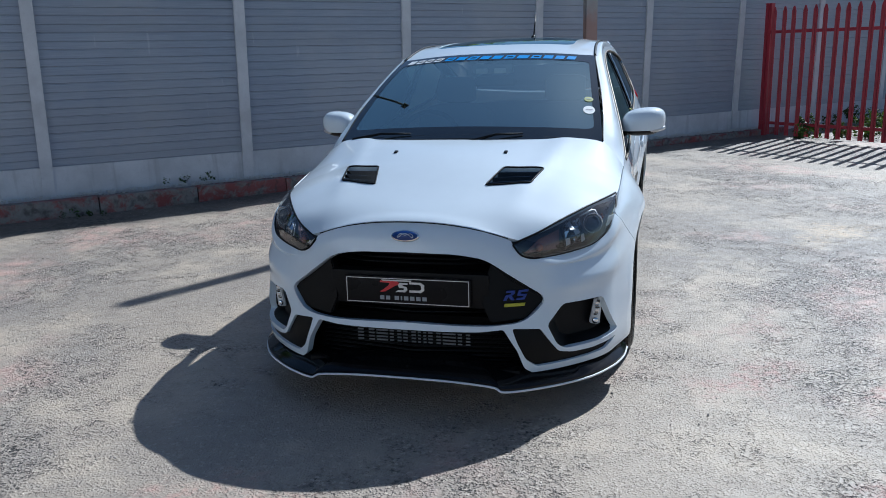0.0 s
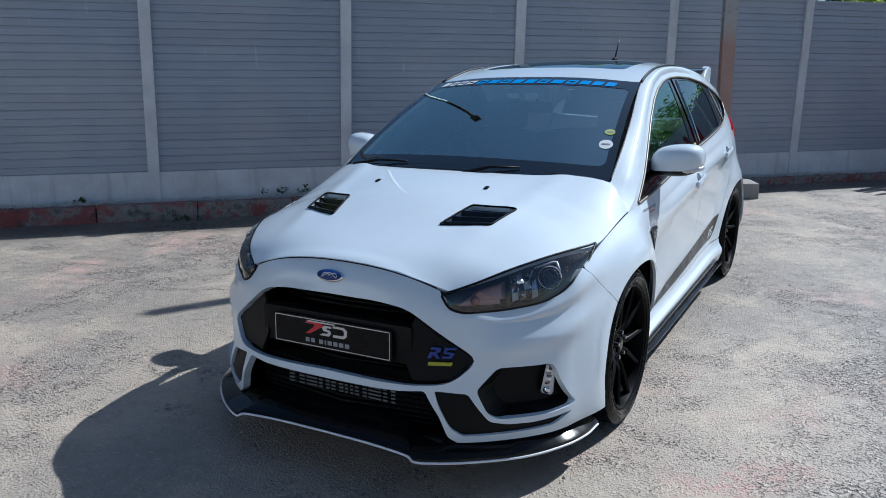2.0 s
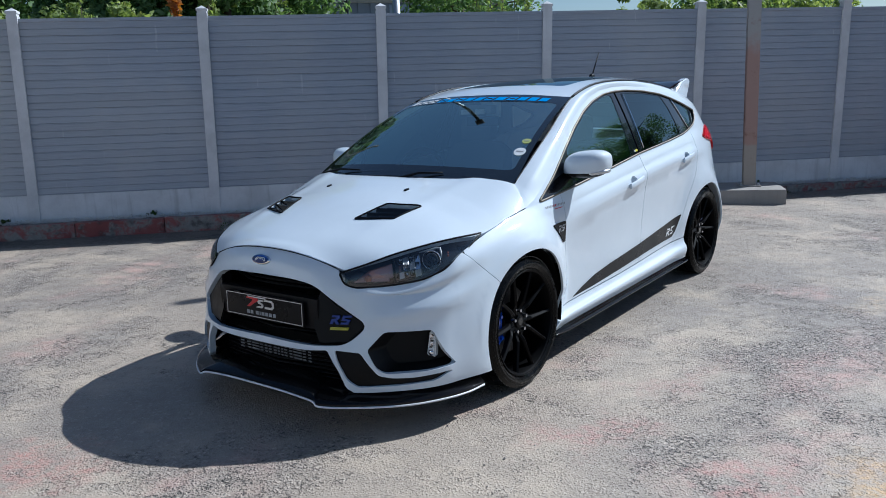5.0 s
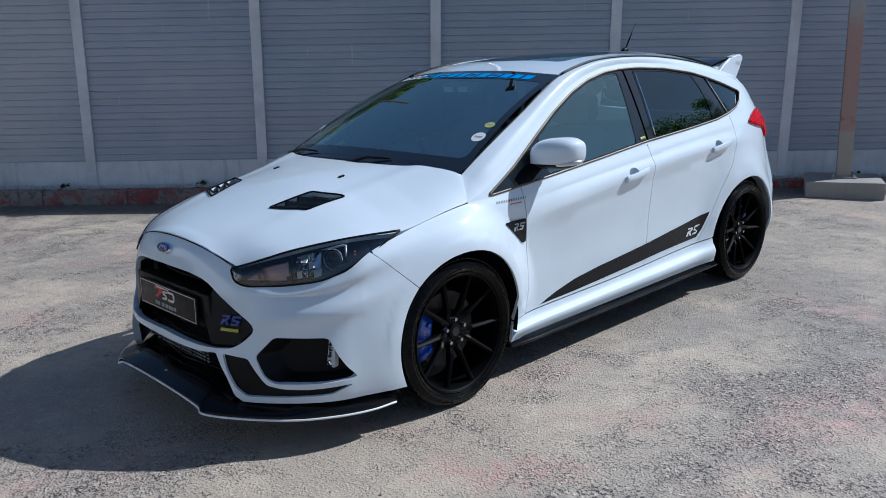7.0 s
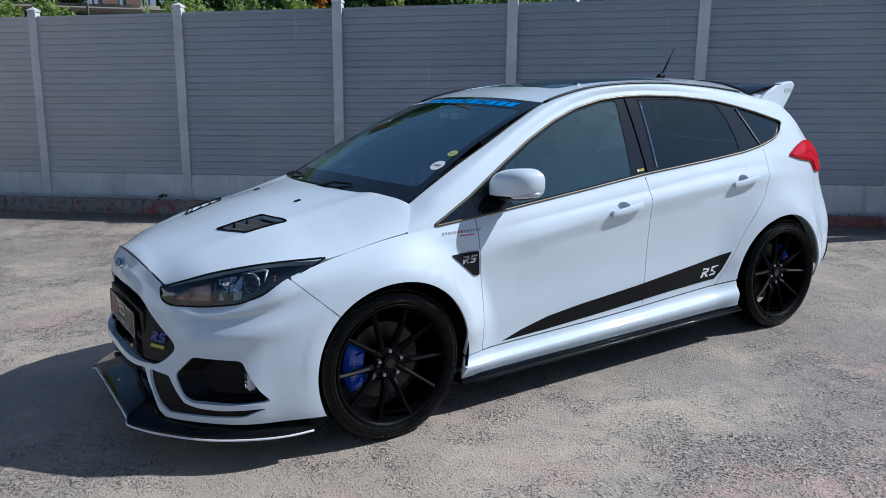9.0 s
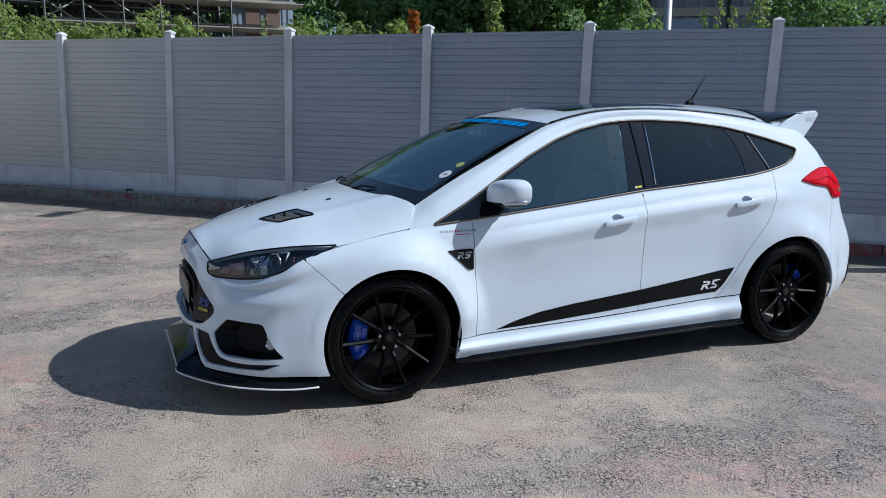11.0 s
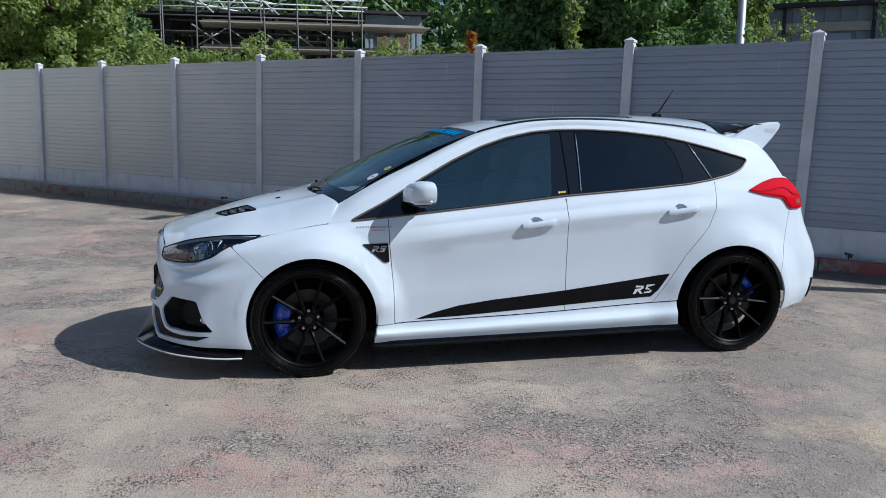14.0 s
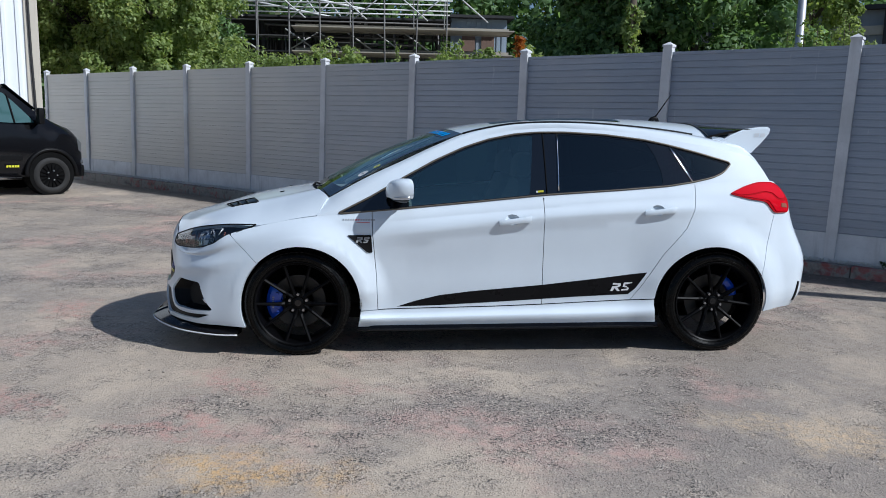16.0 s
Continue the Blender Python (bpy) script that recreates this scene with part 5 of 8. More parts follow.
def body_panels():
    g = 0.0012  # half a panel gap
    # bumper
    ring_arch = side(*arch(0, 207, 135.4))
    joint = side((-1.5628, 0.5762), (-1.635, 0.648), (-1.725, 0.735))
    low = lamp_line()[0](np.linspace(0.29, 0.0, 16))
    under = front(*[(x, z - 0.001) for x, _, z in low])  # below the inner end of the lamp
    top = [(p, 6.0) for p in np.linspace(joint[-1][0], under[0][0], 50)[:-1]] + list(under)
    top += [(p, 6.0) for p in np.linspace(under[-1][0] - 0.02, 0, 40)]
    bottom = [(p, 0.0) for p in np.linspace(2.24, ring_arch[0][0], 60)]
    grille_line = front(*rounded([(0.0, 0.672), (0.20, 0.668), (0.315, 0.648), (0.552, 0.478), (0.47, 0.396), (0.33, 0.386), (0.0, 0.392)], 0.045, False))
    intake_line = front(*rounded([(0.0, 0.362), (0.30, 0.364), (0.388, 0.372), (0.440, 0.285), (0.466, 0.207), (0.490, 0.189)], 0.012, False))
    # the ring runs down the middle line past the two openings
    ring = [*bottom, *ring_arch[1:], *joint[1:], *top[1:]]
    ring += [(0, 5.5), *grille_line, *intake_line]
    wedge = front(*closed(rounded([(0.420, 0.374), (0.525, 0.364), (0.562, 0.308), (0.592, 0.262), (0.640, 0.247), (0.708, 0.243), (0.802, 0.249), (0.762, 0.217), (0.66, 0.212), (0.512, 0.211), (0.473, 0.243), (0.437, 0.325)], 0.012)))
    fog = front(*closed(rounded([(0.549, 0.374), (0.604, 0.448), (0.748, 0.441), (0.807, 0.272), (0.755, 0.266), (0.618, 0.268), (0.588, 0.290)], 0.016)))
    skin("front_bumper", sheet(body, BODY_SCALE, ring, [wedge, fog], 0.022, rim=0.03), M_PAINT, car, "white bumper with a large hexagonal opening", both=True)
    # wing
    joint_b = side((-1.725 + 1.5 * g, 0.735 + 1.5 * g), (-1.635 + 1.5 * g, 0.648 + 1.5 * g), (-1.5605, 0.5785))
    ring = [*joint_b, *side(*arch(0, 135.0, -5.5))[1:], *side((-0.935, 0.272), (-0.835, 0.275)), *side((-0.835, 0.275), (-0.845, 0.50), (-0.868, 0.74), (-0.872, 0.876)), *row_line(6, (-0.872, 0.886), (-1.722, 0.738))]
    pair("front_wing", sheet(body, BODY_SCALE, ring, [], 0.022), M_PAINT, car)
    # doors
    ring = [*side((-0.868, 0.876), (-0.864, 0.74), (-0.841, 0.50), (-0.831, 0.278), (-0.1, 0.296), (0.201, 0.307), (0.197, 0.6), (0.190, 0.985)), *row_line(6, (0.190, 0.985), (-0.868, 0.887))]
    pair("front_door", sheet(body, BODY_SCALE, ring, [cup_line(0.005, 0.842)], 0.015), M_PAINT, car)
    ring = [*side((0.194, 0.985), (0.201, 0.6), (0.205, 0.307), (0.775, 0.335), (0.83, 0.41), (0.965, 0.63), (1.105, 0.80), (1.15, 0.91), (1.165, 1.0), (1.168, 1.065)), *row_line(6, (1.168, 1.07), (0.194, 0.985))]
    pair("rear_door", sheet(body, BODY_SCALE, ring, [cup_line(0.925, 0.905)], 0.015), M_PAINT, car)
    # rear quarter and bumper
    ring = [*side((1.172, 1.065), (1.169, 1.0), (1.154, 0.91), (1.109, 0.80), (0.969, 0.63), (0.834, 0.41), (0.779, 0.335), (0.925, 0.345)), *side(*arch(1, 176, 30)), *side((1.606, 0.508), (1.66, 0.70), (1.715, 0.875)), *row_line(6, (1.735, 1.1), (1.172, 1.07))]
    pair("rear_quarter", sheet(body, BODY_SCALE, ring, [], 0.025), M_PAINT, car)
    start = side((1.719, 0.875), (1.664, 0.70), (1.61, 0.508))
    arch_low = side(*arch(1, 29, -8))
    ring = [*start, *arch_low[1:], *[(p, 0.0) for p in np.linspace(arch_low[-1][0], 13, 30)], (13, 3), (13, 6), *[(p, 6.0) for p in np.linspace(13, on_body([(1.739, 1.1)], "yz", 4.6, 12.2)[0][0], 30)]]
    skin("rear_bumper", sheet(body, BODY_SCALE, ring, [], 0.03), M_PAINT, car, "", both=True)
    # sill
    low = [(p, 0.0) for p in np.linspace(on_body([(-0.955, 0.17)], "yz", 6, 8)[0][0], on_body([(0.935, 0.2)], "yz", 8.5, 10)[0][0], 60)]
    ring = [*low, *side((0.925, 0.338), (0.775, 0.328), (0.201, 0.300), (-0.1, 0.289), (-0.831, 0.271), (-0.94, 0.266))]
    pair("side_skirt", sheet(body, BODY_SCALE, ring, [], 0.02), M_PAINT, car)
    # black opening inserts, set back from the white edge
    for name, line, depth, lab in (("corner_insert", wedge, -0.012, "black corner insert"), ):
        pair(name, sheet(body, BODY_SCALE, line, [], 0.02, offset=depth, rim=0), M_TRIM, car, lab)


body_panels()


def pane_lines():
    """Outlines of the side windows in the side view."""
    opening = [(-1.085, 0.874), (-0.70, 0.909), (-0.20, 0.958), (0.20, 1.000), (0.70, 1.036), (1.0, 1.062), (1.165, 1.088), (1.30, 1.118), (1.375, 1.150), (1.425, 1.200), (1.415, 1.214), (1.20, 1.272), (1.02, 1.315), (0.86, 1.347), (0.60, 1.376), (0.35, 1.387), (0.18, 1.384), (0.03, 1.371), (-0.14, 1.336), (-0.30, 1.283), (-0.48, 1.202), (-0.66, 1.105), (-0.88, 0.978)]
    front_pane = [(-0.655, 0.925), (-0.20, 0.968), (0.108, 1.000), (0.143, 1.366), (0.03, 1.358), (-0.14, 1.322), (-0.30, 1.268), (-0.48, 1.185), (-0.655, 1.088)]
    corner_pane = [(-1.02, 0.892), (-0.70, 0.921), (-0.70, 1.062), (-0.88, 0.962)]
    rear_pane = [(0.282, 1.016), (0.70, 1.047), (0.965, 1.071), (0.958, 1.15), (0.925, 1.25), (0.872, 1.332), (0.60, 1.362), (0.292, 1.374)]
    quarter_pane = [(1.172, 1.102), (1.29, 1.127), (1.365, 1.158), (1.408, 1.202), (1.20, 1.260), (1.045, 1.297)]
    return opening, front_pane, corner_pane, rear_pane, quarter_pane


def cabin_sides():
    opening, front_pane, corner_pane, rear_pane, quarter_pane = pane_lines()
    opening = rounded(opening, 0.03)
    one = np.array((1.0, 1.0))
    # white frame round the windows
    upper = [(-1.205, float(waist(-1.205)[1]) + 0.003), (-1.10, 0.897), (-0.895, 1.000), (-0.67, 1.128), (-0.485, 1.226), (-0.30, 1.308), (-0.14, 1.361), (0.03, 1.396), (0.20, 1.410), (0.36, 1.413), (0.62, 1.402), (0.88, 1.375), (1.05, 1.347), (1.25, 1.316), (1.45, 1.283), (1.58, 1.250), (1.65, 1.185), (1.70, 1.105)]
    ys = np.linspace(1.70, -1.203, 110)
    lower = [(y, waist(y)[1] + 0.0) for y in ys]
    ring = dense([*upper, *lower], 0.03)
    pair("window_frame", sheet(cabin, one, ring, [dense(closed(opening), 0.025)[:-1]], 0.03, rim=0.01), M_PAINT, car)
    panes = [dense(closed(rounded(q, 0.02)), 0.025)[:-1] for q in (front_pane, corner_pane, rear_pane, quarter_pane)]
    pair("window_surround", sheet(cabin, one, dense(closed(opening), 0.025)[:-1], [panes[0], panes[2], panes[3]], 0.03, offset=-0.004, rim=0.008), M_PILLAR, car, "gloss black window surround")
    for k, name, m in ((0, "front_window", M_SIDE_GLASS), (2, "rear_window", M_PRIVACY), (3, "quarter_window", M_PRIVACY)):
        for ob in pair(name, sheet(cabin, one, panes[k], [], 0.06, offset=-0.007, rim=0), m, car, "dark tinted glass" if k else "lightly tinted glass"):
            ob.visible_shadow = k > 0
    # bright strip round the whole opening
    line = cabin(np.array(dense(closed(opening), 0.03)[:-1]))
    for sx in (1, -1):
        bm = bmesh.new()
        pts = [Vector((sx * (x + 0.001), y, z)) for x, y, z in line]
        tube(bm, pts + pts[:2], 0.0062, 6, False)
        part("window_trim", bm, M_ROSE, car, "warm-tinted bright trim", smooth=80)
    # thin bright line before the rear pane and the quarter pane
    for a, b in (((0.290, 1.026), (0.299, 1.372)), ((1.155, 1.092), (1.025, 1.305))):
        pts = cabin(np.array(dense([a, b], 0.05)))
        for sx in (1, -1):
            bm = bmesh.new()
            tube(bm, [Vector((sx * (x + 0.001), y, z)) for x, y, z in pts], 0.0042, 6)
            part("window_trim", bm, M_CHROME, car, "bright window divider", smooth=80)
    # dark joint between the doors on the pillar
    pts = cabin(np.array(dense([(0.216, 1.006), (0.206, 1.378)], 0.05)))
    for sx in (1, -1):
        bm = bmesh.new()
        tube(bm, [Vector((sx * (x - 0.003), y, z)) for x, y, z in pts], 0.0042, 6)
        part("door_joint", bm, M_VOID, car, "dark joint between the doors", smooth=80)
    # small yellow and white sticker at the pillar's foot
    for k in range(4):
        bm = bmesh.new()
        y0, z0 = 0.148 + 0.012 * k, 1.013 + 0.001 * k
        quad = cabin(np.array([(y0, z0), (y0 + 0.009, z0 + 0.001), (y0 + 0.010, z0 + 0.012), (y0 + 0.001, z0 + 0.011)]))
        low = [bm.verts.new((x - 0.002, y, z)) for x, y, z in quad]
        top = [bm.verts.new((x + 0.0015, y, z)) for x, y, z in quad]
        bm.faces.new(top)
        for i in range(4):
            bm.faces.new((low[i], low[(i + 1) % 4], top[(i + 1) % 4], top[i]))
        part("pillar_sticker", bm, M_WHITE_FILM if k == 0 else M_YELLOW_FILM, car, "small yellow and white sticker")
    # roof pillar and cant rail: from the window frame to the windscreen's edge and the roof's gutter
    up = np.array(upper)
    length = np.concatenate([[0], np.cumsum(np.hypot(*np.diff(up, axis=0).T))])
    length /= length[-1]
    outer = lambda s: cabin(np.stack([np.interp(s, length, up[:, 0]), np.interp(s, length, up[:, 1])], -1))
    keys = ((0.02, 0.684, -1.115, 0.977), (0.10, 0.668, -0.91, 1.090), (0.19, 0.638, -0.68, 1.198), (0.27, 0.606, -0.49, 1.287), (0.345, 0.578, -0.30, 1.366), (0.41, 0.566, -0.12, 1.410), (0.50, 0.560, 0.10, 1.440), (0.60, 0.556, 0.45, 1.448), (0.70, 0.55, 0.80, 1.430), (0.80, 0.54, 1.12, 1.398), (0.90, 0.52, 1.40, 1.352), (0.96, 0.51, 1.56, 1.315), (1.0, 0.50, 1.66, 1.22))
    gutter = curve((0, 0.692, -1.145, 0.958), *[(0.033 + 0.967 * k[0], *k[1:]) for k in keys])

    def middle(s):
        a, b = outer(s), gutter(s)
        m = (a + b) / 2
        k = np.clip(s / 0.07, 0, 1)
        m[:, 0] += 0.014 * k
        m[:, 2] += 0.014 * k
        return m

    lift = loft([outer, middle, gutter])
    pair("roof_pillar", sheet(lift, np.array((3.2, 0.12)), square(90), [], 0.03, rim=0.006), M_PAINT, car)
    for sx in (1, -1):
        bm = bmesh.new()
        pts = [Vector((sx * x, y, z + 0.002)) for x, y, z in gutter(np.linspace(0.367, 0.84, 40))]
        tube(bm, pts, 0.008, 6)
        part("roof_moulding", bm, M_TRIM, car, "black roof gutter moulding", smooth=80)
        bm = bmesh.new()
        pts = [Vector((sx * x, y, z + 0.003)) for x, y, z in gutter(np.linspace(0.045, 0.367, 30))]
        tube(bm, pts, 0.004, 6)
        part("screen_moulding", bm, M_TRIM, car, "black windscreen edge moulding", smooth=80)
    return gutter


GUTTER = cabin_sides()
ROOF_MIDDLE = curve((-0.38, 1.398), (-0.2, 1.432), (0.0, 1.458), (0.4, 1.486), (0.8, 1.488), (1.12, 1.476), (1.5, 1.443), (1.64, 1.425), (1.8, 1.40))
_g = GUTTER(np.linspace(0.30, 1.0, 200))


def roof(xy):
    x, y = np.abs(xy[:, 0]), xy[:, 1]
    xe, ze, mid = np.interp(y, _g[:, 1], _g[:, 0]), np.interp(y, _g[:, 1], _g[:, 2]), ROOF_MIDDLE(y)
    return np.stack([xy[:, 0], y, mid - (mid - ze) * (x / xe) ** 2.6], -1)


def roof_and_screens():
    one = np.array((1.0, 1.0))
    front_edge = [(x, -0.375 + 0.075 * (x / 0.578) ** 2) for x in np.linspace(-0.578, 0.578, 40)]
    right = [(np.interp(y, _g[:, 1], _g[:, 0]) - 0.004, y) for y in np.linspace(-0.27, 1.60, 50)]
    ring = [*front_edge, *right, *[(-x, y) for x, y in right[::-1]]]
    pane = dense(closed(rounded([(-0.43, -0.10), (0.43, -0.10), (0.43, 0.78), (-0.43, 0.78)], 0.06)), 0.04)[:-1]
    skin("roof", sheet(roof, one, ring, [pane], 0.05), M_PAINT, car)
    ob = skin("sunroof", sheet(roof, one, pane, [], 0.05, offset=-0.004, rim=0), M_PRIVACY, car, "dark glass sunroof panel")
    # windscreen
    base = curve((0, -0.684, -1.125, 0.970), (0.25, -0.40, -1.225, 0.993), (0.5, 0, -1.262, 1.004), (0.75, 0.40, -1.225, 0.993), (1, 0.684, -1.125, 0.970))
    top = curve((0, -0.574, -0.302, 1.368), (0.25, -0.30, -0.358, 1.390), (0.5, 0, -0.378, 1.396), (0.75, 0.30, -0.358, 1.390), (1, 0.574, -0.302, 1.368))

    def bulge(s, t):
        b = 0.035 * 4 * t * (1 - t)
        return np.stack([0 * b, -0.35 * b, 0.9 * b], -1)

    lift = loft([base, top], bulge)
    size = np.array((1.3, 1.0))
    ring = square(40)
    ob = skin("windscreen", sheet(lift, size, ring, [], 0.05, rim=0), M_SCREEN, car, "tinted windscreen with stickers")
    ob.visible_shadow = False
    # black band round the edge of the screen, and the sun strip
    inner = dense(closed(rounded([(0.032, 0.10), (0.968, 0.10), (0.968, 0.88), (0.032, 0.88)], 0.04)), 0.03)[:-1]
    skin("screen_border", sheet(lift, size, ring, [inner], 0.05, offset=0.0015, rim=0), M_BORDER, ob, "black printed border")
    x = 0.050
    for n in range(15):
        wide = 0.040 if n < 4 else (0.052 if n == 10 else 0.0445)
        gap = 0.013
        if n == 4:
            x += 0.008
        t0, t1 = 0.897, 0.955
        lean = 0.010
        quad = dense([(x, t0), (x + wide, t0), (x + wide + lean, t1), (x + lean, t1), (x, t0)], 0.02)[:-1]
        hole = []
        if n in (1, 2, 3, 4, 6, 9, 11):
            cx, cy = x + wide / 2 + lean / 2, (t0 + t1) / 2
            hole = [[(cx - 0.015, cy - 0.011), (cx + 0.011, cy - 0.011), (cx + 0.015, cy + 0.011), (cx - 0.011, cy + 0.011)]]
        skin("screen_lettering", sheet(lift, size, quad, hole, 0.02, offset=0.003, rim=0), M_WHITE_FILM if n < 4 else M_STRIP_BLUE, ob, "white sun-strip letter block" if n < 4 else "blue sun-strip letter block")
        x += wide + gap
    # round stickers
    for cx, cy, rx, ry, m, lab in ((0.950, 0.272, 0.027, 0.038, M_WHITE_FILM, "round white sticker"), (0.952, 0.380, 0.021, 0.025, M_STICKER, "small yellow-green round sticker")):
        disc = [(cx + rx * math.cos(a), cy + ry * math.sin(a)) for a in np.linspace(0, 2 * math.pi, 28)[:-1]]
        skin("sticker", sheet(lift, size, disc, [], 0.02, offset=0.003, rim=0), m, ob, lab)
        bar = [(cx - rx * 0.6, cy - ry * 0.1), (cx + rx * 0.6, cy - ry * 0.1), (cx + rx * 0.6, cy + ry * 0.15), (cx - rx * 0.6, cy + ry * 0.15)]
        skin("sticker_bar", sheet(lift, size, bar, [], 0.02, offset=0.0045, rim=0), M_GREY_FILM, ob)
    # sensor pod and mirror behind the glass
    bm = bmesh.new()
    box(bm, -0.12, -0.40, 1.29, 0.12, -0.33, 1.345, 0.015, Matrix.Translation((0, -0.06, -0.005)))
    part("sensor_pod", bm, M_DASH, car, "grey sensor housing behind the windscreen", smooth=40)
    for cx in (-0.055, 0.05):
        bm = bmesh.new()
        box(bm, cx - 0.035, -0.478, 1.288, cx + 0.035, -0.462, 1.318, 0.006)
        part("sensor_window", bm, M_WHITE_FILM, car, "pale sensor window")
    bm = bmesh.new()
    box(bm, -0.12, -0.33, 1.205, 0.12, -0.30, 1.265, 0.014, Matrix.Translation((0, -0.05, 0.005)))
    part("inner_mirror", bm, M_TRIM, car, "black rear-view mirror", smooth=40)
    # tailgate: dark glass above, white below
    a = curve((0, -0.48, 1.58, 1.30), (0.5, 0, 1.60, 1.40), (1, 0.48, 1.58, 1.30))
    b = curve((0, -0.58, 1.70, 1.09), (0.5, 0, 1.79, 1.06), (1, 0.58, 1.70, 1.09))
    skin("tailgate", sheet(loft([b, a], lambda s, t: np.stack([0 * t, 0.06 * t * (1 - t), 0.10 * t * (1 - t)], -1)), np.array((1.1, 0.5)), square(20), [], 0.06), M_PRIVACY, car, "dark tailgate glass")


roof_and_screens()


def bonnet_parts():
    one = np.array((1.0, 1.0))
    edge = BONNET_EDGE
    ys = np.linspace(-2.113, -1.215, 60)
    right = [(float(edge(np.array(y))[0]) - (0.003 if y > -1.6 else 0.001), y) for y in ys]
    rear = [(0.787, -1.203), (0.723, -1.160), (0.692, -1.141)]
    cowl = [(x, -1.283 + 0.138 * (abs(x) / 0.69) ** 2.3) for x in np.linspace(0.685, -0.685, 60)]
    lip = [(x, -2.163 + 0.047 * (abs(x) / 0.43) ** 2.2) for x in np.linspace(-0.43, 0.43, 50)]
    ring = [*lip, *right, *rear, *cowl, *[(-x, y) for x, y in rear[::-1]], *[(-x, y) for x, y in right[::-1]]]
    vents = []
    for s in (1, -1):
        q = [(s * 0.247, -1.843), (s * 0.429, -1.776), (s * 0.463, -1.601), (s * 0.294, -1.653)]
        vents.append(dense(closed(rounded(q, 0.014)), 0.02)[:-1])
    # black bead put in for the dark of the open joint
    bm = bmesh.new()
    tube(bm, [tuple(v - np.array((0, 0.004, 0.004))) for v in bonnet(np.array(lip[2:-2]))], 0.0022, 6)
    part("bonnet_joint", bm, M_VOID, car, "thin dark joint before the bonnet", smooth=60)
    hood = skin("bonnet", sheet(bonnet, one, ring, vents, 0.03, rim=0.02), M_PAINT, car, "white bonnet with two louvred vents")
    for s, line in zip((1, -1), vents):
        vent = skin("bonnet_vent", sheet(bonnet, one, line, [], 0.05, offset=-0.028, rim=0), M_VOID, hood, "black louvred vent")
        pts = [Vector(v) + Vector((0, 0, 0.002)) for v in bonnet(np.array(line))]
        bm = bmesh.new()
        tube(bm, pts + pts[:2], 0.004, 6, False)
        part("vent_rim", bm, M_RIM, hood, "gloss black vent rim", smooth=80)
        for f in (0.14, 0.40, 0.68):
            a = np.array([(s * (0.247 + 0.047 * f), -1.843 + 0.190 * f), (s * (0.429 + 0.034 * f), -1.776 + 0.175 * f)])
            p0, p1 = (Vector(v) for v in bonnet(a))
            bm = bmesh.new()
            n = 5
            strips = []
            for i in range(n):
                c = p0.lerp(p1, i / (n - 1))
                strips.append([bm.verts.new(c + Vector(o)) for o in ((0, -0.012, -0.024), (0, -0.002, 0.001), (0, 0.003, 0.001), (0, -0.008, -0.024))])
            for u, w in zip(strips, strips[1:]):
                for j in range(4):
                    bm.faces.new((u[j], u[(j + 1) % 4], w[(j + 1) % 4], w[j]))
            bm.faces.new(strips[0][::-1])
            bm.faces.new(strips[-1])
            part("louvre", bm, M_LOUVRE, hood, "gloss black louvre")
            # bright bead draws in the gloss highlight along the blade's top edge
            bm = bmesh.new()
            tube(bm, [p0 + Vector((0, 0, 0.001)), p1 + Vector((0, 0, 0.001))], 0.0013, 5)
            part("louvre_glint", bm, M_NUT, hood, "bright bead for the glint on the louvre edge")
        bm = bmesh.new()
        x, y = s * 0.267, -1.47
        z = float(bonnet(np.array([(x, y)]))[0][2])
        box(bm, -0.008, -0.016, -0.003, 0.008, 0.012, 0.006, 0.003, pose(x, y, z, 12, 0, 0))
        part("washer_jet", bm, M_TRIM, hood, "black washer jet", smooth=50)
    # cowl below the glass
    bm = bmesh.new()
    line_a = [(x, -1.292 + 0.150 * (abs(x) / 0.70) ** 2.3, 0.998 - 0.040 * (abs(x) / 0.70) ** 2) for x in np.linspace(-0.66, 0.66, 41)]
    line_b = [(x * 0.99, y + 0.070, z + 0.014) for x, y, z in line_a]
    a, b = [bm.verts.new(v) for v in line_a], [bm.verts.new(v) for v in line_b]
    c = [bm.verts.new((x, y, z - 0.05)) for x, y, z in line_b]
    for i in range(40):
        bm.faces.new((a[i], a[i + 1], b[i + 1], b[i]))
        bm.faces.new((b[i], b[i + 1], c[i + 1], c[i]))
    part("cowl", bm, M_TRIM, car, "black cowl panel", smooth=60)
    # wipers
    for x0, x1, pivot in ((-0.62, 0.02, (-0.60, -1.16)), (-0.05, 0.60, (0.05, -1.265))):
        bm = bmesh.new()
        pts = []
        for t in np.linspace(0, 1, 12):
            x = x0 + (x1 - x0) * t
            pts.append((x, -1.235 + 0.10 * (abs(x) / 0.70) ** 2.0, 1.017 - 0.042 * (abs(x) / 0.7) ** 2))
        tube(bm, pts, 0.0048, 6)
        wiper = part("wiper", bm, M_TRIM, car, "black flat wiper blade", smooth=60)
        bm = bmesh.new()
        mid = pts[6]
        tube(bm, [(pivot[0], pivot[1] - 0.02, 0.992), ((pivot[0] + mid[0]) / 2, (pivot[1] + mid[1]) / 2 - 0.015, 1.024), (mid[0], mid[1], mid[2] + 0.014)], [0.009, 0.006, 0.004], 8)
        part("wiper_arm", bm, M_TRIM, wiper, smooth=60)


bonnet_parts()


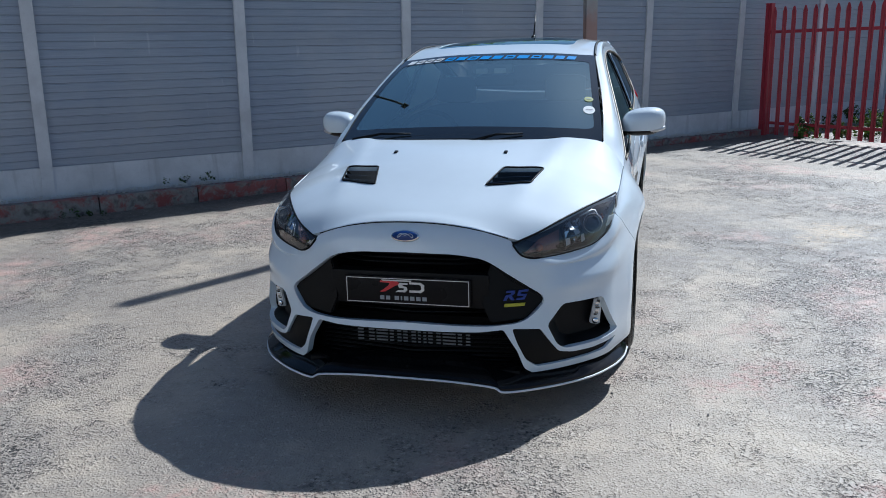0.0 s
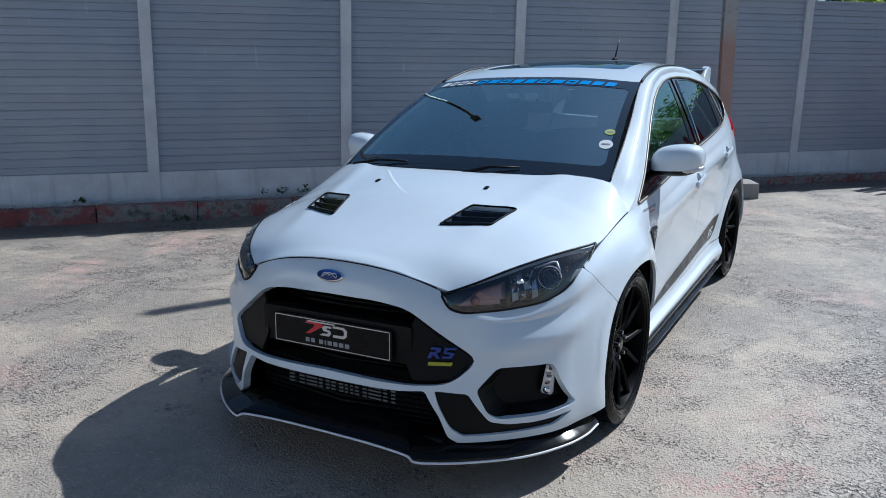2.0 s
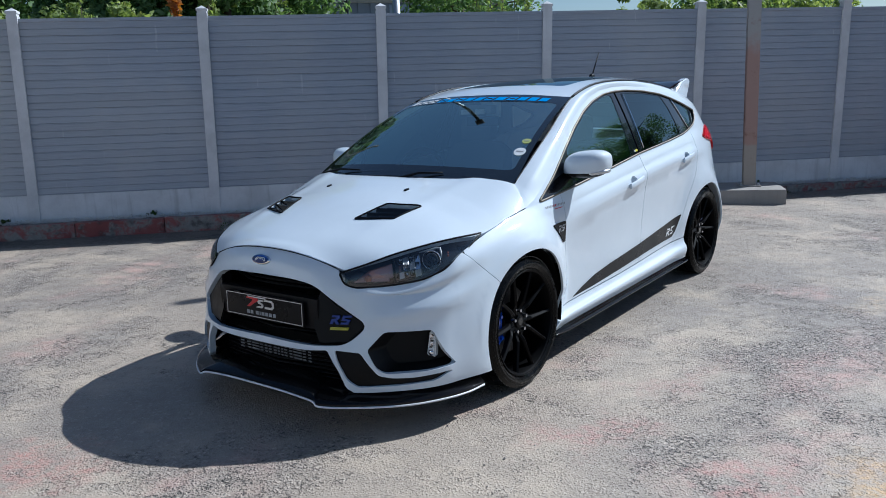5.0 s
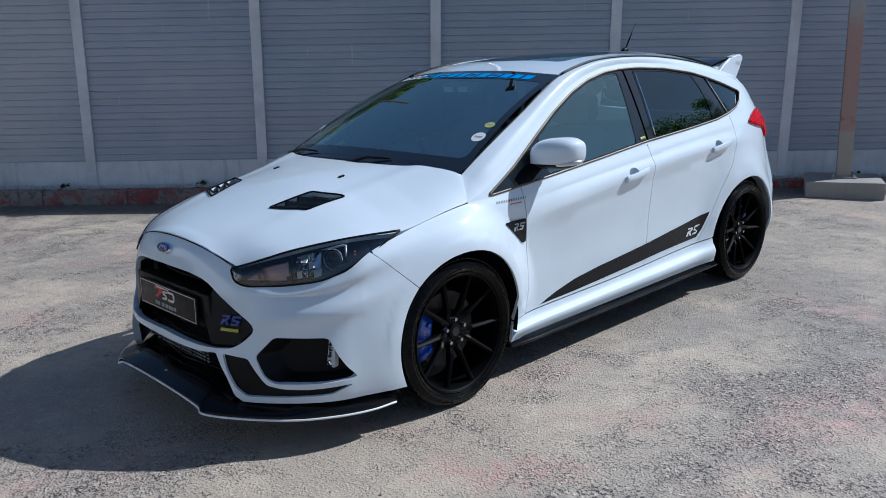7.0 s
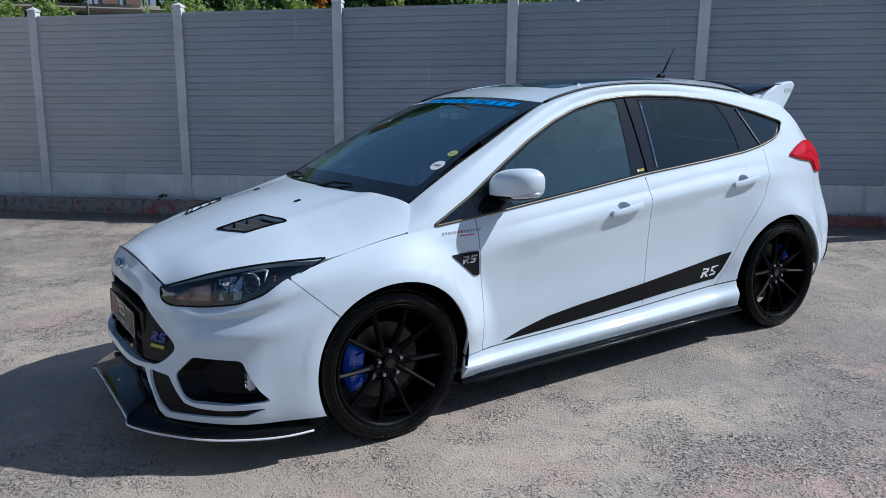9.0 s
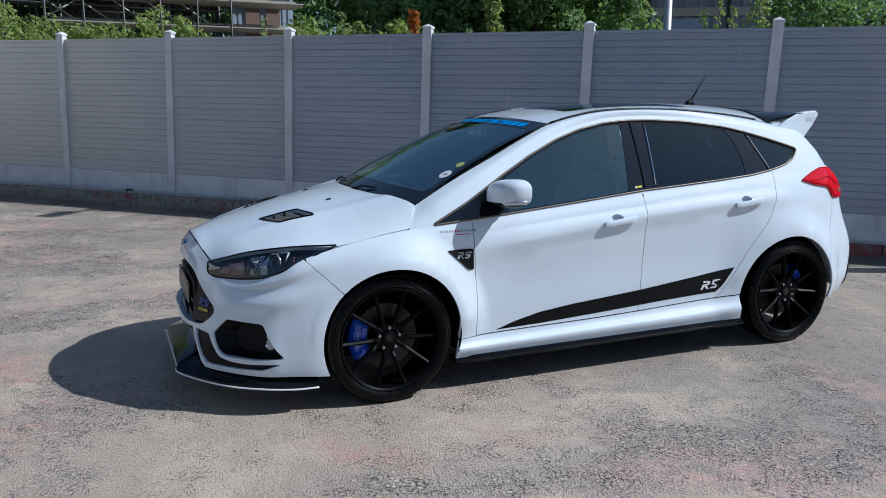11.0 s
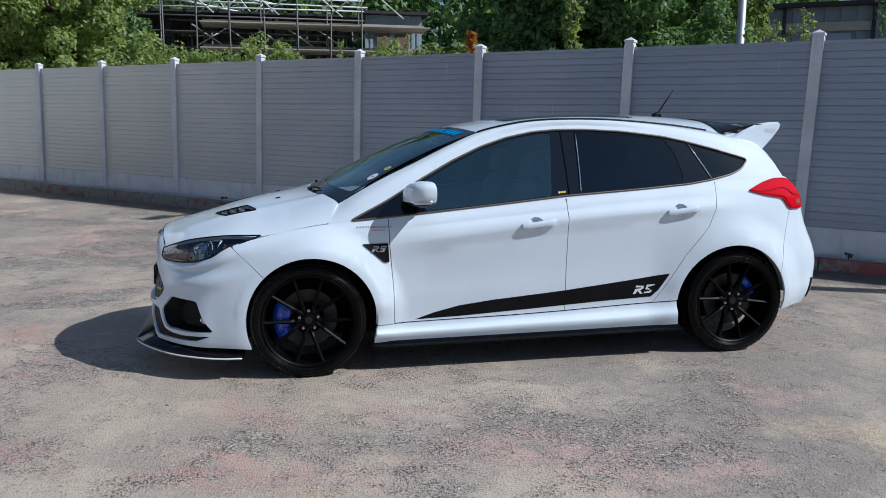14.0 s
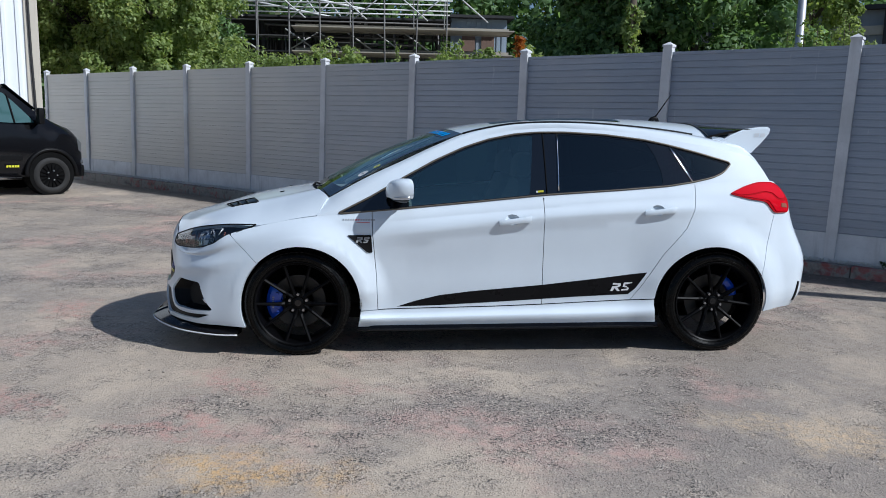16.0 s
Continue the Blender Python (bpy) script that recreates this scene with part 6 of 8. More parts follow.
def headlamps():
    low, high = lamp_line()

    def middle(s):
        a, b = low(s), high(s)
        m = (a + b) / 2
        k = np.sin(np.pi * np.clip(s, 0, 1)) ** 0.7
        m[:, 0] += 0.014 * k
        m[:, 1] -= 0.016 * k
        m[:, 2] += 0.006 * k
        return m

    lift = loft([low, middle, high])
    size = np.array((0.75, 0.12))
    ring = dense(closed([(0.0, 0.0), (1, 0), (1, 1), (0.0, 1)]), 0.03)[:-1]
    deep = lambda st: lift(st) + np.array((-0.035, 0.062, -0.004))
    for flip in (False, True):
        sx = -1 if flip else 1
        lamp = skin("headlamp", sheet(deep, size, ring, [], 0.02, rim=0), M_LAMP_BACK, car, "swept-back headlamp with dark inner housing", flip=flip)
        lens = skin("lens", sheet(lift, size, ring, [], 0.015, rim=0), M_SMOKE, lamp, "clear lamp lens", flip=flip)
        lens.visible_shadow = False
        # black edge seal all round
        pts = [Vector((sx * x, y, z)) for x, y, z in lift(np.array(ring))]
        bm = bmesh.new()
        tube(bm, pts + pts[:2], 0.0042, 6, False)
        part("seal", bm, M_TRIM, lamp, "black seal", smooth=80)
        # walls between lens edge and housing
        bm = bmesh.new()
        a = [bm.verts.new((sx * x, y, z)) for x, y, z in lift(np.array(ring))]
        b = [bm.verts.new((sx * x, y, z)) for x, y, z in deep(np.array(ring))]
        for i in range(len(a)):
            bm.faces.new((a[i], a[(i + 1) % len(a)], b[(i + 1) % len(a)], b[i]))
        part("bezel", bm, M_TRIM, lamp)
        def inner(s0, t0, k):
            st = np.array([(s0, t0)])
            x, y, z = lift(st)[0] * (1 - k) + deep(st)[0] * k
            return Vector((sx * x, y, z))

        def facet(name, quad, depth, material, lab="", thick=0.004):
            bm = bmesh.new()
            a = [bm.verts.new(inner(s0, t0, k)) for (s0, t0), k in zip(quad, depth)]
            b = [bm.verts.new(inner(s0, t0, k) + Vector((0, thick, 0))) for (s0, t0), k in zip(quad, depth)]
            n = len(a)
            bm.faces.new(a)
            bm.faces.new(b[::-1])
            for i in range(n):
                bm.faces.new((a[i], b[i], b[(i + 1) % n], a[(i + 1) % n]))
            bmesh.ops.recalc_face_normals(bm, faces=bm.faces[:])
            return part(name, bm, material, lamp, lab)

        # turn lamp with its pale reflector
        facet("turn_reflector", [(0.13, 0.10), (0.37, 0.06), (0.385, 0.66), (0.22, 0.62)], (0.6, 0.75, 0.75, 0.6), M_TURN, "pale rosy turn lamp reflector")
        facet("divider", [(0.385, 0.02), (0.402, 0.02), (0.398, 0.78), (0.381, 0.78)], (0.35,) * 4, M_TRIM, "black divider")
        c = inner(0.22, 0.30, 0.55)
        at = Matrix.Translation(c) @ Vector((sx * 0.42, -0.86, 0.10)).to_track_quat("Z", "Y").to_matrix().to_4x4()
        bm = bmesh.new()
        bmesh.ops.create_uvsphere(bm, u_segments=20, v_segments=10, radius=0.016, matrix=at @ Matrix.Diagonal((1, 1, 0.5, 1)))
        part("turn_lamp", bm, M_AMBER, lamp, "amber turn lamp", smooth=80)
        # cut chrome faces of the main reflector
        rng = random.Random(5)
        for i in range(4):
            for j in range(3):
                s0, t0 = 0.415 + 0.034 * i, 0.08 + 0.23 * j
                d = [0.62 + rng.uniform(-0.16, 0.16) for _ in range(4)]
                facet("reflector_facet", [(s0, t0), (s0 + 0.031, t0 + rng.uniform(-0.04, 0.04)), (s0 + 0.031, t0 + 0.21), (s0, t0 + 0.21)], d, M_CHROME if (i + j) % 3 else M_REFLECTOR)
        # projector in its black box, with a bright bent strip over it
        facet("projector_box", [(0.56, 0.14), (0.69, 0.22), (0.68, 0.74), (0.56, 0.80)], (0.55,) * 4, M_RIM, "black projector box")
        c = inner(0.625, 0.46, 0.40)
        at = Matrix.Translation(c) @ Vector((sx * 0.42, -0.86, 0.10)).to_track_quat("Z", "Y").to_matrix().to_4x4()
        bm = bmesh.new()
        bmesh.ops.create_uvsphere(bm, u_segments=24, v_segments=12, radius=0.031, matrix=at @ Matrix.Diagonal((1, 1, 0.6, 1)))
        part("projector", bm, M_GLASSY, lamp, "round projector lens", smooth=80)
        bm = bmesh.new()
        ring_pts = [at @ Vector((0.040 * math.cos(a), 0.040 * math.sin(a), 0.004)) for a in np.linspace(0, 2 * math.pi, 33)]
        tube(bm, ring_pts + ring_pts[1:2], 0.0026, 6, False)
        part("projector_ring", bm, M_CHROME, lamp, "bright ring round the projector", smooth=80)
        bm = bmesh.new()
        tube(bm, [inner(s0, t0, 0.38) for s0, t0 in ((0.555, 0.80), (0.60, 0.80), (0.665, 0.79), (0.688, 0.74), (0.692, 0.55), (0.690, 0.40))], [0.002, 0.0035, 0.0055, 0.006, 0.004, 0.002], 6)
        part("light_guide", bm, M_REFLECTOR, lamp, "bright bent light strip", smooth=70)
        for s0, t0 in ((0.735, 0.34), (0.735, 0.45)):
            bm = bmesh.new()
            bmesh.ops.create_uvsphere(bm, u_segments=10, v_segments=6, radius=0.005, matrix=Matrix.Translation(inner(s0, t0, 0.5)))
            part("side_marker", bm, M_AMBER, lamp, "", smooth=80)


headlamps()


def slab(bm, ring, depth, at, bevel=0.0):
    """A flat plate: ring of (x, z), thick along y, moved by at."""
    a = [bm.verts.new(at @ Vector((x, 0, z))) for x, z in ring]
    b = [bm.verts.new(at @ Vector((x, depth, z))) for x, z in ring]
    n = len(ring)
    bm.faces.new(a)
    bm.faces.new(b[::-1])
    for i in range(n):
        bm.faces.new((a[(i + 1) % n], a[i], b[i], b[(i + 1) % n]))
    bmesh.ops.recalc_face_normals(bm, faces=bm.faces[:])


def nose():
    # void behind the openings
    bm = bmesh.new()
    box(bm, -0.60, -1.98, 0.20, 0.60, -1.80, 0.66)
    part("radiator", bm, M_VOID, car, "black radiator behind the grille")
    # the grille bar: a dark crossmember that carries the plate, flaring to both ends
    bm = bmesh.new()
    box(bm, -0.33, -2.195, 0.445, 0.33, -2.13, 0.585, 0.012)
    grille = part("grille", bm, M_TRIM, car, "black hexagonal grille with a broad plate bar", smooth=40)
    for s in (1, -1):
        bm = bmesh.new()
        # corner blade: forward, slightly inset in the opening
        ring = [(0.335, 0.625), (0.415, 0.560), (0.540, 0.478), (0.468, 0.404), (0.335, 0.394), (0.300, 0.470), (0.310, 0.560)]
        outer = [bm.verts.new((s * x, body(front((x, z))[:1])[0][1] + 0.016, z)) for x, z in ring]
        inner = [bm.verts.new((s * x, v.co.y + 0.06, z)) for (x, z), v in zip(ring, outer)]
        n = len(ring)
        bm.faces.new(outer)
        bm.faces.new(inner[::-1])
        for i in range(n):
            bm.faces.new((outer[i], inner[i], inner[(i + 1) % n], outer[(i + 1) % n]))
        bmesh.ops.recalc_face_normals(bm, faces=bm.faces[:])
        bmesh.ops.bevel(bm, geom=[e for e in bm.edges if len(e.link_faces) == 2 and e.calc_face_angle() > 0.6], offset=0.006, segments=2, affect="EDGES")
        part("corner_blade", bm, M_TRIM, grille, "satin black grille corner", smooth=35)
    for k in range(4):
        z = 0.600 + 0.019 * k
        half = 0.38 - 0.035 * k
        bm = bmesh.new()
        tube(bm, [(-half, -2.03, z), (-half * 0.5, -2.115, z + 0.004), (0, -2.13, z + 0.006), (half * 0.5, -2.115, z + 0.004), (half, -2.03, z)], 0.0055, 6)
        part("slat", bm, M_TRIM, grille, "", smooth=60)
    for k in range(2):
        z = 0.405 + 0.02 * k
        bm = bmesh.new()
        tube(bm, [(-0.33, -2.10, z), (0, -2.15, z), (0.33, -2.10, z)], 0.0055, 6)
        part("slat", bm, M_TRIM, grille, "", smooth=60)
    # number plate
    tilt = pose(0, -2.216, 0.511, -2, 0, 0)
    bm = bmesh.new()
    box(bm, -0.262, 0.0, -0.057, 0.262, 0.010, 0.057, 0.004, tilt)
    plate = part("number_plate", bm, M_BLACK_FILM, car, "black show plate with a thin silver border", smooth=40)
    bm = bmesh.new()
    for x0, z0, x1, z1 in ((-0.255, 0.0485, 0.255, 0.0515), (-0.255, -0.0515, 0.255, -0.0485), (-0.255, -0.0515, -0.252, 0.0515), (0.252, -0.0515, 0.255, 0.0515)):
        box(bm, x0, -0.0015, z0, x1, 0.002, z1, 0, tilt)
    part("border", bm, M_SILVER, plate, "thin silver border")
    # emblem: plain swept shapes, and bars for the firm's name
    def shape(name, ring, material, lab=""):
        bm = bmesh.new()
        slab(bm, ring, 0.002, tilt @ Matrix.Translation((0, -0.0022, 0)))
        part(name, bm, material, plate, lab)
    shape("emblem", [(-0.108, 0.041), (-0.040, 0.041), (-0.028, 0.030), (-0.052, 0.018), (-0.090, -0.004), (-0.112, -0.006), (-0.075, 0.022), (-0.070, 0.032), (-0.112, 0.034)], M_RED_FILM, "red swept emblem")
    shape("emblem", [(-0.105, 0.045), (0.02, 0.045), (0.02, 0.040), (-0.098, 0.040)], M_SILVER, "silver emblem")
    shape("emblem", [(-0.030, 0.034), (0.005, 0.034), (0.005, 0.027), (-0.016, 0.027), (-0.016, 0.021), (0.000, 0.018), (0.004, 0.006), (-0.006, -0.004), (-0.048, -0.004), (-0.034, 0.004), (-0.012, 0.005), (-0.010, 0.012), (-0.030, 0.014), (-0.036, 0.024)], M_SILVER)
    shape("emblem", [(0.012, 0.038), (0.060, 0.038), (0.074, 0.028), (0.074, 0.006), (0.060, -0.004), (0.012, -0.004), (0.012, 0.005), (0.055, 0.006), (0.062, 0.012), (0.060, 0.026), (0.052, 0.030), (0.012, 0.030)], M_SILVER)
    x = -0.112
    for w in (0.017, 0.017, -0.012, 0.018, 0.006, 0.018, 0.018, 0.018, 0.018):
        if w < 0:
            x -= w
            continue
        shape("letter_bar", [(x, -0.037), (x + w, -0.037), (x + w, -0.021), (x, -0.021)], M_GREY_FILM)
        x += w + 0.0075
    # oval badge on the nose
    c = body(np.array([(0.0, 5.12)]))[0]
    at = Matrix.Translation((0, c[1] - 0.003, c[2] + 0.002)) @ Matrix.Rotation(radians(61), 4, "X")
    badge = None
    for name, rx, rz, h, m in (("nose_badge", 0.058, 0.023, 0.006, M_CHROME), ("badge_face", 0.053, 0.0195, 0.0075, M_BADGE_BLUE)):
        bm = bmesh.new()
        n = 36
        low = [bm.verts.new(at @ Vector((rx * math.cos(a), rz * math.sin(a), -0.004))) for a in (2 * math.pi * i / n for i in range(n))]
        up = [bm.verts.new(at @ Vector((rx * 0.97 * math.cos(a), rz * 0.97 * math.sin(a), h))) for a in (2 * math.pi * i / n for i in range(n))]
        bm.faces.new(up)
        for i in range(n):
            bm.faces.new((low[i], low[(i + 1) % n], up[(i + 1) % n], up[i]))
        badge = part(name, bm, m, badge or car, "blue oval badge with a chrome edge" if badge is None else "blue enamel face", smooth=40)
    bm = bmesh.new()
    pts = [at @ Vector((0.036 * math.sin(t * 2 * math.pi) * (1 - 0.25 * t), 0.008 * math.sin(t * 5 * math.pi), 0.0085)) for t in np.linspace(0, 1, 40)]
    tube(bm, pts, 0.0016, 5)
    part("script_line", bm, M_SILVER, badge, "silver script line")
    # blue and yellow marks on the grille's left corner
    def grille_mark(name, ring, material, lab):
        bm = bmesh.new()
        pts = [(x, body(front((x, z))[:1])[0][1] + 0.012, z) for x, z in ring]
        up = [bm.verts.new(v) for v in pts]
        dn = [bm.verts.new((x, y + 0.005, z)) for x, y, z in pts]
        bm.faces.new(up)
        for i in range(len(pts)):
            bm.faces.new((up[i], up[(i + 1) % len(pts)], dn[(i + 1) % len(pts)], dn[i]))
        bmesh.ops.recalc_face_normals(bm, faces=bm.faces[:])
        part(name, bm, material, grille, lab)
    grille_mark("mark", [(0.383, 0.480), (0.395, 0.480), (0.402, 0.494), (0.412, 0.480), (0.424, 0.480), (0.414, 0.497), (0.426, 0.506), (0.426, 0.518), (0.395, 0.518), (0.392, 0.510), (0.412, 0.510), (0.412, 0.504), (0.392, 0.502)], M_MARK_BLUE, "blue emblem shape")
    grille_mark("mark", [(0.430, 0.480), (0.462, 0.480), (0.470, 0.500), (0.446, 0.503), (0.448, 0.510), (0.474, 0.510), (0.476, 0.518), (0.440, 0.518), (0.434, 0.497), (0.456, 0.494), (0.454, 0.488), (0.432, 0.488)], M_MARK_BLUE, "blue emblem shape")
    grille_mark("mark", [(0.386, 0.455), (0.462, 0.455), (0.465, 0.467), (0.388, 0.467)], M_MARK_YELLOW, "yellow label strip")
    # lower intake: honeycomb bars, and a lighter row of blocks on the cooler behind
    bm = bmesh.new()
    box(bm, -0.45, -2.08, 0.15, 0.45, -2.04, 0.37)
    lower = part("lower_grille", bm, M_VOID, car, "black lower intake with silver stencilling behind")
    for k in range(9):
        z = 0.205 + 0.019 * k
        bm = bmesh.new()
        tube(bm, [(-0.41, -2.11, z), (0, -2.165, z), (0.41, -2.11, z)], 0.0042, 5)
        part("mesh_bar", bm, M_MESH, lower, "", smooth=60)
    x = -0.235
    for k, w in enumerate((0.062, 0.042, 0.042, 0.046, 0.030, 0.044, 0.046, 0.044)):
        w *= 1.17
        for z in (0.283, 0.297, 0.311, 0.325):
            for a, b in (((0, 1),) if k in (1, 6) else ((0, 0.34), (0.66, 1))):
                bm = bmesh.new()
                box(bm, x + w * a, -2.176, z - 0.003, x + w * b, -2.173, z + 0.003)
                part("letter_block", bm, M_STENCIL, lower, "silver stencilled block")
        x += w + 0.009
    # fog pockets and lamps
    for s in (1, -1):
        ring = dense(closed(rounded([(0.543, 0.374), (0.600, 0.456), (0.752, 0.449), (0.814, 0.266), (0.756, 0.259), (0.613, 0.260), (0.580, 0.286)], 0.016)), 0.03)[:-1]
        pv = front(*ring)
        edge = body(pv)
        mid = edge.mean(0)
        bm = bmesh.new()
        inner = [mid + (e - mid) * 0.70 + np.array((-0.025, 0.075, 0.0)) for e in edge]
        a = [bm.verts.new((s * x, y + 0.004, z)) for x, y, z in edge]
        b = [bm.verts.new((s * x, y, z)) for x, y, z in inner]
        n = len(a)
        for i in range(n):
            bm.faces.new((a[i], a[(i + 1) % n], b[(i + 1) % n], b[i]))
        bm.faces.new(b)
        bmesh.ops.recalc_face_normals(bm, faces=bm.faces[:])
        pocket = part("fog_pocket", bm, M_TRIM, car, "black hexagonal corner pocket with a clear lamp", smooth=35)
        at = Matrix.Translation((s * 0.722, -1.908, 0.362)) @ Matrix.Rotation(radians(s * 8), 4, "Z") @ Matrix.Rotation(radians(s * 9), 4, "Y")
        bm = bmesh.new()
        slab(bm, [(s * u, v) for u, v in ((-0.021, -0.056), (0.022, -0.053), (0.014, 0.056), (-0.018, 0.058))][::s], 0.03, at)
        bmesh.ops.bevel(bm, geom=bm.edges[:], offset=0.005, segments=2, affect="EDGES")
        part("day_lamp", bm, M_REFLECTOR, pocket, "upright clear lamp", smooth=40)
        rng = random.Random(9)
        for k in range(7):
            v0, u0 = -0.016 + 0.0098 * k, rng.uniform(-0.013, -0.004)
            tip = rng.uniform(0.004, 0.013)
            quad = [(u0, v0), (u0 + rng.uniform(0.010, 0.016), v0 + rng.uniform(-0.004, 0.004)), (tip, v0 + 0.009), (u0 + rng.uniform(-0.001, 0.003), v0 + rng.uniform(0.005, 0.010))]
            bm = bmesh.new()
            slab(bm, [(s * u, v) for u, v in quad][::s], 0.006, at @ Matrix.Translation((0, -0.003, 0)))
            part("lamp_facet", bm, (M_GLASSY, M_NUT, M_CHROME)[k % 3], pocket)
        bm = bmesh.new()
        bmesh.ops.create_uvsphere(bm, u_segments=16, v_segments=8, radius=0.0135, matrix=at @ Matrix.Translation((s * 0.001, -0.002, -0.037)) @ Matrix.Diagonal((1, 0.5, 1, 1)))
        part("bulb", bm, M_CHROME, pocket, "round clear bulb", smooth=80)
    # splitter: a black blade with a pale lower edge
    plan = [(0.0, -2.300), (0.20, -2.300), (0.36, -2.298), (0.408, -2.300), (0.55, -2.215), (0.70, -2.075), (0.79, -1.93), (0.832, -1.80), (0.842, -1.69)]
    level = [0.178, 0.176, 0.165, 0.150, 0.145, 0.138, 0.134, 0.130, 0.130]
    plan = [(-x, y) for x, y in plan[:0:-1]] + plan
    level = level[:0:-1] + level
    t = np.linspace(0, 1, len(plan))
    pts = curve(*[(a, x, y, z) for a, (x, y), z in zip(t, plan, level)])(np.linspace(0, 1, 90))
    bm = bmesh.new()
    rows = []
    for x, y, z in pts:
        way = Vector((x, (y + 1.55) * 0.8, 0)).normalized()
        back = Vector((x, y, z)) - way * (0.16 if abs(x) < 0.7 else 0.09)
        rows.append([bm.verts.new(v) for v in ((x, y, z), (x, y, z + 0.012), tuple(Vector((x, y, z + 0.020)) - way * 0.012), (back.x, back.y, z + 0.062), (back.x, back.y, z - 0.004))])
    for u, w in zip(rows, rows[1:]):
        for j in range(5):
            bm.faces.new((u[j], u[(j + 1) % 5], w[(j + 1) % 5], w[j]))
    bm.faces.new(rows[0][::-1])
    bm.faces.new(rows[-1])
    bmesh.ops.recalc_face_normals(bm, faces=bm.faces[:])
    splitter = part("splitter", bm, M_GLOSS, car, "gloss black front splitter with a white edge", smooth=35)
    bm = bmesh.new()
    tube(bm, [(x, y - 0.001, z - 0.001) for x, y, z in pts], 0.0048, 6)
    part("white_edge", bm, M_WHITE_FILM, splitter, "thin white edge", smooth=60)
    bm = bmesh.new()
    bmesh.ops.create_cone(bm, cap_ends=True, segments=12, radius1=0.009, radius2=0.007, depth=0.008, matrix=pose(0, -2.255, 0.205, 20, 0, 0))
    part("bolt", bm, M_CHROME, splitter)
    # black lower lip between bumper and splitter
    bm = bmesh.new()
    box(bm, -0.45, -2.20, 0.155, 0.45, -2.03, 0.198, 0.01)
    part("lower_lip", bm, M_TRIM, car, "black lower lip", smooth=40)


nose()


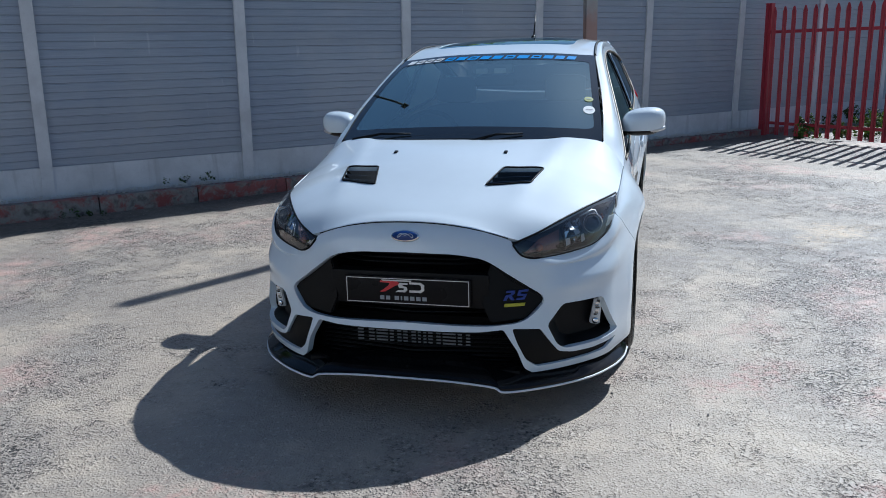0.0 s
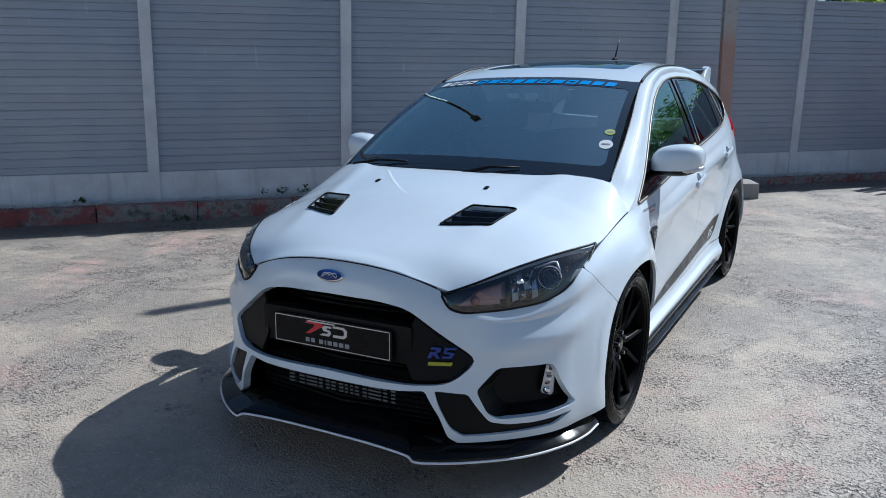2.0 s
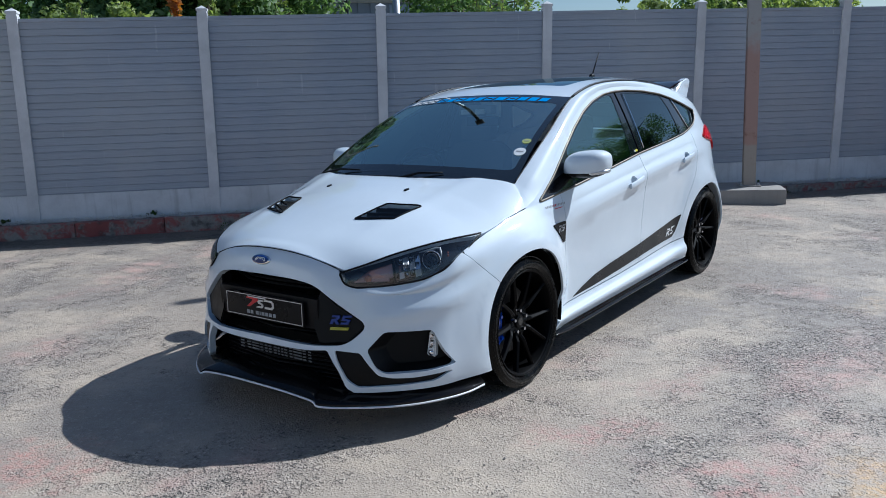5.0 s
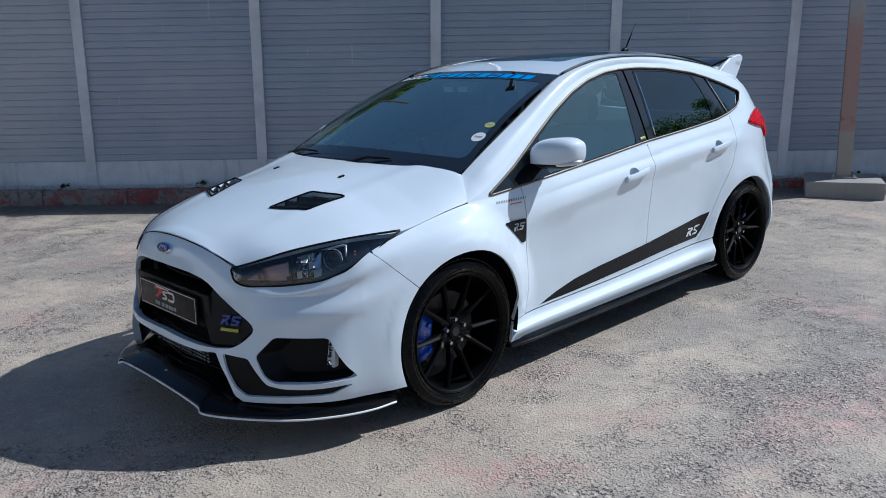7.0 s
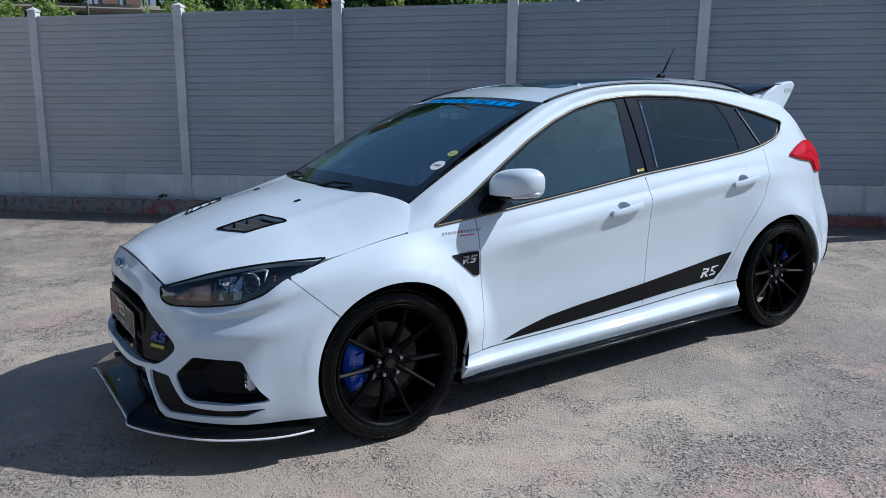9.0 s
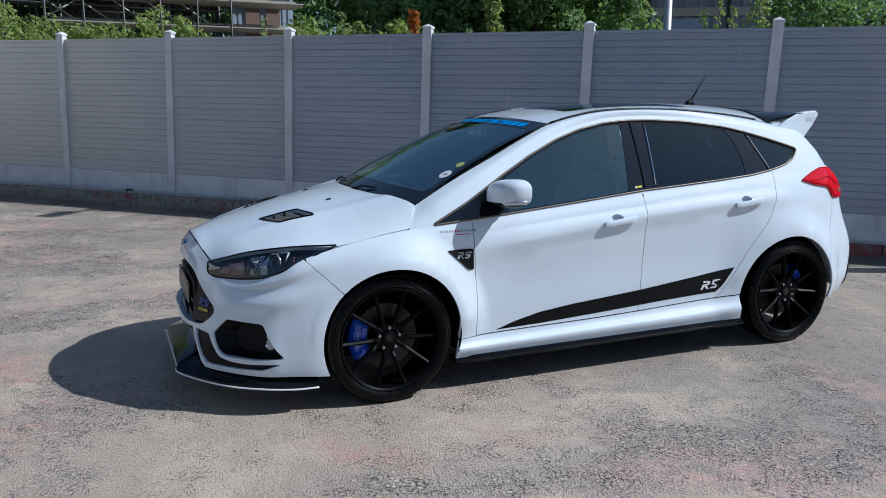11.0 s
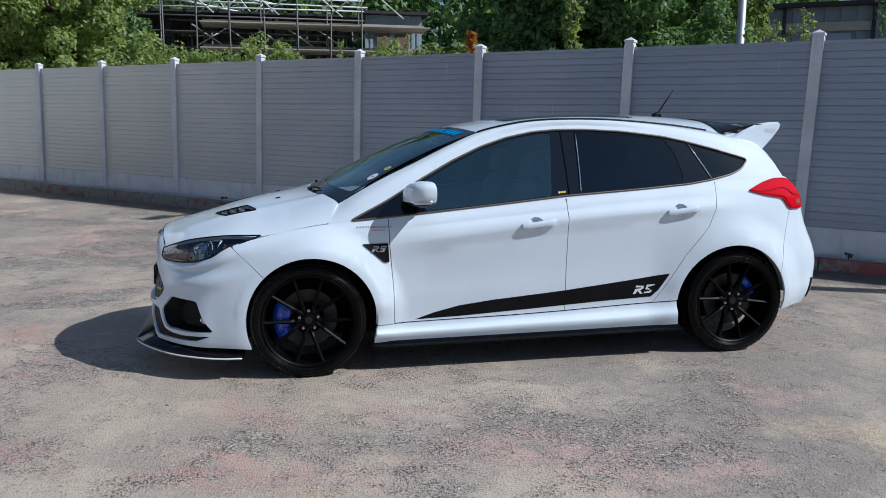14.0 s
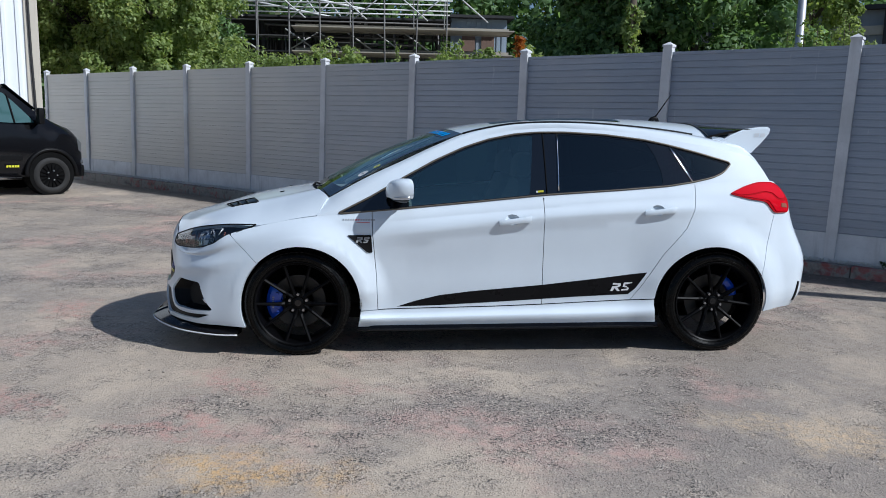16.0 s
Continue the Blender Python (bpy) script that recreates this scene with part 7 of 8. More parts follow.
def wheel_mesh_parts():
    """One wheel with its axle along x, its face towards +x."""
    n = 72
    def revolve(profile, seg=n):
        bm = bmesh.new()
        rings = [[bm.verts.new((x, r * math.cos(a), r * math.sin(a))) for a in (2 * math.pi * i / seg for i in range(seg))] for x, r in profile]
        for u, w in zip(rings, rings[1:]):
            for i in range(seg):
                bm.faces.new((u[i], w[i], w[(i + 1) % seg], u[(i + 1) % seg]))
        bmesh.ops.recalc_face_normals(bm, faces=bm.faces[:])
        return bm
    tyre = [(-0.095, 0.243), (-0.115, 0.262), (-0.119, 0.285), (-0.112, 0.308), (-0.098, 0.320), (-0.052, 0.3235), (-0.050, 0.3165), (-0.044, 0.3165), (-0.042, 0.3235), (-0.004, 0.324), (-0.003, 0.317), (0.003, 0.317), (0.004, 0.324), (0.042, 0.3235), (0.044, 0.3165), (0.050, 0.3165), (0.052, 0.3235), (0.098, 0.320), (0.108, 0.313), (0.114, 0.303), (0.1185, 0.288), (0.1195, 0.286), (0.119, 0.282), (0.1175, 0.270), (0.1165, 0.268), (0.114, 0.258), (0.1085, 0.250), (0.1075, 0.2475), (0.099, 0.243)]
    tyre = [(x, 0.303 - (0.303 - r) * 0.74 if r < 0.303 else r) for x, r in tyre]
    barrel = [(0.098, 0.2435), (0.108, 0.2455), (0.111, 0.240), (0.106, 0.233), (0.094, 0.229), (0.05, 0.222), (-0.05, 0.218), (-0.09, 0.235), (-0.095, 0.243)]
    barrel = [(x, r + 0.0155) for x, r in barrel]
    wheel = part("wheel", revolve(barrel), M_RIM, car, "gloss black alloy wheel with slim paired spokes", smooth=35)
    t = part("tyre", revolve(tyre), M_TYRE, wheel, "black low-profile tyre", smooth=30)
    # shoulder blocks of the tread
    bm = bmesh.new()
    for i in range(64):
        a = 2 * math.pi * i / 64
        box(bm, 0.062, -0.0125, 0.306, 0.101, 0.0125, 0.3222, 0, Matrix.Rotation(a, 4, "X") @ Matrix.Rotation(radians(0), 4, "Y"))
    part("tread", bm, M_TYRE, wheel)
    bm = bmesh.new()
    box(bm, 0.1165, -0.0045, 0.2855, 0.1200, 0.0045, 0.2985, 0.001)
    letter = mesh_of("side_letter", bm, M_TYRE)
    for a0, count in ((50, 8), (230, 8)):
        for i in range(count):
            shared("side_letter", letter, wheel, Matrix.Rotation(radians(a0 + 3.1 * i), 4, "X"))
    for r in (0.2795, 0.3035):
        bm = bmesh.new()
        pts = [(0.1195 if r < 0.29 else 0.1150, r * math.cos(a), r * math.sin(a)) for a in np.linspace(0, 2 * math.pi, 73)]
        tube(bm, pts, 0.0012, 5, False)
        part("side_rib", bm, M_TYRE, wheel, "fine rib on the tyre side", smooth=80)
    bm = bmesh.new()
    pts = [(0.1125, 0.2595 * math.cos(a), 0.2595 * math.sin(a)) for a in np.linspace(0, 2 * math.pi, 73)]
    tube(bm, pts, 0.0022, 6, False)
    part("rim_lip", bm, M_RIM, wheel, "gloss black rim lip", smooth=80)
    # ten straight ridged spokes, in pairs that spring from one root between two nuts
    for k in range(5):
        for s in (-1, 1):
            base = radians(72 * k + 54)
            a0, a1 = base + s * radians(7), base + s * radians(17.5)
            p0 = Vector((0, 0.042 * math.cos(a0), 0.042 * math.sin(a0)))
            p1 = Vector((0, 0.253 * math.cos(a1), 0.253 * math.sin(a1)))
            across = Vector((1, 0, 0)).cross(p1 - p0).normalized()
            bm = bmesh.new()
            pts = []
            for f, x, w, dep in ((0.0, 0.066, 0.016, 0.034), (0.16, 0.070, 0.0135, 0.034), (0.27, 0.083, 0.0115, 0.036), (0.6, 0.093, 0.0095, 0.030), (0.92, 0.101, 0.0095, 0.026), (1.0, 0.103, 0.013, 0.024)):
                c = p0.lerp(p1, f) + Vector((x, 0, 0))
                pts.append([bm.verts.new(c + across * w * u + Vector((v, 0, 0))) for u, v in ((-0.8, -dep), (-1, -0.010), (-0.82, -0.006), (0, 0), (0.82, -0.006), (1, -0.010), (0.8, -dep))])
            for u, w in zip(pts, pts[1:]):
                for j in range(7):
                    bm.faces.new((u[j], u[(j + 1) % 7], w[(j + 1) % 7], w[j]))
            bm.faces.new(pts[0][::-1])
            bm.faces.new(pts[-1])
            bmesh.ops.recalc_face_normals(bm, faces=bm.faces[:])
            part("spoke", bm, M_RIM, wheel, "slim gloss black spoke", smooth=18)
    hub = revolve([(0.03, 0.068), (0.055, 0.066), (0.064, 0.058), (0.062, 0.034), (0.072, 0.033), (0.075, 0.026), (0.075, 0.0005)], 40)
    part("hub", hub, M_RIM, wheel, "", smooth=35)
    bm = bmesh.new()
    bmesh.ops.create_circle(bm, cap_ends=True, segments=24, radius=0.020, matrix=Matrix.Translation((0.0765, 0, 0)) @ Matrix.Rotation(radians(90), 4, "Y"))
    part("centre_cap", bm, M_LOUVRE, wheel, "black centre cap")
    for k in range(5):
        a = radians(72 * k + 90)
        bm = bmesh.new()
        bmesh.ops.create_cone(bm, cap_ends=True, segments=6, radius1=0.0105, radius2=0.0085, depth=0.022, matrix=Matrix.Translation((0.070, 0.054 * math.cos(a), 0.054 * math.sin(a))) @ Matrix.Rotation(radians(90), 4, "Y"))
        part("wheel_nut", bm, M_NUT, wheel, "dark steel wheel nut")
    disc = revolve([(0.0, 0.085), (0.008, 0.088), (0.010, 0.092), (0.010, 0.165), (-0.016, 0.166), (-0.016, 0.09)], 56)
    part("brake_disc", disc, M_DISC, wheel, "steel brake disc", smooth=35)
    return wheel


def caliper(big):
    bm = bmesh.new()
    r0, r1 = (0.095, 0.196) if big else (0.12, 0.182)
    span = 34 if big else 24
    rows = []
    for a in np.linspace(-span, span, 11):
        c, s = math.cos(radians(a)), math.sin(radians(a))
        k = 1 - 0.25 * abs(a / span) ** 3
        rows.append([bm.verts.new((x, r * c, r * s)) for x, r in ((-0.03, r0), (0.038 * k, r0 + 0.012), (0.046 * k, r0 + 0.03), (0.046 * k, r1 - 0.02), (0.03 * k, r1), (-0.03, r1))])
    for u, w in zip(rows, rows[1:]):
        for j in range(6):
            bm.faces.new((u[j], u[(j + 1) % 6], w[(j + 1) % 6], w[j]))
    bm.faces.new(rows[0][::-1])
    bm.faces.new(rows[-1])
    bmesh.ops.recalc_face_normals(bm, faces=bm.faces[:])
    return bm


def wheels():
    first = wheel_mesh_parts()
    spots = ((0.742, -1.3235, 0.3235, 0, 0), (0.716, 1.3235, 0.3235, 0, 31), (-0.742, -1.3235, 0.3235, 180, 20), (-0.716, 1.3235, 0.3235, 180, 50))
    for k, (x, y, z, turn, spin) in enumerate(spots):
        m = pose(x, y, z, 0, 0, turn) @ Matrix.Rotation(radians(spin), 4, "X")
        if k == 0:
            w = first
            w.matrix_basis = m
        else:
            w = copy_thing(first, m)
        big = y < 0
        # left wheels: caliper ahead of the axle at the front, and behind-above at the rear, as seen through the spokes
        way = 180 if big else 35
        s = 1 if x > 0 else -1
        at = pose(x, y, z) @ Matrix.Diagonal((s, 1, 1, 1)) @ Matrix.Rotation(radians(way), 4, "X")
        bm = caliper(big)
        bmesh.ops.transform(bm, matrix=at, verts=bm.verts[:])
        bmesh.ops.recalc_face_normals(bm, faces=bm.faces[:])
        cal = part("brake_caliper", bm, M_BLUE, car, "blue brake caliper", smooth=35)
        if big:
            for k in range(6):
                bm = bmesh.new()
                box(bm, 0.0464, -0.154 - 0.005, -0.036 + 0.0125 * k, 0.0472, -0.154 + 0.005, -0.028 + 0.0125 * k, 0, pose(x, y, z) @ Matrix.Diagonal((s, 1, 1, 1)))
                part("caliper_mark", bm, M_GREY_FILM, cal, "pale letter bar")
            for k in (-1, 1):
                bm = bmesh.new()
                bmesh.ops.create_cone(bm, cap_ends=True, segments=10, radius1=0.011, radius2=0.009, depth=0.012, matrix=pose(x, y, z) @ Matrix.Diagonal((s, 1, 1, 1)) @ Matrix.Translation((0.047, -0.128, 0.052 * k)) @ Matrix.Rotation(radians(90), 4, "Y"))
                bmesh.ops.recalc_face_normals(bm, faces=bm.faces[:])
                part("caliper_bolt", bm, M_BLUE, cal)
    # liners of the wheel arches, and the floor
    for yc, zc in ARCHES:
        for s in (1, -1):
            bm = bmesh.new()
            rows = []
            for a in np.linspace(-14, 196, 30):
                c, q = math.cos(radians(a)), math.sin(radians(a))
                rows.append([bm.verts.new((s * x, yc + r * c, zc + r * q)) for x, r in ((0.835 if yc < 0 else 0.79, 0.370), (0.78, 0.374), (0.55, 0.374), (0.55, 0.05))])
            for u, w in zip(rows, rows[1:]):
                for j in range(3):
                    bm.faces.new((u[j], u[j + 1], w[j + 1], w[j]))
            part("arch_liner", bm, M_VOID, car, "black wheel arch liner", smooth=50)
    bm = bmesh.new()
    box(bm, -0.55, -2.05, 0.17, 0.55, 1.70, 0.24)
    box(bm, -0.76, -0.90, 0.18, 0.76, 0.90, 0.28)
    part("underbody", bm, M_VOID, car, "black underbody")


wheels()


def side_details():
    # stripe along the doors
    stripe = [(-0.715, 0.292), (-0.60, 0.330), (-0.45, 0.366), (-0.25, 0.392), (0.20, 0.432), (0.60, 0.478), (0.872, 0.515), (0.805, 0.41), (0.762, 0.370), (0.40, 0.352), (0.0, 0.327), (-0.45, 0.301)]
    for flip in (False, True):
        line = side(*closed(stripe))[:-1]
        decal = skin("side_stripe", sheet(body, BODY_SCALE, line, [], 0.03, offset=0.0012, rim=0), M_BLACK_FILM, car, "black tapering side stripe", flip=flip)
        for ring in ([(0.655, 0.405), (0.672, 0.405), (0.684, 0.424), (0.70, 0.405), (0.719, 0.405), (0.701, 0.427), (0.722, 0.438), (0.722, 0.455), (0.672, 0.458), (0.668, 0.447), (0.705, 0.446), (0.704, 0.440), (0.668, 0.436)], [(0.726, 0.407), (0.770, 0.410), (0.784, 0.435), (0.750, 0.440), (0.752, 0.449), (0.792, 0.452), (0.795, 0.463), (0.742, 0.461), (0.734, 0.433), (0.766, 0.427), (0.762, 0.420), (0.728, 0.417)]):
            ring = [(y - 0.012, z - 0.014) for y, z in ring]
            skin("stripe_emblem", sheet(body, BODY_SCALE, side(*closed(ring))[:-1], [], 0.03, offset=0.0022, rim=0), M_WHITE_FILM, decal, "white emblem shape", flip=flip)
        # vent badge ahead of the door
        tri = rounded([(-1.022, 0.748), (-0.875, 0.750), (-0.868, 0.640), (-0.898, 0.640)], 0.01)
        badge = skin("side_badge", sheet(body, BODY_SCALE, side(*closed(tri))[:-1], [], 0.02, offset=0.006, rim=0.008), M_TRIM, car, "black triangular side badge", flip=flip)
        first = [(0, 0), (0.012, 0), (0.020, 0.012), (0.030, 0), (0.042, 0), (0.032, 0.014), (0.044, 0.020), (0.045, 0.034), (0.012, 0.034), (0.010, 0.027), (0.034, 0.026), (0.033, 0.021), (0.008, 0.019)]
        second = [(0.046, 0), (0.072, 0), (0.082, 0.020), (0.060, 0.022), (0.061, 0.027), (0.086, 0.027), (0.088, 0.034), (0.056, 0.034), (0.050, 0.016), (0.069, 0.013), (0.067, 0.008), (0.047, 0.007)]
        for ring in (first, second):
            ring = [(-0.972 + u, 0.702 + v) for u, v in ring]
            skin("badge_emblem", sheet(body, BODY_SCALE, side(*closed(ring))[:-1], [], 0.03, offset=0.008, rim=0), M_GREY_FILM, badge, "grey emblem shape", flip=flip)
        # small lettering on the wing
        y = -1.05
        for k in range(13):
            m = M_RED_FILM if 5 <= k < 7 else M_GREY_FILM
            ring = [(y, 0.836), (y + 0.009, 0.836), (y + 0.011, 0.846), (y + 0.002, 0.846)]
            skin("wing_lettering", sheet(body, BODY_SCALE, side(*closed(ring))[:-1], [], 0.03, offset=0.0012, rim=0), m, car, "small grey letter bar" if m is M_GREY_FILM else "small red letter bar", flip=flip)
            y += 0.0155
        ring = [(-0.965, 0.822), (-0.885, 0.822), (-0.885, 0.826), (-0.965, 0.826)]
        skin("wing_lettering", sheet(body, BODY_SCALE, side(*closed(ring))[:-1], [], 0.03, offset=0.0012, rim=0), M_RED_FILM, car, "thin red bar", flip=flip)
        # tail lamp
        lamp = rounded([(1.392, 1.016), (1.50, 1.062), (1.60, 1.088), (1.715, 1.086), (1.79, 1.04), (1.83, 0.96), (1.83, 0.895), (1.715, 0.893), (1.655, 0.965), (1.53, 0.982)], 0.03)
        tail = lambda pts: on_body(dense(closed(pts), 0.02), "yz", 9.5, 12.3)[:-1]
        lit = skin("tail_lamp", sheet(body, BODY_SCALE, tail(lamp), [], 0.02, offset=0.010, rim=0.012), M_TAIL_DARK, car, "red wrap-round tail lamp", flip=flip)
        upper = rounded([(1.415, 1.019), (1.505, 1.056), (1.602, 1.079), (1.708, 1.077), (1.770, 1.035), (1.795, 0.985), (1.745, 0.985), (1.700, 1.018), (1.640, 1.030), (1.53, 1.012), (1.46, 1.008)], 0.012)
        lower = rounded([(1.47, 1.000), (1.54, 1.003), (1.640, 1.020), (1.692, 1.008), (1.738, 0.972), (1.805, 0.965), (1.818, 0.905), (1.726, 0.904), (1.668, 0.972), (1.54, 0.992)], 0.010)
        for line in (upper, lower):
            skin("lamp_glass", sheet(body, BODY_SCALE, tail(line), [], 0.02, offset=0.0135, rim=0.003), M_TAIL, lit, "bright red glossy lamp section", flip=flip)
        pale = rounded([(1.765, 0.955), (1.803, 0.950), (1.810, 0.925), (1.765, 0.928)], 0.006)
        skin("reverse_lamp", sheet(body, BODY_SCALE, tail(pale), [], 0.02, offset=0.0150, rim=0.002), M_AMBER, lit, "dull pink reverse lamp", flip=flip)
        # rear bumper reflector strip
        ring = [(1.888, 0.315), (1.903, 0.315), (1.930, 0.440), (1.916, 0.444)]
        skin("bumper_strip", sheet(body, BODY_SCALE, on_body(dense(closed(ring), 0.02), "yz", 10.5, 12.6)[:-1], [], 0.02, offset=0.006, rim=0.006), M_TRIM, car, "black bumper strip", flip=flip)
    # door handles with their hollows
    for y, z in ((0.005, 0.842), (0.925, 0.905)):
        for s in (1, -1):
            pv = side((y, z))[:1]
            c = body(pv)[0]
            bm = bmesh.new()
            ys = np.linspace(-0.095, 0.105, 13)
            rows = []
            for t in ys:
                k = 1 - (abs(t - 0.005) / 0.105) ** 4
                cx = body(side((y + t, z + 0.12 * t))[:1])[0][0]
                out = 0.013 + 0.010 * max(0.0, k) ** 0.45
                h = 0.0165 if t < 0.06 else 0.018
                zz = z + 0.12 * t
                rows.append([bm.verts.new((s * (cx + q), y + t, zz + w)) for q, w in ((out - 0.014, -h), (out - 0.004, -h), (out, -h * 0.4), (out, h * 0.5), (out - 0.005, h), (out - 0.014, h))])
            for u, w in zip(rows, rows[1:]):
                for j in range(6):
                    bm.faces.new((u[j], u[(j + 1) % 6], w[(j + 1) % 6], w[j]))
            bm.faces.new(rows[0][::-1])
            bm.faces.new(rows[-1])
            bmesh.ops.recalc_face_normals(bm, faces=bm.faces[:])
            handle = part("door_handle", bm, M_PAINT, car, "white door handle", smooth=50)
            for t, r in ((-0.085, 0.013), (0.092, 0.013)):
                bm = bmesh.new()
                cx = body(side((y + t, z + 0.12 * t))[:1])[0][0]
                box(bm, cx - 0.005, y + t - r, z + 0.12 * t - 0.011, cx + 0.018, y + t + r, z + 0.12 * t + 0.011, 0.004)
                if s < 0:
                    bmesh.ops.transform(bm, matrix=Matrix.Diagonal((-1, 1, 1, 1)), verts=bm.verts[:])
                    bmesh.ops.reverse_faces(bm, faces=bm.faces[:])
                part("handle_foot", bm, M_PAINT, handle, "", smooth=50)
            v, nn, ff = sheet(body, BODY_SCALE, cup_line(y, z, 1.02), [], 0.008, offset=-0.001, rim=0)
            far = np.hypot((v[:, 1] - y + 0.012) / 0.046, (v[:, 2] - z - 0.006) / 0.034)
            deep = np.sqrt(np.clip(1 - far ** 2, 0, 1))
            v = v.copy()
            v[:, 0] -= 0.024 * deep
            tilted = nn.copy()
            tilted[:, 1] -= 0.9 * (v[:, 1] - y + 0.012) / 0.046
            tilted[:, 2] -= 0.9 * (v[:, 2] - z - 0.006) / 0.034
            tilted /= np.linalg.norm(tilted, axis=1)[:, None]
            skin("handle_cup", (v, tilted, ff), M_PAINT, handle, "", flip=s < 0)
    # mirrors
    for s in (1, -1):
        at = Matrix.Diagonal((s, 1, 1, 1)) @ Matrix.Translation((0.868, -0.680, 1.030))
        bm = bmesh.new()
        bmesh.ops.create_uvsphere(bm, u_segments=32, v_segments=20, radius=1.0)
        for v in bm.verts:
            x, y, z = v.co
            f = lambda q, p: math.copysign(abs(q) ** p, q)
            X, Y, Z = f(x, 0.72), f(y, 0.8), f(z, 0.72)
            Y = Y if Y < 0.25 else 0.25 + (Y - 0.25) * 0.1
            v.co = Vector((X * 0.114, Y * 0.100, Z * 0.080 * (1.0 - 0.12 * X) + 0.006 * X))
            v.co.z -= 0.012 * (1 - X)
            v.co.y += 0.030 * X
        geom = bmesh.ops.bisect_plane(bm, geom=bm.verts[:] + bm.edges[:] + bm.faces[:], plane_co=(0, 0, -0.046), plane_no=(0, 0.0, 1), clear_inner=True)
        bmesh.ops.transform(bm, matrix=at, verts=bm.verts[:])
        bmesh.ops.recalc_face_normals(bm, faces=bm.faces[:])
        mirror = part("door_mirror", bm, M_PAINT, car, "white door mirror on a black arm", smooth=50)
        bm = bmesh.new()
        bmesh.ops.create_uvsphere(bm, u_segments=24, v_segments=14, radius=1.0)
        for v in bm.verts:
            x, y, z = v.co
            f = lambda q, p: math.copysign(abs(q) ** p, q)
            v.co = Vector((f(x, 0.7) * 0.104, f(y, 0.8) * (0.088 if y < 0 else 0.026), f(z, 0.7) * 0.068 * (1 - 0.12 * x) - 0.010))
            v.co.y += 0.03 * x
        bmesh.ops.transform(bm, matrix=at, verts=bm.verts[:])
        bmesh.ops.recalc_face_normals(bm, faces=bm.faces[:])
        part("mirror_base", bm, M_TRIM, mirror, "black mirror base", smooth=50)
        bm = bmesh.new()
        pts = [(-0.01 + 0.115 * math.sin(a), -0.075 * math.cos(a) + 0.035 * math.sin(a) - 0.018, -0.052 + 0.012 * math.sin(a)) for a in np.linspace(radians(25), radians(105), 12)]
        tube(bm, pts, [0.006] + [0.0115] * 10 + [0.005], 8)
        bmesh.ops.transform(bm, matrix=at, verts=bm.verts[:])
        bmesh.ops.recalc_face_normals(bm, faces=bm.faces[:])
        part("mirror_lamp", bm, M_SILVER, mirror, "clear repeater lamp", smooth=60)
        bm = bmesh.new()
        tube(bm, [(0.735, -0.69, 0.965), (0.79, -0.69, 0.972), (0.85, -0.675, 0.985)], [0.036, 0.030, 0.036], 10)
        for v in bm.verts:
            v.co.z = 0.973 + (v.co.z - 0.973) * 0.62
        if s < 0:
            bmesh.ops.transform(bm, matrix=Matrix.Diagonal((-1, 1, 1, 1)), verts=bm.verts[:])
        bmesh.ops.recalc_face_normals(bm, faces=bm.faces[:])
        part("mirror_arm", bm, M_TRIM, mirror, "black mirror arm", smooth=50)
    # side blades below the sill
    for s in (1, -1):
        bm = bmesh.new()
        rows = []
        for y in np.linspace(-0.96, 0.955, 24):
            z = 0.142 + 0.018 * (y + 0.96) / 1.9
            end = smoothstep(0.0, 0.12, y + 0.96)
            x1 = 0.812 + 0.020 * end
            rows.append([bm.verts.new((s * x, y, zz)) for x, zz in ((0.74, z), (x1 - 0.004, z), (x1 + 0.003, z + 0.004), (x1 + 0.004, z + 0.011), (x1 - 0.002, z + 0.016), (x1 - 0.014, z + 0.018), (x1 - 0.017, z + 0.024), (x1 - 0.023, z + 0.025), (x1 - 0.026, z + 0.034), (0.74, z + 0.034))])
        for u, w in zip(rows, rows[1:]):
            for j in range(10):
                bm.faces.new((u[j], u[(j + 1) % 10], w[(j + 1) % 10], w[j]))
        bm.faces.new(rows[0][::-1])
        bm.faces.new(rows[-1])
        bmesh.ops.recalc_face_normals(bm, faces=bm.faces[:])
        part("skirt_blade", bm, M_GLOSS, car, "gloss black side skirt blade", smooth=35)


side_details()


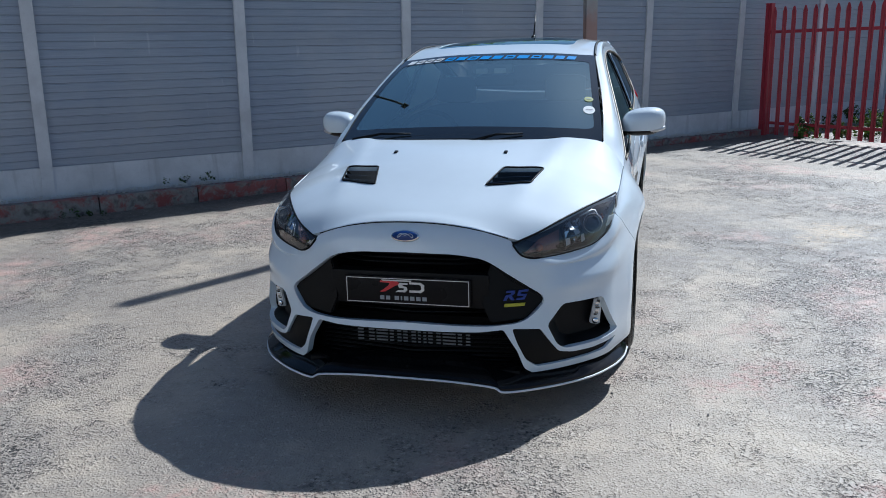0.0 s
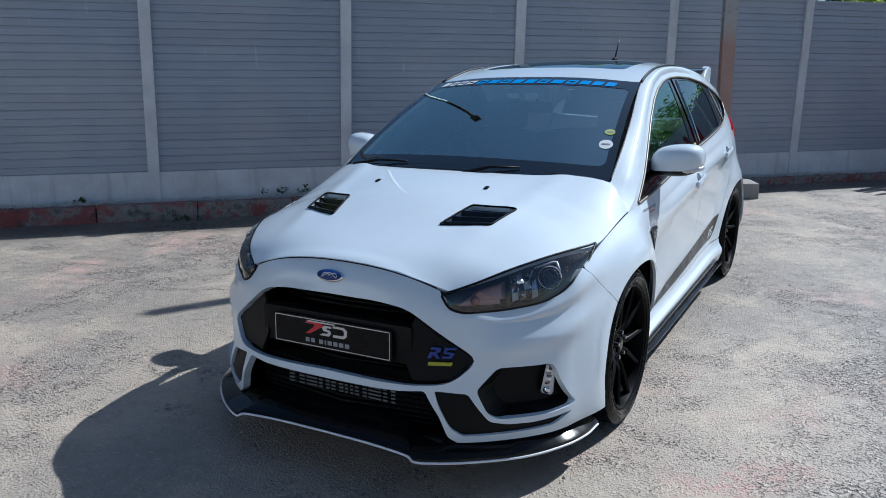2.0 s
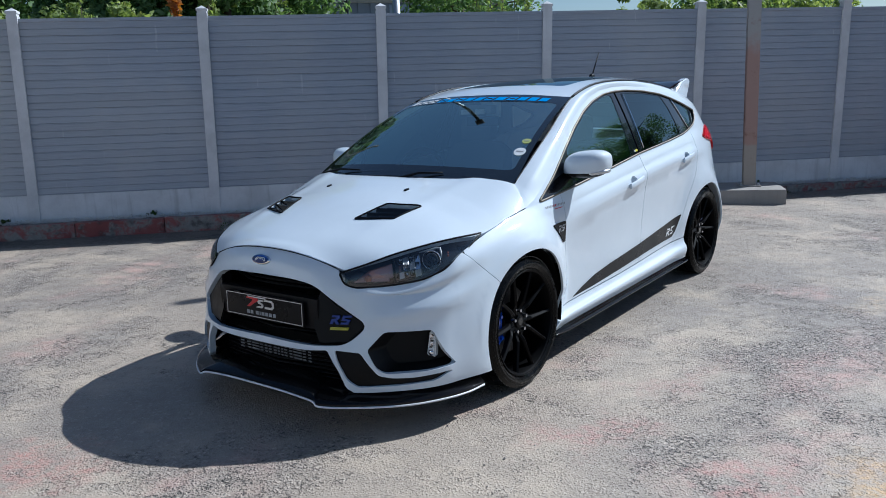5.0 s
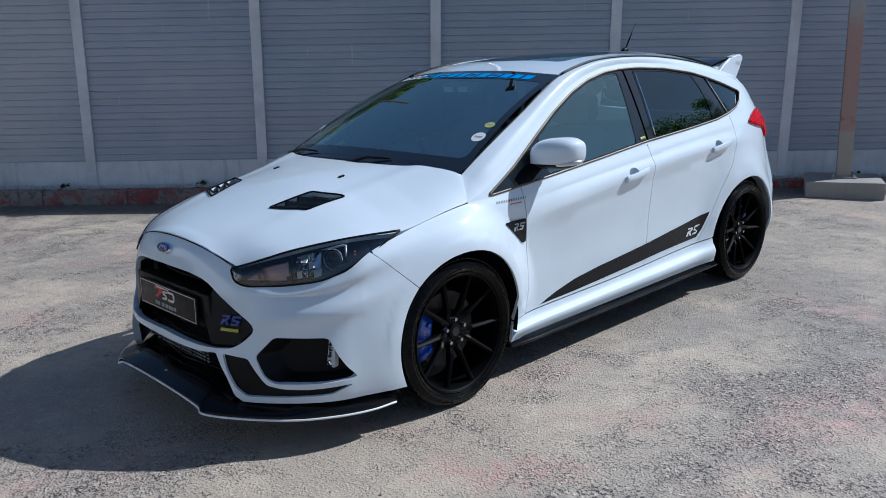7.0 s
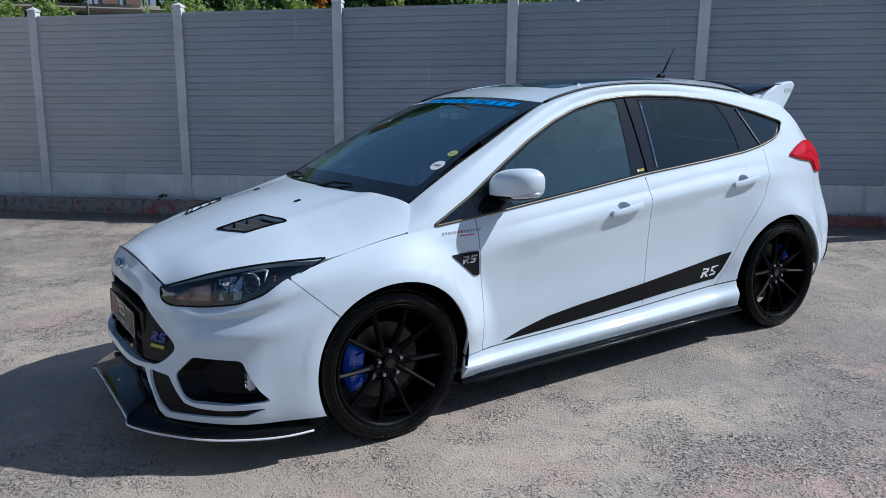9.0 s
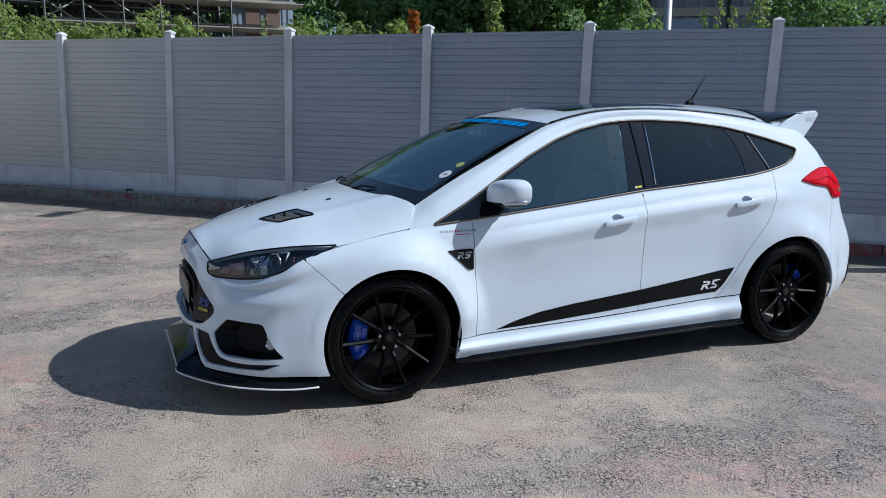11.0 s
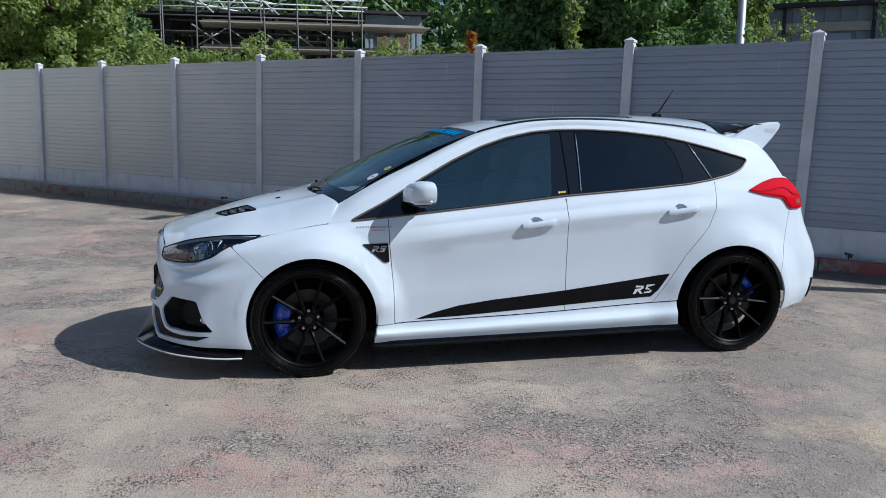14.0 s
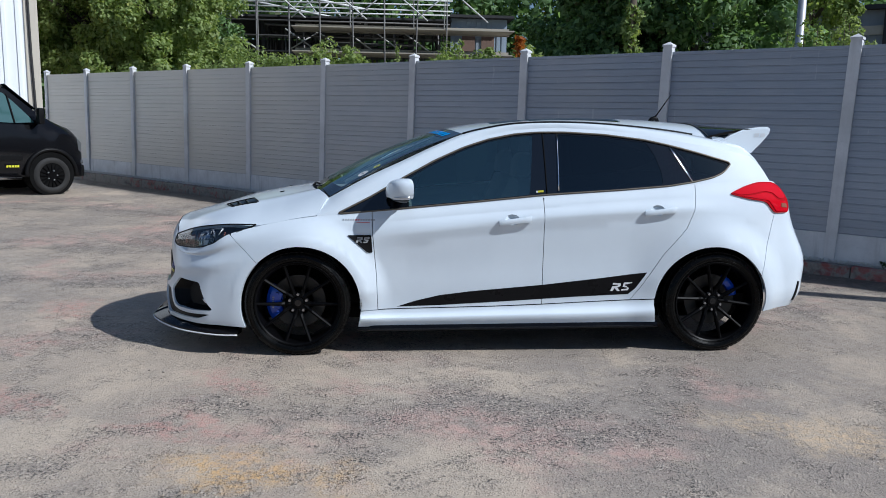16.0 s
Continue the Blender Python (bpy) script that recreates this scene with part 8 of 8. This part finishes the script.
def rear_wing():
    # white rear edge of the roof under it
    bm = bmesh.new()
    rows = []
    for x in np.linspace(-0.53, 0.53, 25):
        d = 0.055 * (1 - (abs(x) / 0.53) ** 2.4)
        rows.append([bm.verts.new((x, y, z + d)) for y, z in ((1.36, 1.378), (1.50, 1.358), (1.66, 1.325), (1.67, 1.305), (1.36, 1.33))])
    for u, w in zip(rows, rows[1:]):
        for j in range(5):
            bm.faces.new((u[j], u[(j + 1) % 5], w[(j + 1) % 5], w[j]))
    bm.faces.new(rows[0][::-1])
    bm.faces.new(rows[-1])
    bmesh.ops.recalc_face_normals(bm, faces=bm.faces[:])
    wing = part("roof_spoiler", bm, M_PAINT, car, "white roof spoiler with a black upper blade", smooth=40)
    for s in (1, -1):
        # end plate: white, swept back
        ring = [(1.39, 1.335), (1.48, 1.388), (1.57, 1.426), (1.68, 1.443), (1.752, 1.444), (1.757, 1.412), (1.70, 1.345), (1.62, 1.268), (1.58, 1.262), (1.52, 1.290)]
        bm = bmesh.new()
        a = [bm.verts.new((s * (0.575 - 0.10 * (z - 1.26) - 0.05 * (y - 1.4)), y, z)) for y, z in ring]
        b = [bm.verts.new((s * (0.525 - 0.10 * (z - 1.26) - 0.05 * (y - 1.4)), y, z)) for y, z in ring]
        n = len(ring)
        bm.faces.new(a)
        bm.faces.new(b[::-1])
        for i in range(n):
            bm.faces.new((a[i], b[i], b[(i + 1) % n], a[(i + 1) % n]))
        bmesh.ops.recalc_face_normals(bm, faces=bm.faces[:])
        bmesh.ops.bevel(bm, geom=[e for e in bm.edges if len(e.link_faces) == 2 and e.calc_face_angle() > 0.8], offset=0.010, segments=3, affect="EDGES")
        plate = part("end_plate", bm, M_PAINT, wing, "white end plate", smooth=35)
        for y0 in (1.635, 1.678):
            bm = bmesh.new()
            q = [bm.verts.new((s * (0.5765 - 0.10 * (z - 1.26) - 0.05 * (y - 1.4)), y, z)) for y, z in ((y0, 1.375), (y0 + 0.033, 1.378), (y0 + 0.038, 1.402), (y0 + 0.006, 1.400))]
            bm.faces.new(q)
            part("plate_emblem", bm, M_REFLECTOR, wing, "silver emblem shape")
    # black blade
    bm = bmesh.new()
    rows = []
    for x in np.linspace(-0.54, 0.54, 25):
        d = 0.012 * (1 - (x / 0.54) ** 2)
        lead = float(roof(np.array([(x * 0.94, 1.33)]))[0][2])
        rows.append([bm.verts.new((x, y, z + d)) for y, z in ((1.33, lead + 0.006 - d), (1.46, 0.35 * lead + 0.65 * 1.428), (1.58, 1.428), (1.68, 1.424), (1.715, 1.418), (1.71, 1.408), (1.55, 1.410), (1.33, lead - 0.006 - d))])
    for u, w in zip(rows, rows[1:]):
        for j in range(8):
            bm.faces.new((u[j], u[(j + 1) % 8], w[(j + 1) % 8], w[j]))
    bm.faces.new(rows[0][::-1])
    bm.faces.new(rows[-1])
    bmesh.ops.recalc_face_normals(bm, faces=bm.faces[:])
    part("blade", bm, M_GLOSS, wing, "gloss black blade", smooth=40)
    # aerial
    bm = bmesh.new()
    tube(bm, [(0, 1.115, 1.472), (0, 1.135, 1.492), (0, 1.15, 1.497), (0, 1.165, 1.492), (0, 1.18, 1.47)], [0.016, 0.017, 0.016, 0.014, 0.010], 10)
    aerial = part("aerial", bm, M_TRIM, car, "short black roof aerial", smooth=60)
    bm = bmesh.new()
    tube(bm, [(0, 1.145, 1.49), (0, 1.265, 1.665)], [0.0055, 0.0035], 8)
    part("aerial_rod", bm, M_TRIM, aerial, smooth=60)


rear_wing()


def seat_shape(bm, ring, half, at):
    """A cushion: outline in the side view (y, z), rounded across."""
    xs = np.linspace(-1, 1, 9)
    cy, cz = (sum(v[k] for v in ring) / len(ring) for k in (0, 1))
    rows = []
    for x in xs:
        k = (1 - abs(x) ** 4) * 0.22 + 0.78
        rows.append([bm.verts.new(at @ Vector((x * half, cy + (y - cy) * k, cz + (z - cz) * k))) for y, z in ring])
    for u, w in zip(rows, rows[1:]):
        for j in range(len(ring)):
            bm.faces.new((u[j], u[(j + 1) % len(ring)], w[(j + 1) % len(ring)], w[j]))
    bm.faces.new(rows[0][::-1])
    bm.faces.new(rows[-1])
    bmesh.ops.recalc_face_normals(bm, faces=bm.faces[:])


def inside_car():
    bm = bmesh.new()
    rows = []
    for x in np.linspace(-0.70, 0.70, 15):
        k = (abs(x) / 0.70) ** 2
        rows.append([bm.verts.new((x, y, z)) for y, z in ((-1.22 + 0.10 * k, 0.985 - 0.04 * k), (-0.95 + 0.05 * k, 0.985 - 0.02 * k), (-0.72, 0.945), (-0.66, 0.88), (-0.70, 0.62), (-1.0, 0.55))])
    for u, w in zip(rows, rows[1:]):
        for j in range(5):
            bm.faces.new((u[j], u[j + 1], w[j + 1], w[j]))
    part("dashboard", bm, M_DASH, car, "grey dashboard", smooth=40)
    bm = bmesh.new()
    box(bm, -0.72, -1.0, 0.30, 0.72, 1.6, 0.36)
    part("cabin_floor", bm, M_VOID, car)
    bm = bmesh.new()
    rows = []
    for x in np.linspace(-0.50, 0.50, 9):
        rows.append([bm.verts.new((x, y, float(roof(np.array([(x, y)]))[0][2]) - 0.03)) for y in np.linspace(-0.25, 1.5, 9)])
    for u, w in zip(rows, rows[1:]):
        for j in range(8):
            bm.faces.new((u[j], u[j + 1], w[j + 1], w[j]))
    part("headlining", bm, M_LINING, car, "pale headlining", smooth=60)
    for x in (-0.36, 0.36):
        at = Matrix.Translation((x, 0, 0))
        bm = bmesh.new()
        seat_shape(bm, [(-0.55, 0.42), (-0.58, 0.50), (-0.50, 0.56), (-0.10, 0.52), (0.0, 0.46), (-0.05, 0.40)], 0.25, at)
        seat = part("car_seat", bm, M_SEAT, car, "dark bucket seat", smooth=50)
        bm = bmesh.new()
        seat_shape(bm, [(-0.10, 0.48), (-0.12, 0.60), (0.02, 0.95), (0.08, 1.08), (0.17, 1.08), (0.17, 0.95), (0.05, 0.48)], 0.245, at)
        part("seat_back", bm, M_SEAT, seat, smooth=50)
        bm = bmesh.new()
        seat_shape(bm, [(0.055, 1.09), (0.065, 1.20), (0.10, 1.25), (0.165, 1.25), (0.175, 1.12), (0.15, 1.08)], 0.125, at)
        part("head_rest", bm, M_SEAT, seat, smooth=50)
    bm = bmesh.new()
    seat_shape(bm, [(0.62, 0.42), (0.60, 0.52), (0.70, 0.55), (1.0, 0.52), (1.05, 0.45)], 0.60, Matrix())
    bench = part("rear_bench", bm, M_SEAT, car, "dark rear bench seat", smooth=50)
    bm = bmesh.new()
    seat_shape(bm, [(0.95, 0.48), (0.97, 0.65), (1.10, 1.02), (1.20, 1.02), (1.18, 0.8), (1.08, 0.48)], 0.60, Matrix())
    part("seat_back", bm, M_SEAT, bench, smooth=50)
    at = Matrix.Translation((-0.36, -0.60, 0.91)) @ Matrix.Rotation(radians(64), 4, "X")
    bm = bmesh.new()
    pts = [at @ Vector((0.185 * math.cos(a), 0.185 * math.sin(a), 0)) for a in np.linspace(0, 2 * math.pi, 33)]
    tube(bm, pts + pts[1:2], 0.015, 8, False)
    wheel = part("steering_wheel", bm, M_TRIM, car, "black steering wheel", smooth=60)
    bm = bmesh.new()
    box(bm, -0.07, -0.06, -0.03, 0.07, 0.06, 0.02, 0.02, at)
    box(bm, -0.18, -0.02, -0.02, 0.18, 0.02, 0.0, 0.006, at)
    part("wheel_centre", bm, M_TRIM, wheel, smooth=50)


inside_car()


# ---- the black van by the fence ----


def build_van():
    """A van that looks along +y; its front axle is at the origin."""
    z0 = 0.165
    van = thing("van", "black panel van with yellow side lettering, nose towards the fence", "van", pose(-9.725, -7.295, z0, 0, 0, 44))

    def fore(y):
        return y * 0.64 if y > 0 else y

    def loft_half(stations, lab, mat, name):
        """stations: (y, [(x, z), ...]) along the van, mirrored to both sides."""
        bm = bmesh.new()
        rows = []
        for y, pts in stations:
            ring = [(x, z) for x, z in pts] + [(-x, z) for x, z in pts[::-1]]
            rows.append([bm.verts.new((x, fore(y), z)) for x, z in ring])
        n = len(rows[0])
        for u, w in zip(rows, rows[1:]):
            for j in range(n - 1):
                bm.faces.new((u[j], u[j + 1], w[j + 1], w[j]))
        bm.faces.new(rows[0])
        bm.faces.new(rows[-1][::-1])
        bmesh.ops.recalc_face_normals(bm, faces=bm.faces[:])
        return part(name, bm, mat, van, lab, smooth=32)

    side_low = [(0.90, 0.30), (0.96, 0.50), (0.985, 0.80), (0.97, 1.05)]
    body_st = [(-3.9, side_low + [(0.90, 1.5), (0.82, 1.90), (0.60, 1.97)]), (-0.95, side_low + [(0.91, 1.5), (0.83, 1.91), (0.60, 1.98)]), (-0.62, side_low + [(0.905, 1.45), (0.81, 1.80), (0.58, 1.90)]),
               (-0.12, side_low + [(0.90, 1.27), (0.82, 1.40), (0.56, 1.48)]), (0.14, side_low + [(0.88, 1.19), (0.80, 1.28), (0.52, 1.34)]), (0.42, side_low + [(0.86, 1.14), (0.76, 1.20), (0.5, 1.25)]), (0.70, [(0.89, 0.30), (0.95, 0.50), (0.95, 0.80), (0.90, 1.0), (0.80, 1.10), (0.66, 1.15), (0.45, 1.18)]),
               (0.90, [(0.83, 0.28), (0.88, 0.48), (0.88, 0.75), (0.82, 0.92), (0.72, 1.0), (0.58, 1.04), (0.4, 1.06)]), (1.02, [(0.70, 0.28), (0.74, 0.48), (0.74, 0.70), (0.70, 0.84), (0.6, 0.90), (0.48, 0.93), (0.35, 0.94)])]
    loft_half(body_st, "gloss black body", M_VAN, "van_body")
    for s in (1, -1):
        # door glass, set on the body side
        bm = bmesh.new()
        ring = [(-0.95, 1.25), (-0.58, 1.235), (-0.25, 1.25), (-0.33, 1.36), (-0.55, 1.60), (-0.70, 1.74), (-0.95, 1.78)]
        def xs(y, z):
            f = smoothstep(1.05, 1.9, z)
            return 0.975 - 0.135 * f - 0.03 * max(0.0, y + 0.3) * f * 2
        up = [bm.verts.new((s * (xs(y, z) + 0.012), y, z)) for y, z in ring]
        bm.faces.new(up)
        bmesh.ops.triangulate(bm, faces=bm.faces[:])
        part("door_window", bm, M_VAN_GLASS, van, "dark green-tinted door glass")
        for a, b in (((-0.57, 1.24), (-0.64, 1.72)),):
            bm = bmesh.new()
            tube(bm, [(s * (xs(*a) + 0.016), *a), (s * (xs(*b) + 0.016), *b)], 0.016, 6)
            part("window_bar", bm, M_TRIM, van)
        # mirror
        bm = bmesh.new()
        box(bm, 1.00, -0.24, 1.22, 1.17, -0.14, 1.50, 0.045)
        box(bm, 0.90, -0.22, 1.22, 1.06, -0.16, 1.30, 0.02)
        if s < 0:
            bmesh.ops.transform(bm, matrix=Matrix.Diagonal((-1, 1, 1, 1)), verts=bm.verts[:])
            bmesh.ops.recalc_face_normals(bm, faces=bm.faces[:])
        part("door_mirror", bm, M_TRIM, van, "black door mirror", smooth=40)
        # arch ring and wheel
        for y in (0.0, -3.0):
            bm = bmesh.new()
            pts = [(s * 0.985, y + 0.43 * math.cos(a), 0.345 + 0.43 * math.sin(a)) for a in np.linspace(-0.1, math.pi + 0.1, 24)]
            tube(bm, pts, 0.035, 8)
            part("arch_trim", bm, M_TRIM, van, "black arch moulding", smooth=60)
            bm = bmesh.new()
            bmesh.ops.create_cone(bm, cap_ends=True, segments=32, radius1=0.39, radius2=0.39, depth=0.30, matrix=Matrix.Translation((s * 0.836, y, 0.345)) @ Matrix.Rotation(radians(90), 4, "Y"))
            part("arch_hollow", bm, M_VOID, van)
            seg = 40
            bm = bmesh.new()
            prof = [(0.80, 0.195), (0.92, 0.208), (0.995, 0.218), (1.012, 0.252), (1.008, 0.292), (0.985, 0.317), (0.82, 0.317)]
            rings = [[bm.verts.new((s * x, y + r * math.cos(a), 0.320 + r * math.sin(a))) for a in (2 * math.pi * i / seg for i in range(seg))] for x, r in prof]
            for u, w in zip(rings, rings[1:]):
                for i in range(seg):
                    bm.faces.new((u[i], u[(i + 1) % seg], w[(i + 1) % seg], w[i]))
            bmesh.ops.recalc_face_normals(bm, faces=bm.faces[:])
            wheel = part("wheel", bm, M_VAN_TYRE, van, "black wheel with many dark spokes", smooth=40)
            bm = bmesh.new()
            for k in range(16):
                a = 2 * math.pi * k / 16
                box(bm, 0.975, -0.011, 0.05, 1.003, 0.011, 0.211, 0.003, Matrix.Translation((0, y, 0.320)) @ Matrix.Rotation(a, 4, "X"))
            bmesh.ops.create_cone(bm, cap_ends=True, segments=20, radius1=0.062, radius2=0.05, depth=0.05, matrix=Matrix.Translation((0.985, y, 0.320)) @ Matrix.Rotation(radians(90), 4, "Y"))
            if s < 0:
                bmesh.ops.transform(bm, matrix=Matrix.Diagonal((-1, 1, 1, 1)), verts=bm.verts[:])
                bmesh.ops.recalc_face_normals(bm, faces=bm.faces[:])
            part("spoke_star", bm, M_RIM, wheel, "", smooth=40)
            for k in range(5):
                a = 2 * math.pi * k / 5
                bm = bmesh.new()
                bmesh.ops.create_cone(bm, cap_ends=True, segments=6, radius1=0.014, radius2=0.012, depth=0.03, matrix=Matrix.Translation((s * 1.0, y + 0.085 * math.cos(a), 0.320 + 0.085 * math.sin(a))) @ Matrix.Rotation(radians(90), 4, "Y"))
                part("wheel_nut", bm, M_SILVER, wheel)
        # sill step, rubbing strip and yellow marks
        bm = bmesh.new()
        tube(bm, [(s * 0.985, -2.5, 0.30), (s * 0.985, -0.52, 0.30)], 0.035, 8)
        part("side_bar", bm, M_CHROME, van, "bright side bar", smooth=60)
        bm = bmesh.new()
        box(bm, s * 0.985 - 0.012, -2.5, 0.60, s * 0.985 + 0.012, -0.48, 0.69, 0.008)
        part("rubbing_strip", bm, M_TRIM, van, "black rubbing strip", smooth=40)
        for k in range(5):
            bm = bmesh.new()
            y = -0.76 + 0.044 * k
            q = [bm.verts.new((s * 0.999, y + dy, z)) for dy, z in ((0.0, 0.478), (0.033, 0.478), (0.038, 0.515), (0.005, 0.515))]
            bm.faces.new(q)
            part("letter_bar", bm, M_VAN_YELLOW, van, "yellow letter bar")
        # headlamp and bumper lamp
        bm = bmesh.new()
        q = [bm.verts.new((s * x, fore(y), z)) for x, y, z in ((0.945, 0.76, 0.98), (0.90, 0.90, 0.90), (0.885, 0.915, 0.72), (0.935, 0.80, 0.76))]
        bm.faces.new(q)
        bmesh.ops.solidify(bm, geom=bm.faces[:], thickness=-0.02)
        part("headlamp", bm, M_SILVER, van, "clear headlamp")
        bm = bmesh.new()
        box(bm, s * 0.86 - 0.03, 0.56, 0.52, s * 0.86 + 0.03, 0.61, 0.58, 0.01)
        part("fog_lamp", bm, M_CHROME, van, "bright fog lamp", smooth=40)
    bm = bmesh.new()
    box(bm, -0.80, 0.48, 0.26, 0.80, 0.68, 0.50, 0.08)
    part("front_bumper", bm, M_TRIM, van, "black bumper", smooth=40)
    # screen
    bm = bmesh.new()
    q = [bm.verts.new(v) for v in ((-0.72, -0.13, 1.44), (0.72, -0.13, 1.44), (0.62, -0.60, 1.87), (-0.62, -0.60, 1.87))]
    bm.faces.new(q)
    for v in bm.verts:
        v.co += Vector((0, 0.035, 0.035))
    part("windscreen", bm, M_VAN_GLASS, van, "dark windscreen")


M_VAN = plain("black_van_paint", (0.004, 0.004, 0.005), 0.2, depth=0, Specular_IOR_Level=0.2, Coat_Weight=0.25, Coat_Roughness=0.04)
M_VAN_GLASS = plain("green_tinted_van_glass", (0.05, 0.11, 0.11), 0.04, depth=0, Coat_Weight=1.0)
M_VAN_TYRE = plain("grey_worn_tyre", (0.016, 0.0155, 0.015), 0.8, grain=0.2, scale=30.0)
M_VAN_YELLOW = plain("bright_yellow_film", (0.65, 0.62, 0.02), 0.5, depth=0)
build_van()
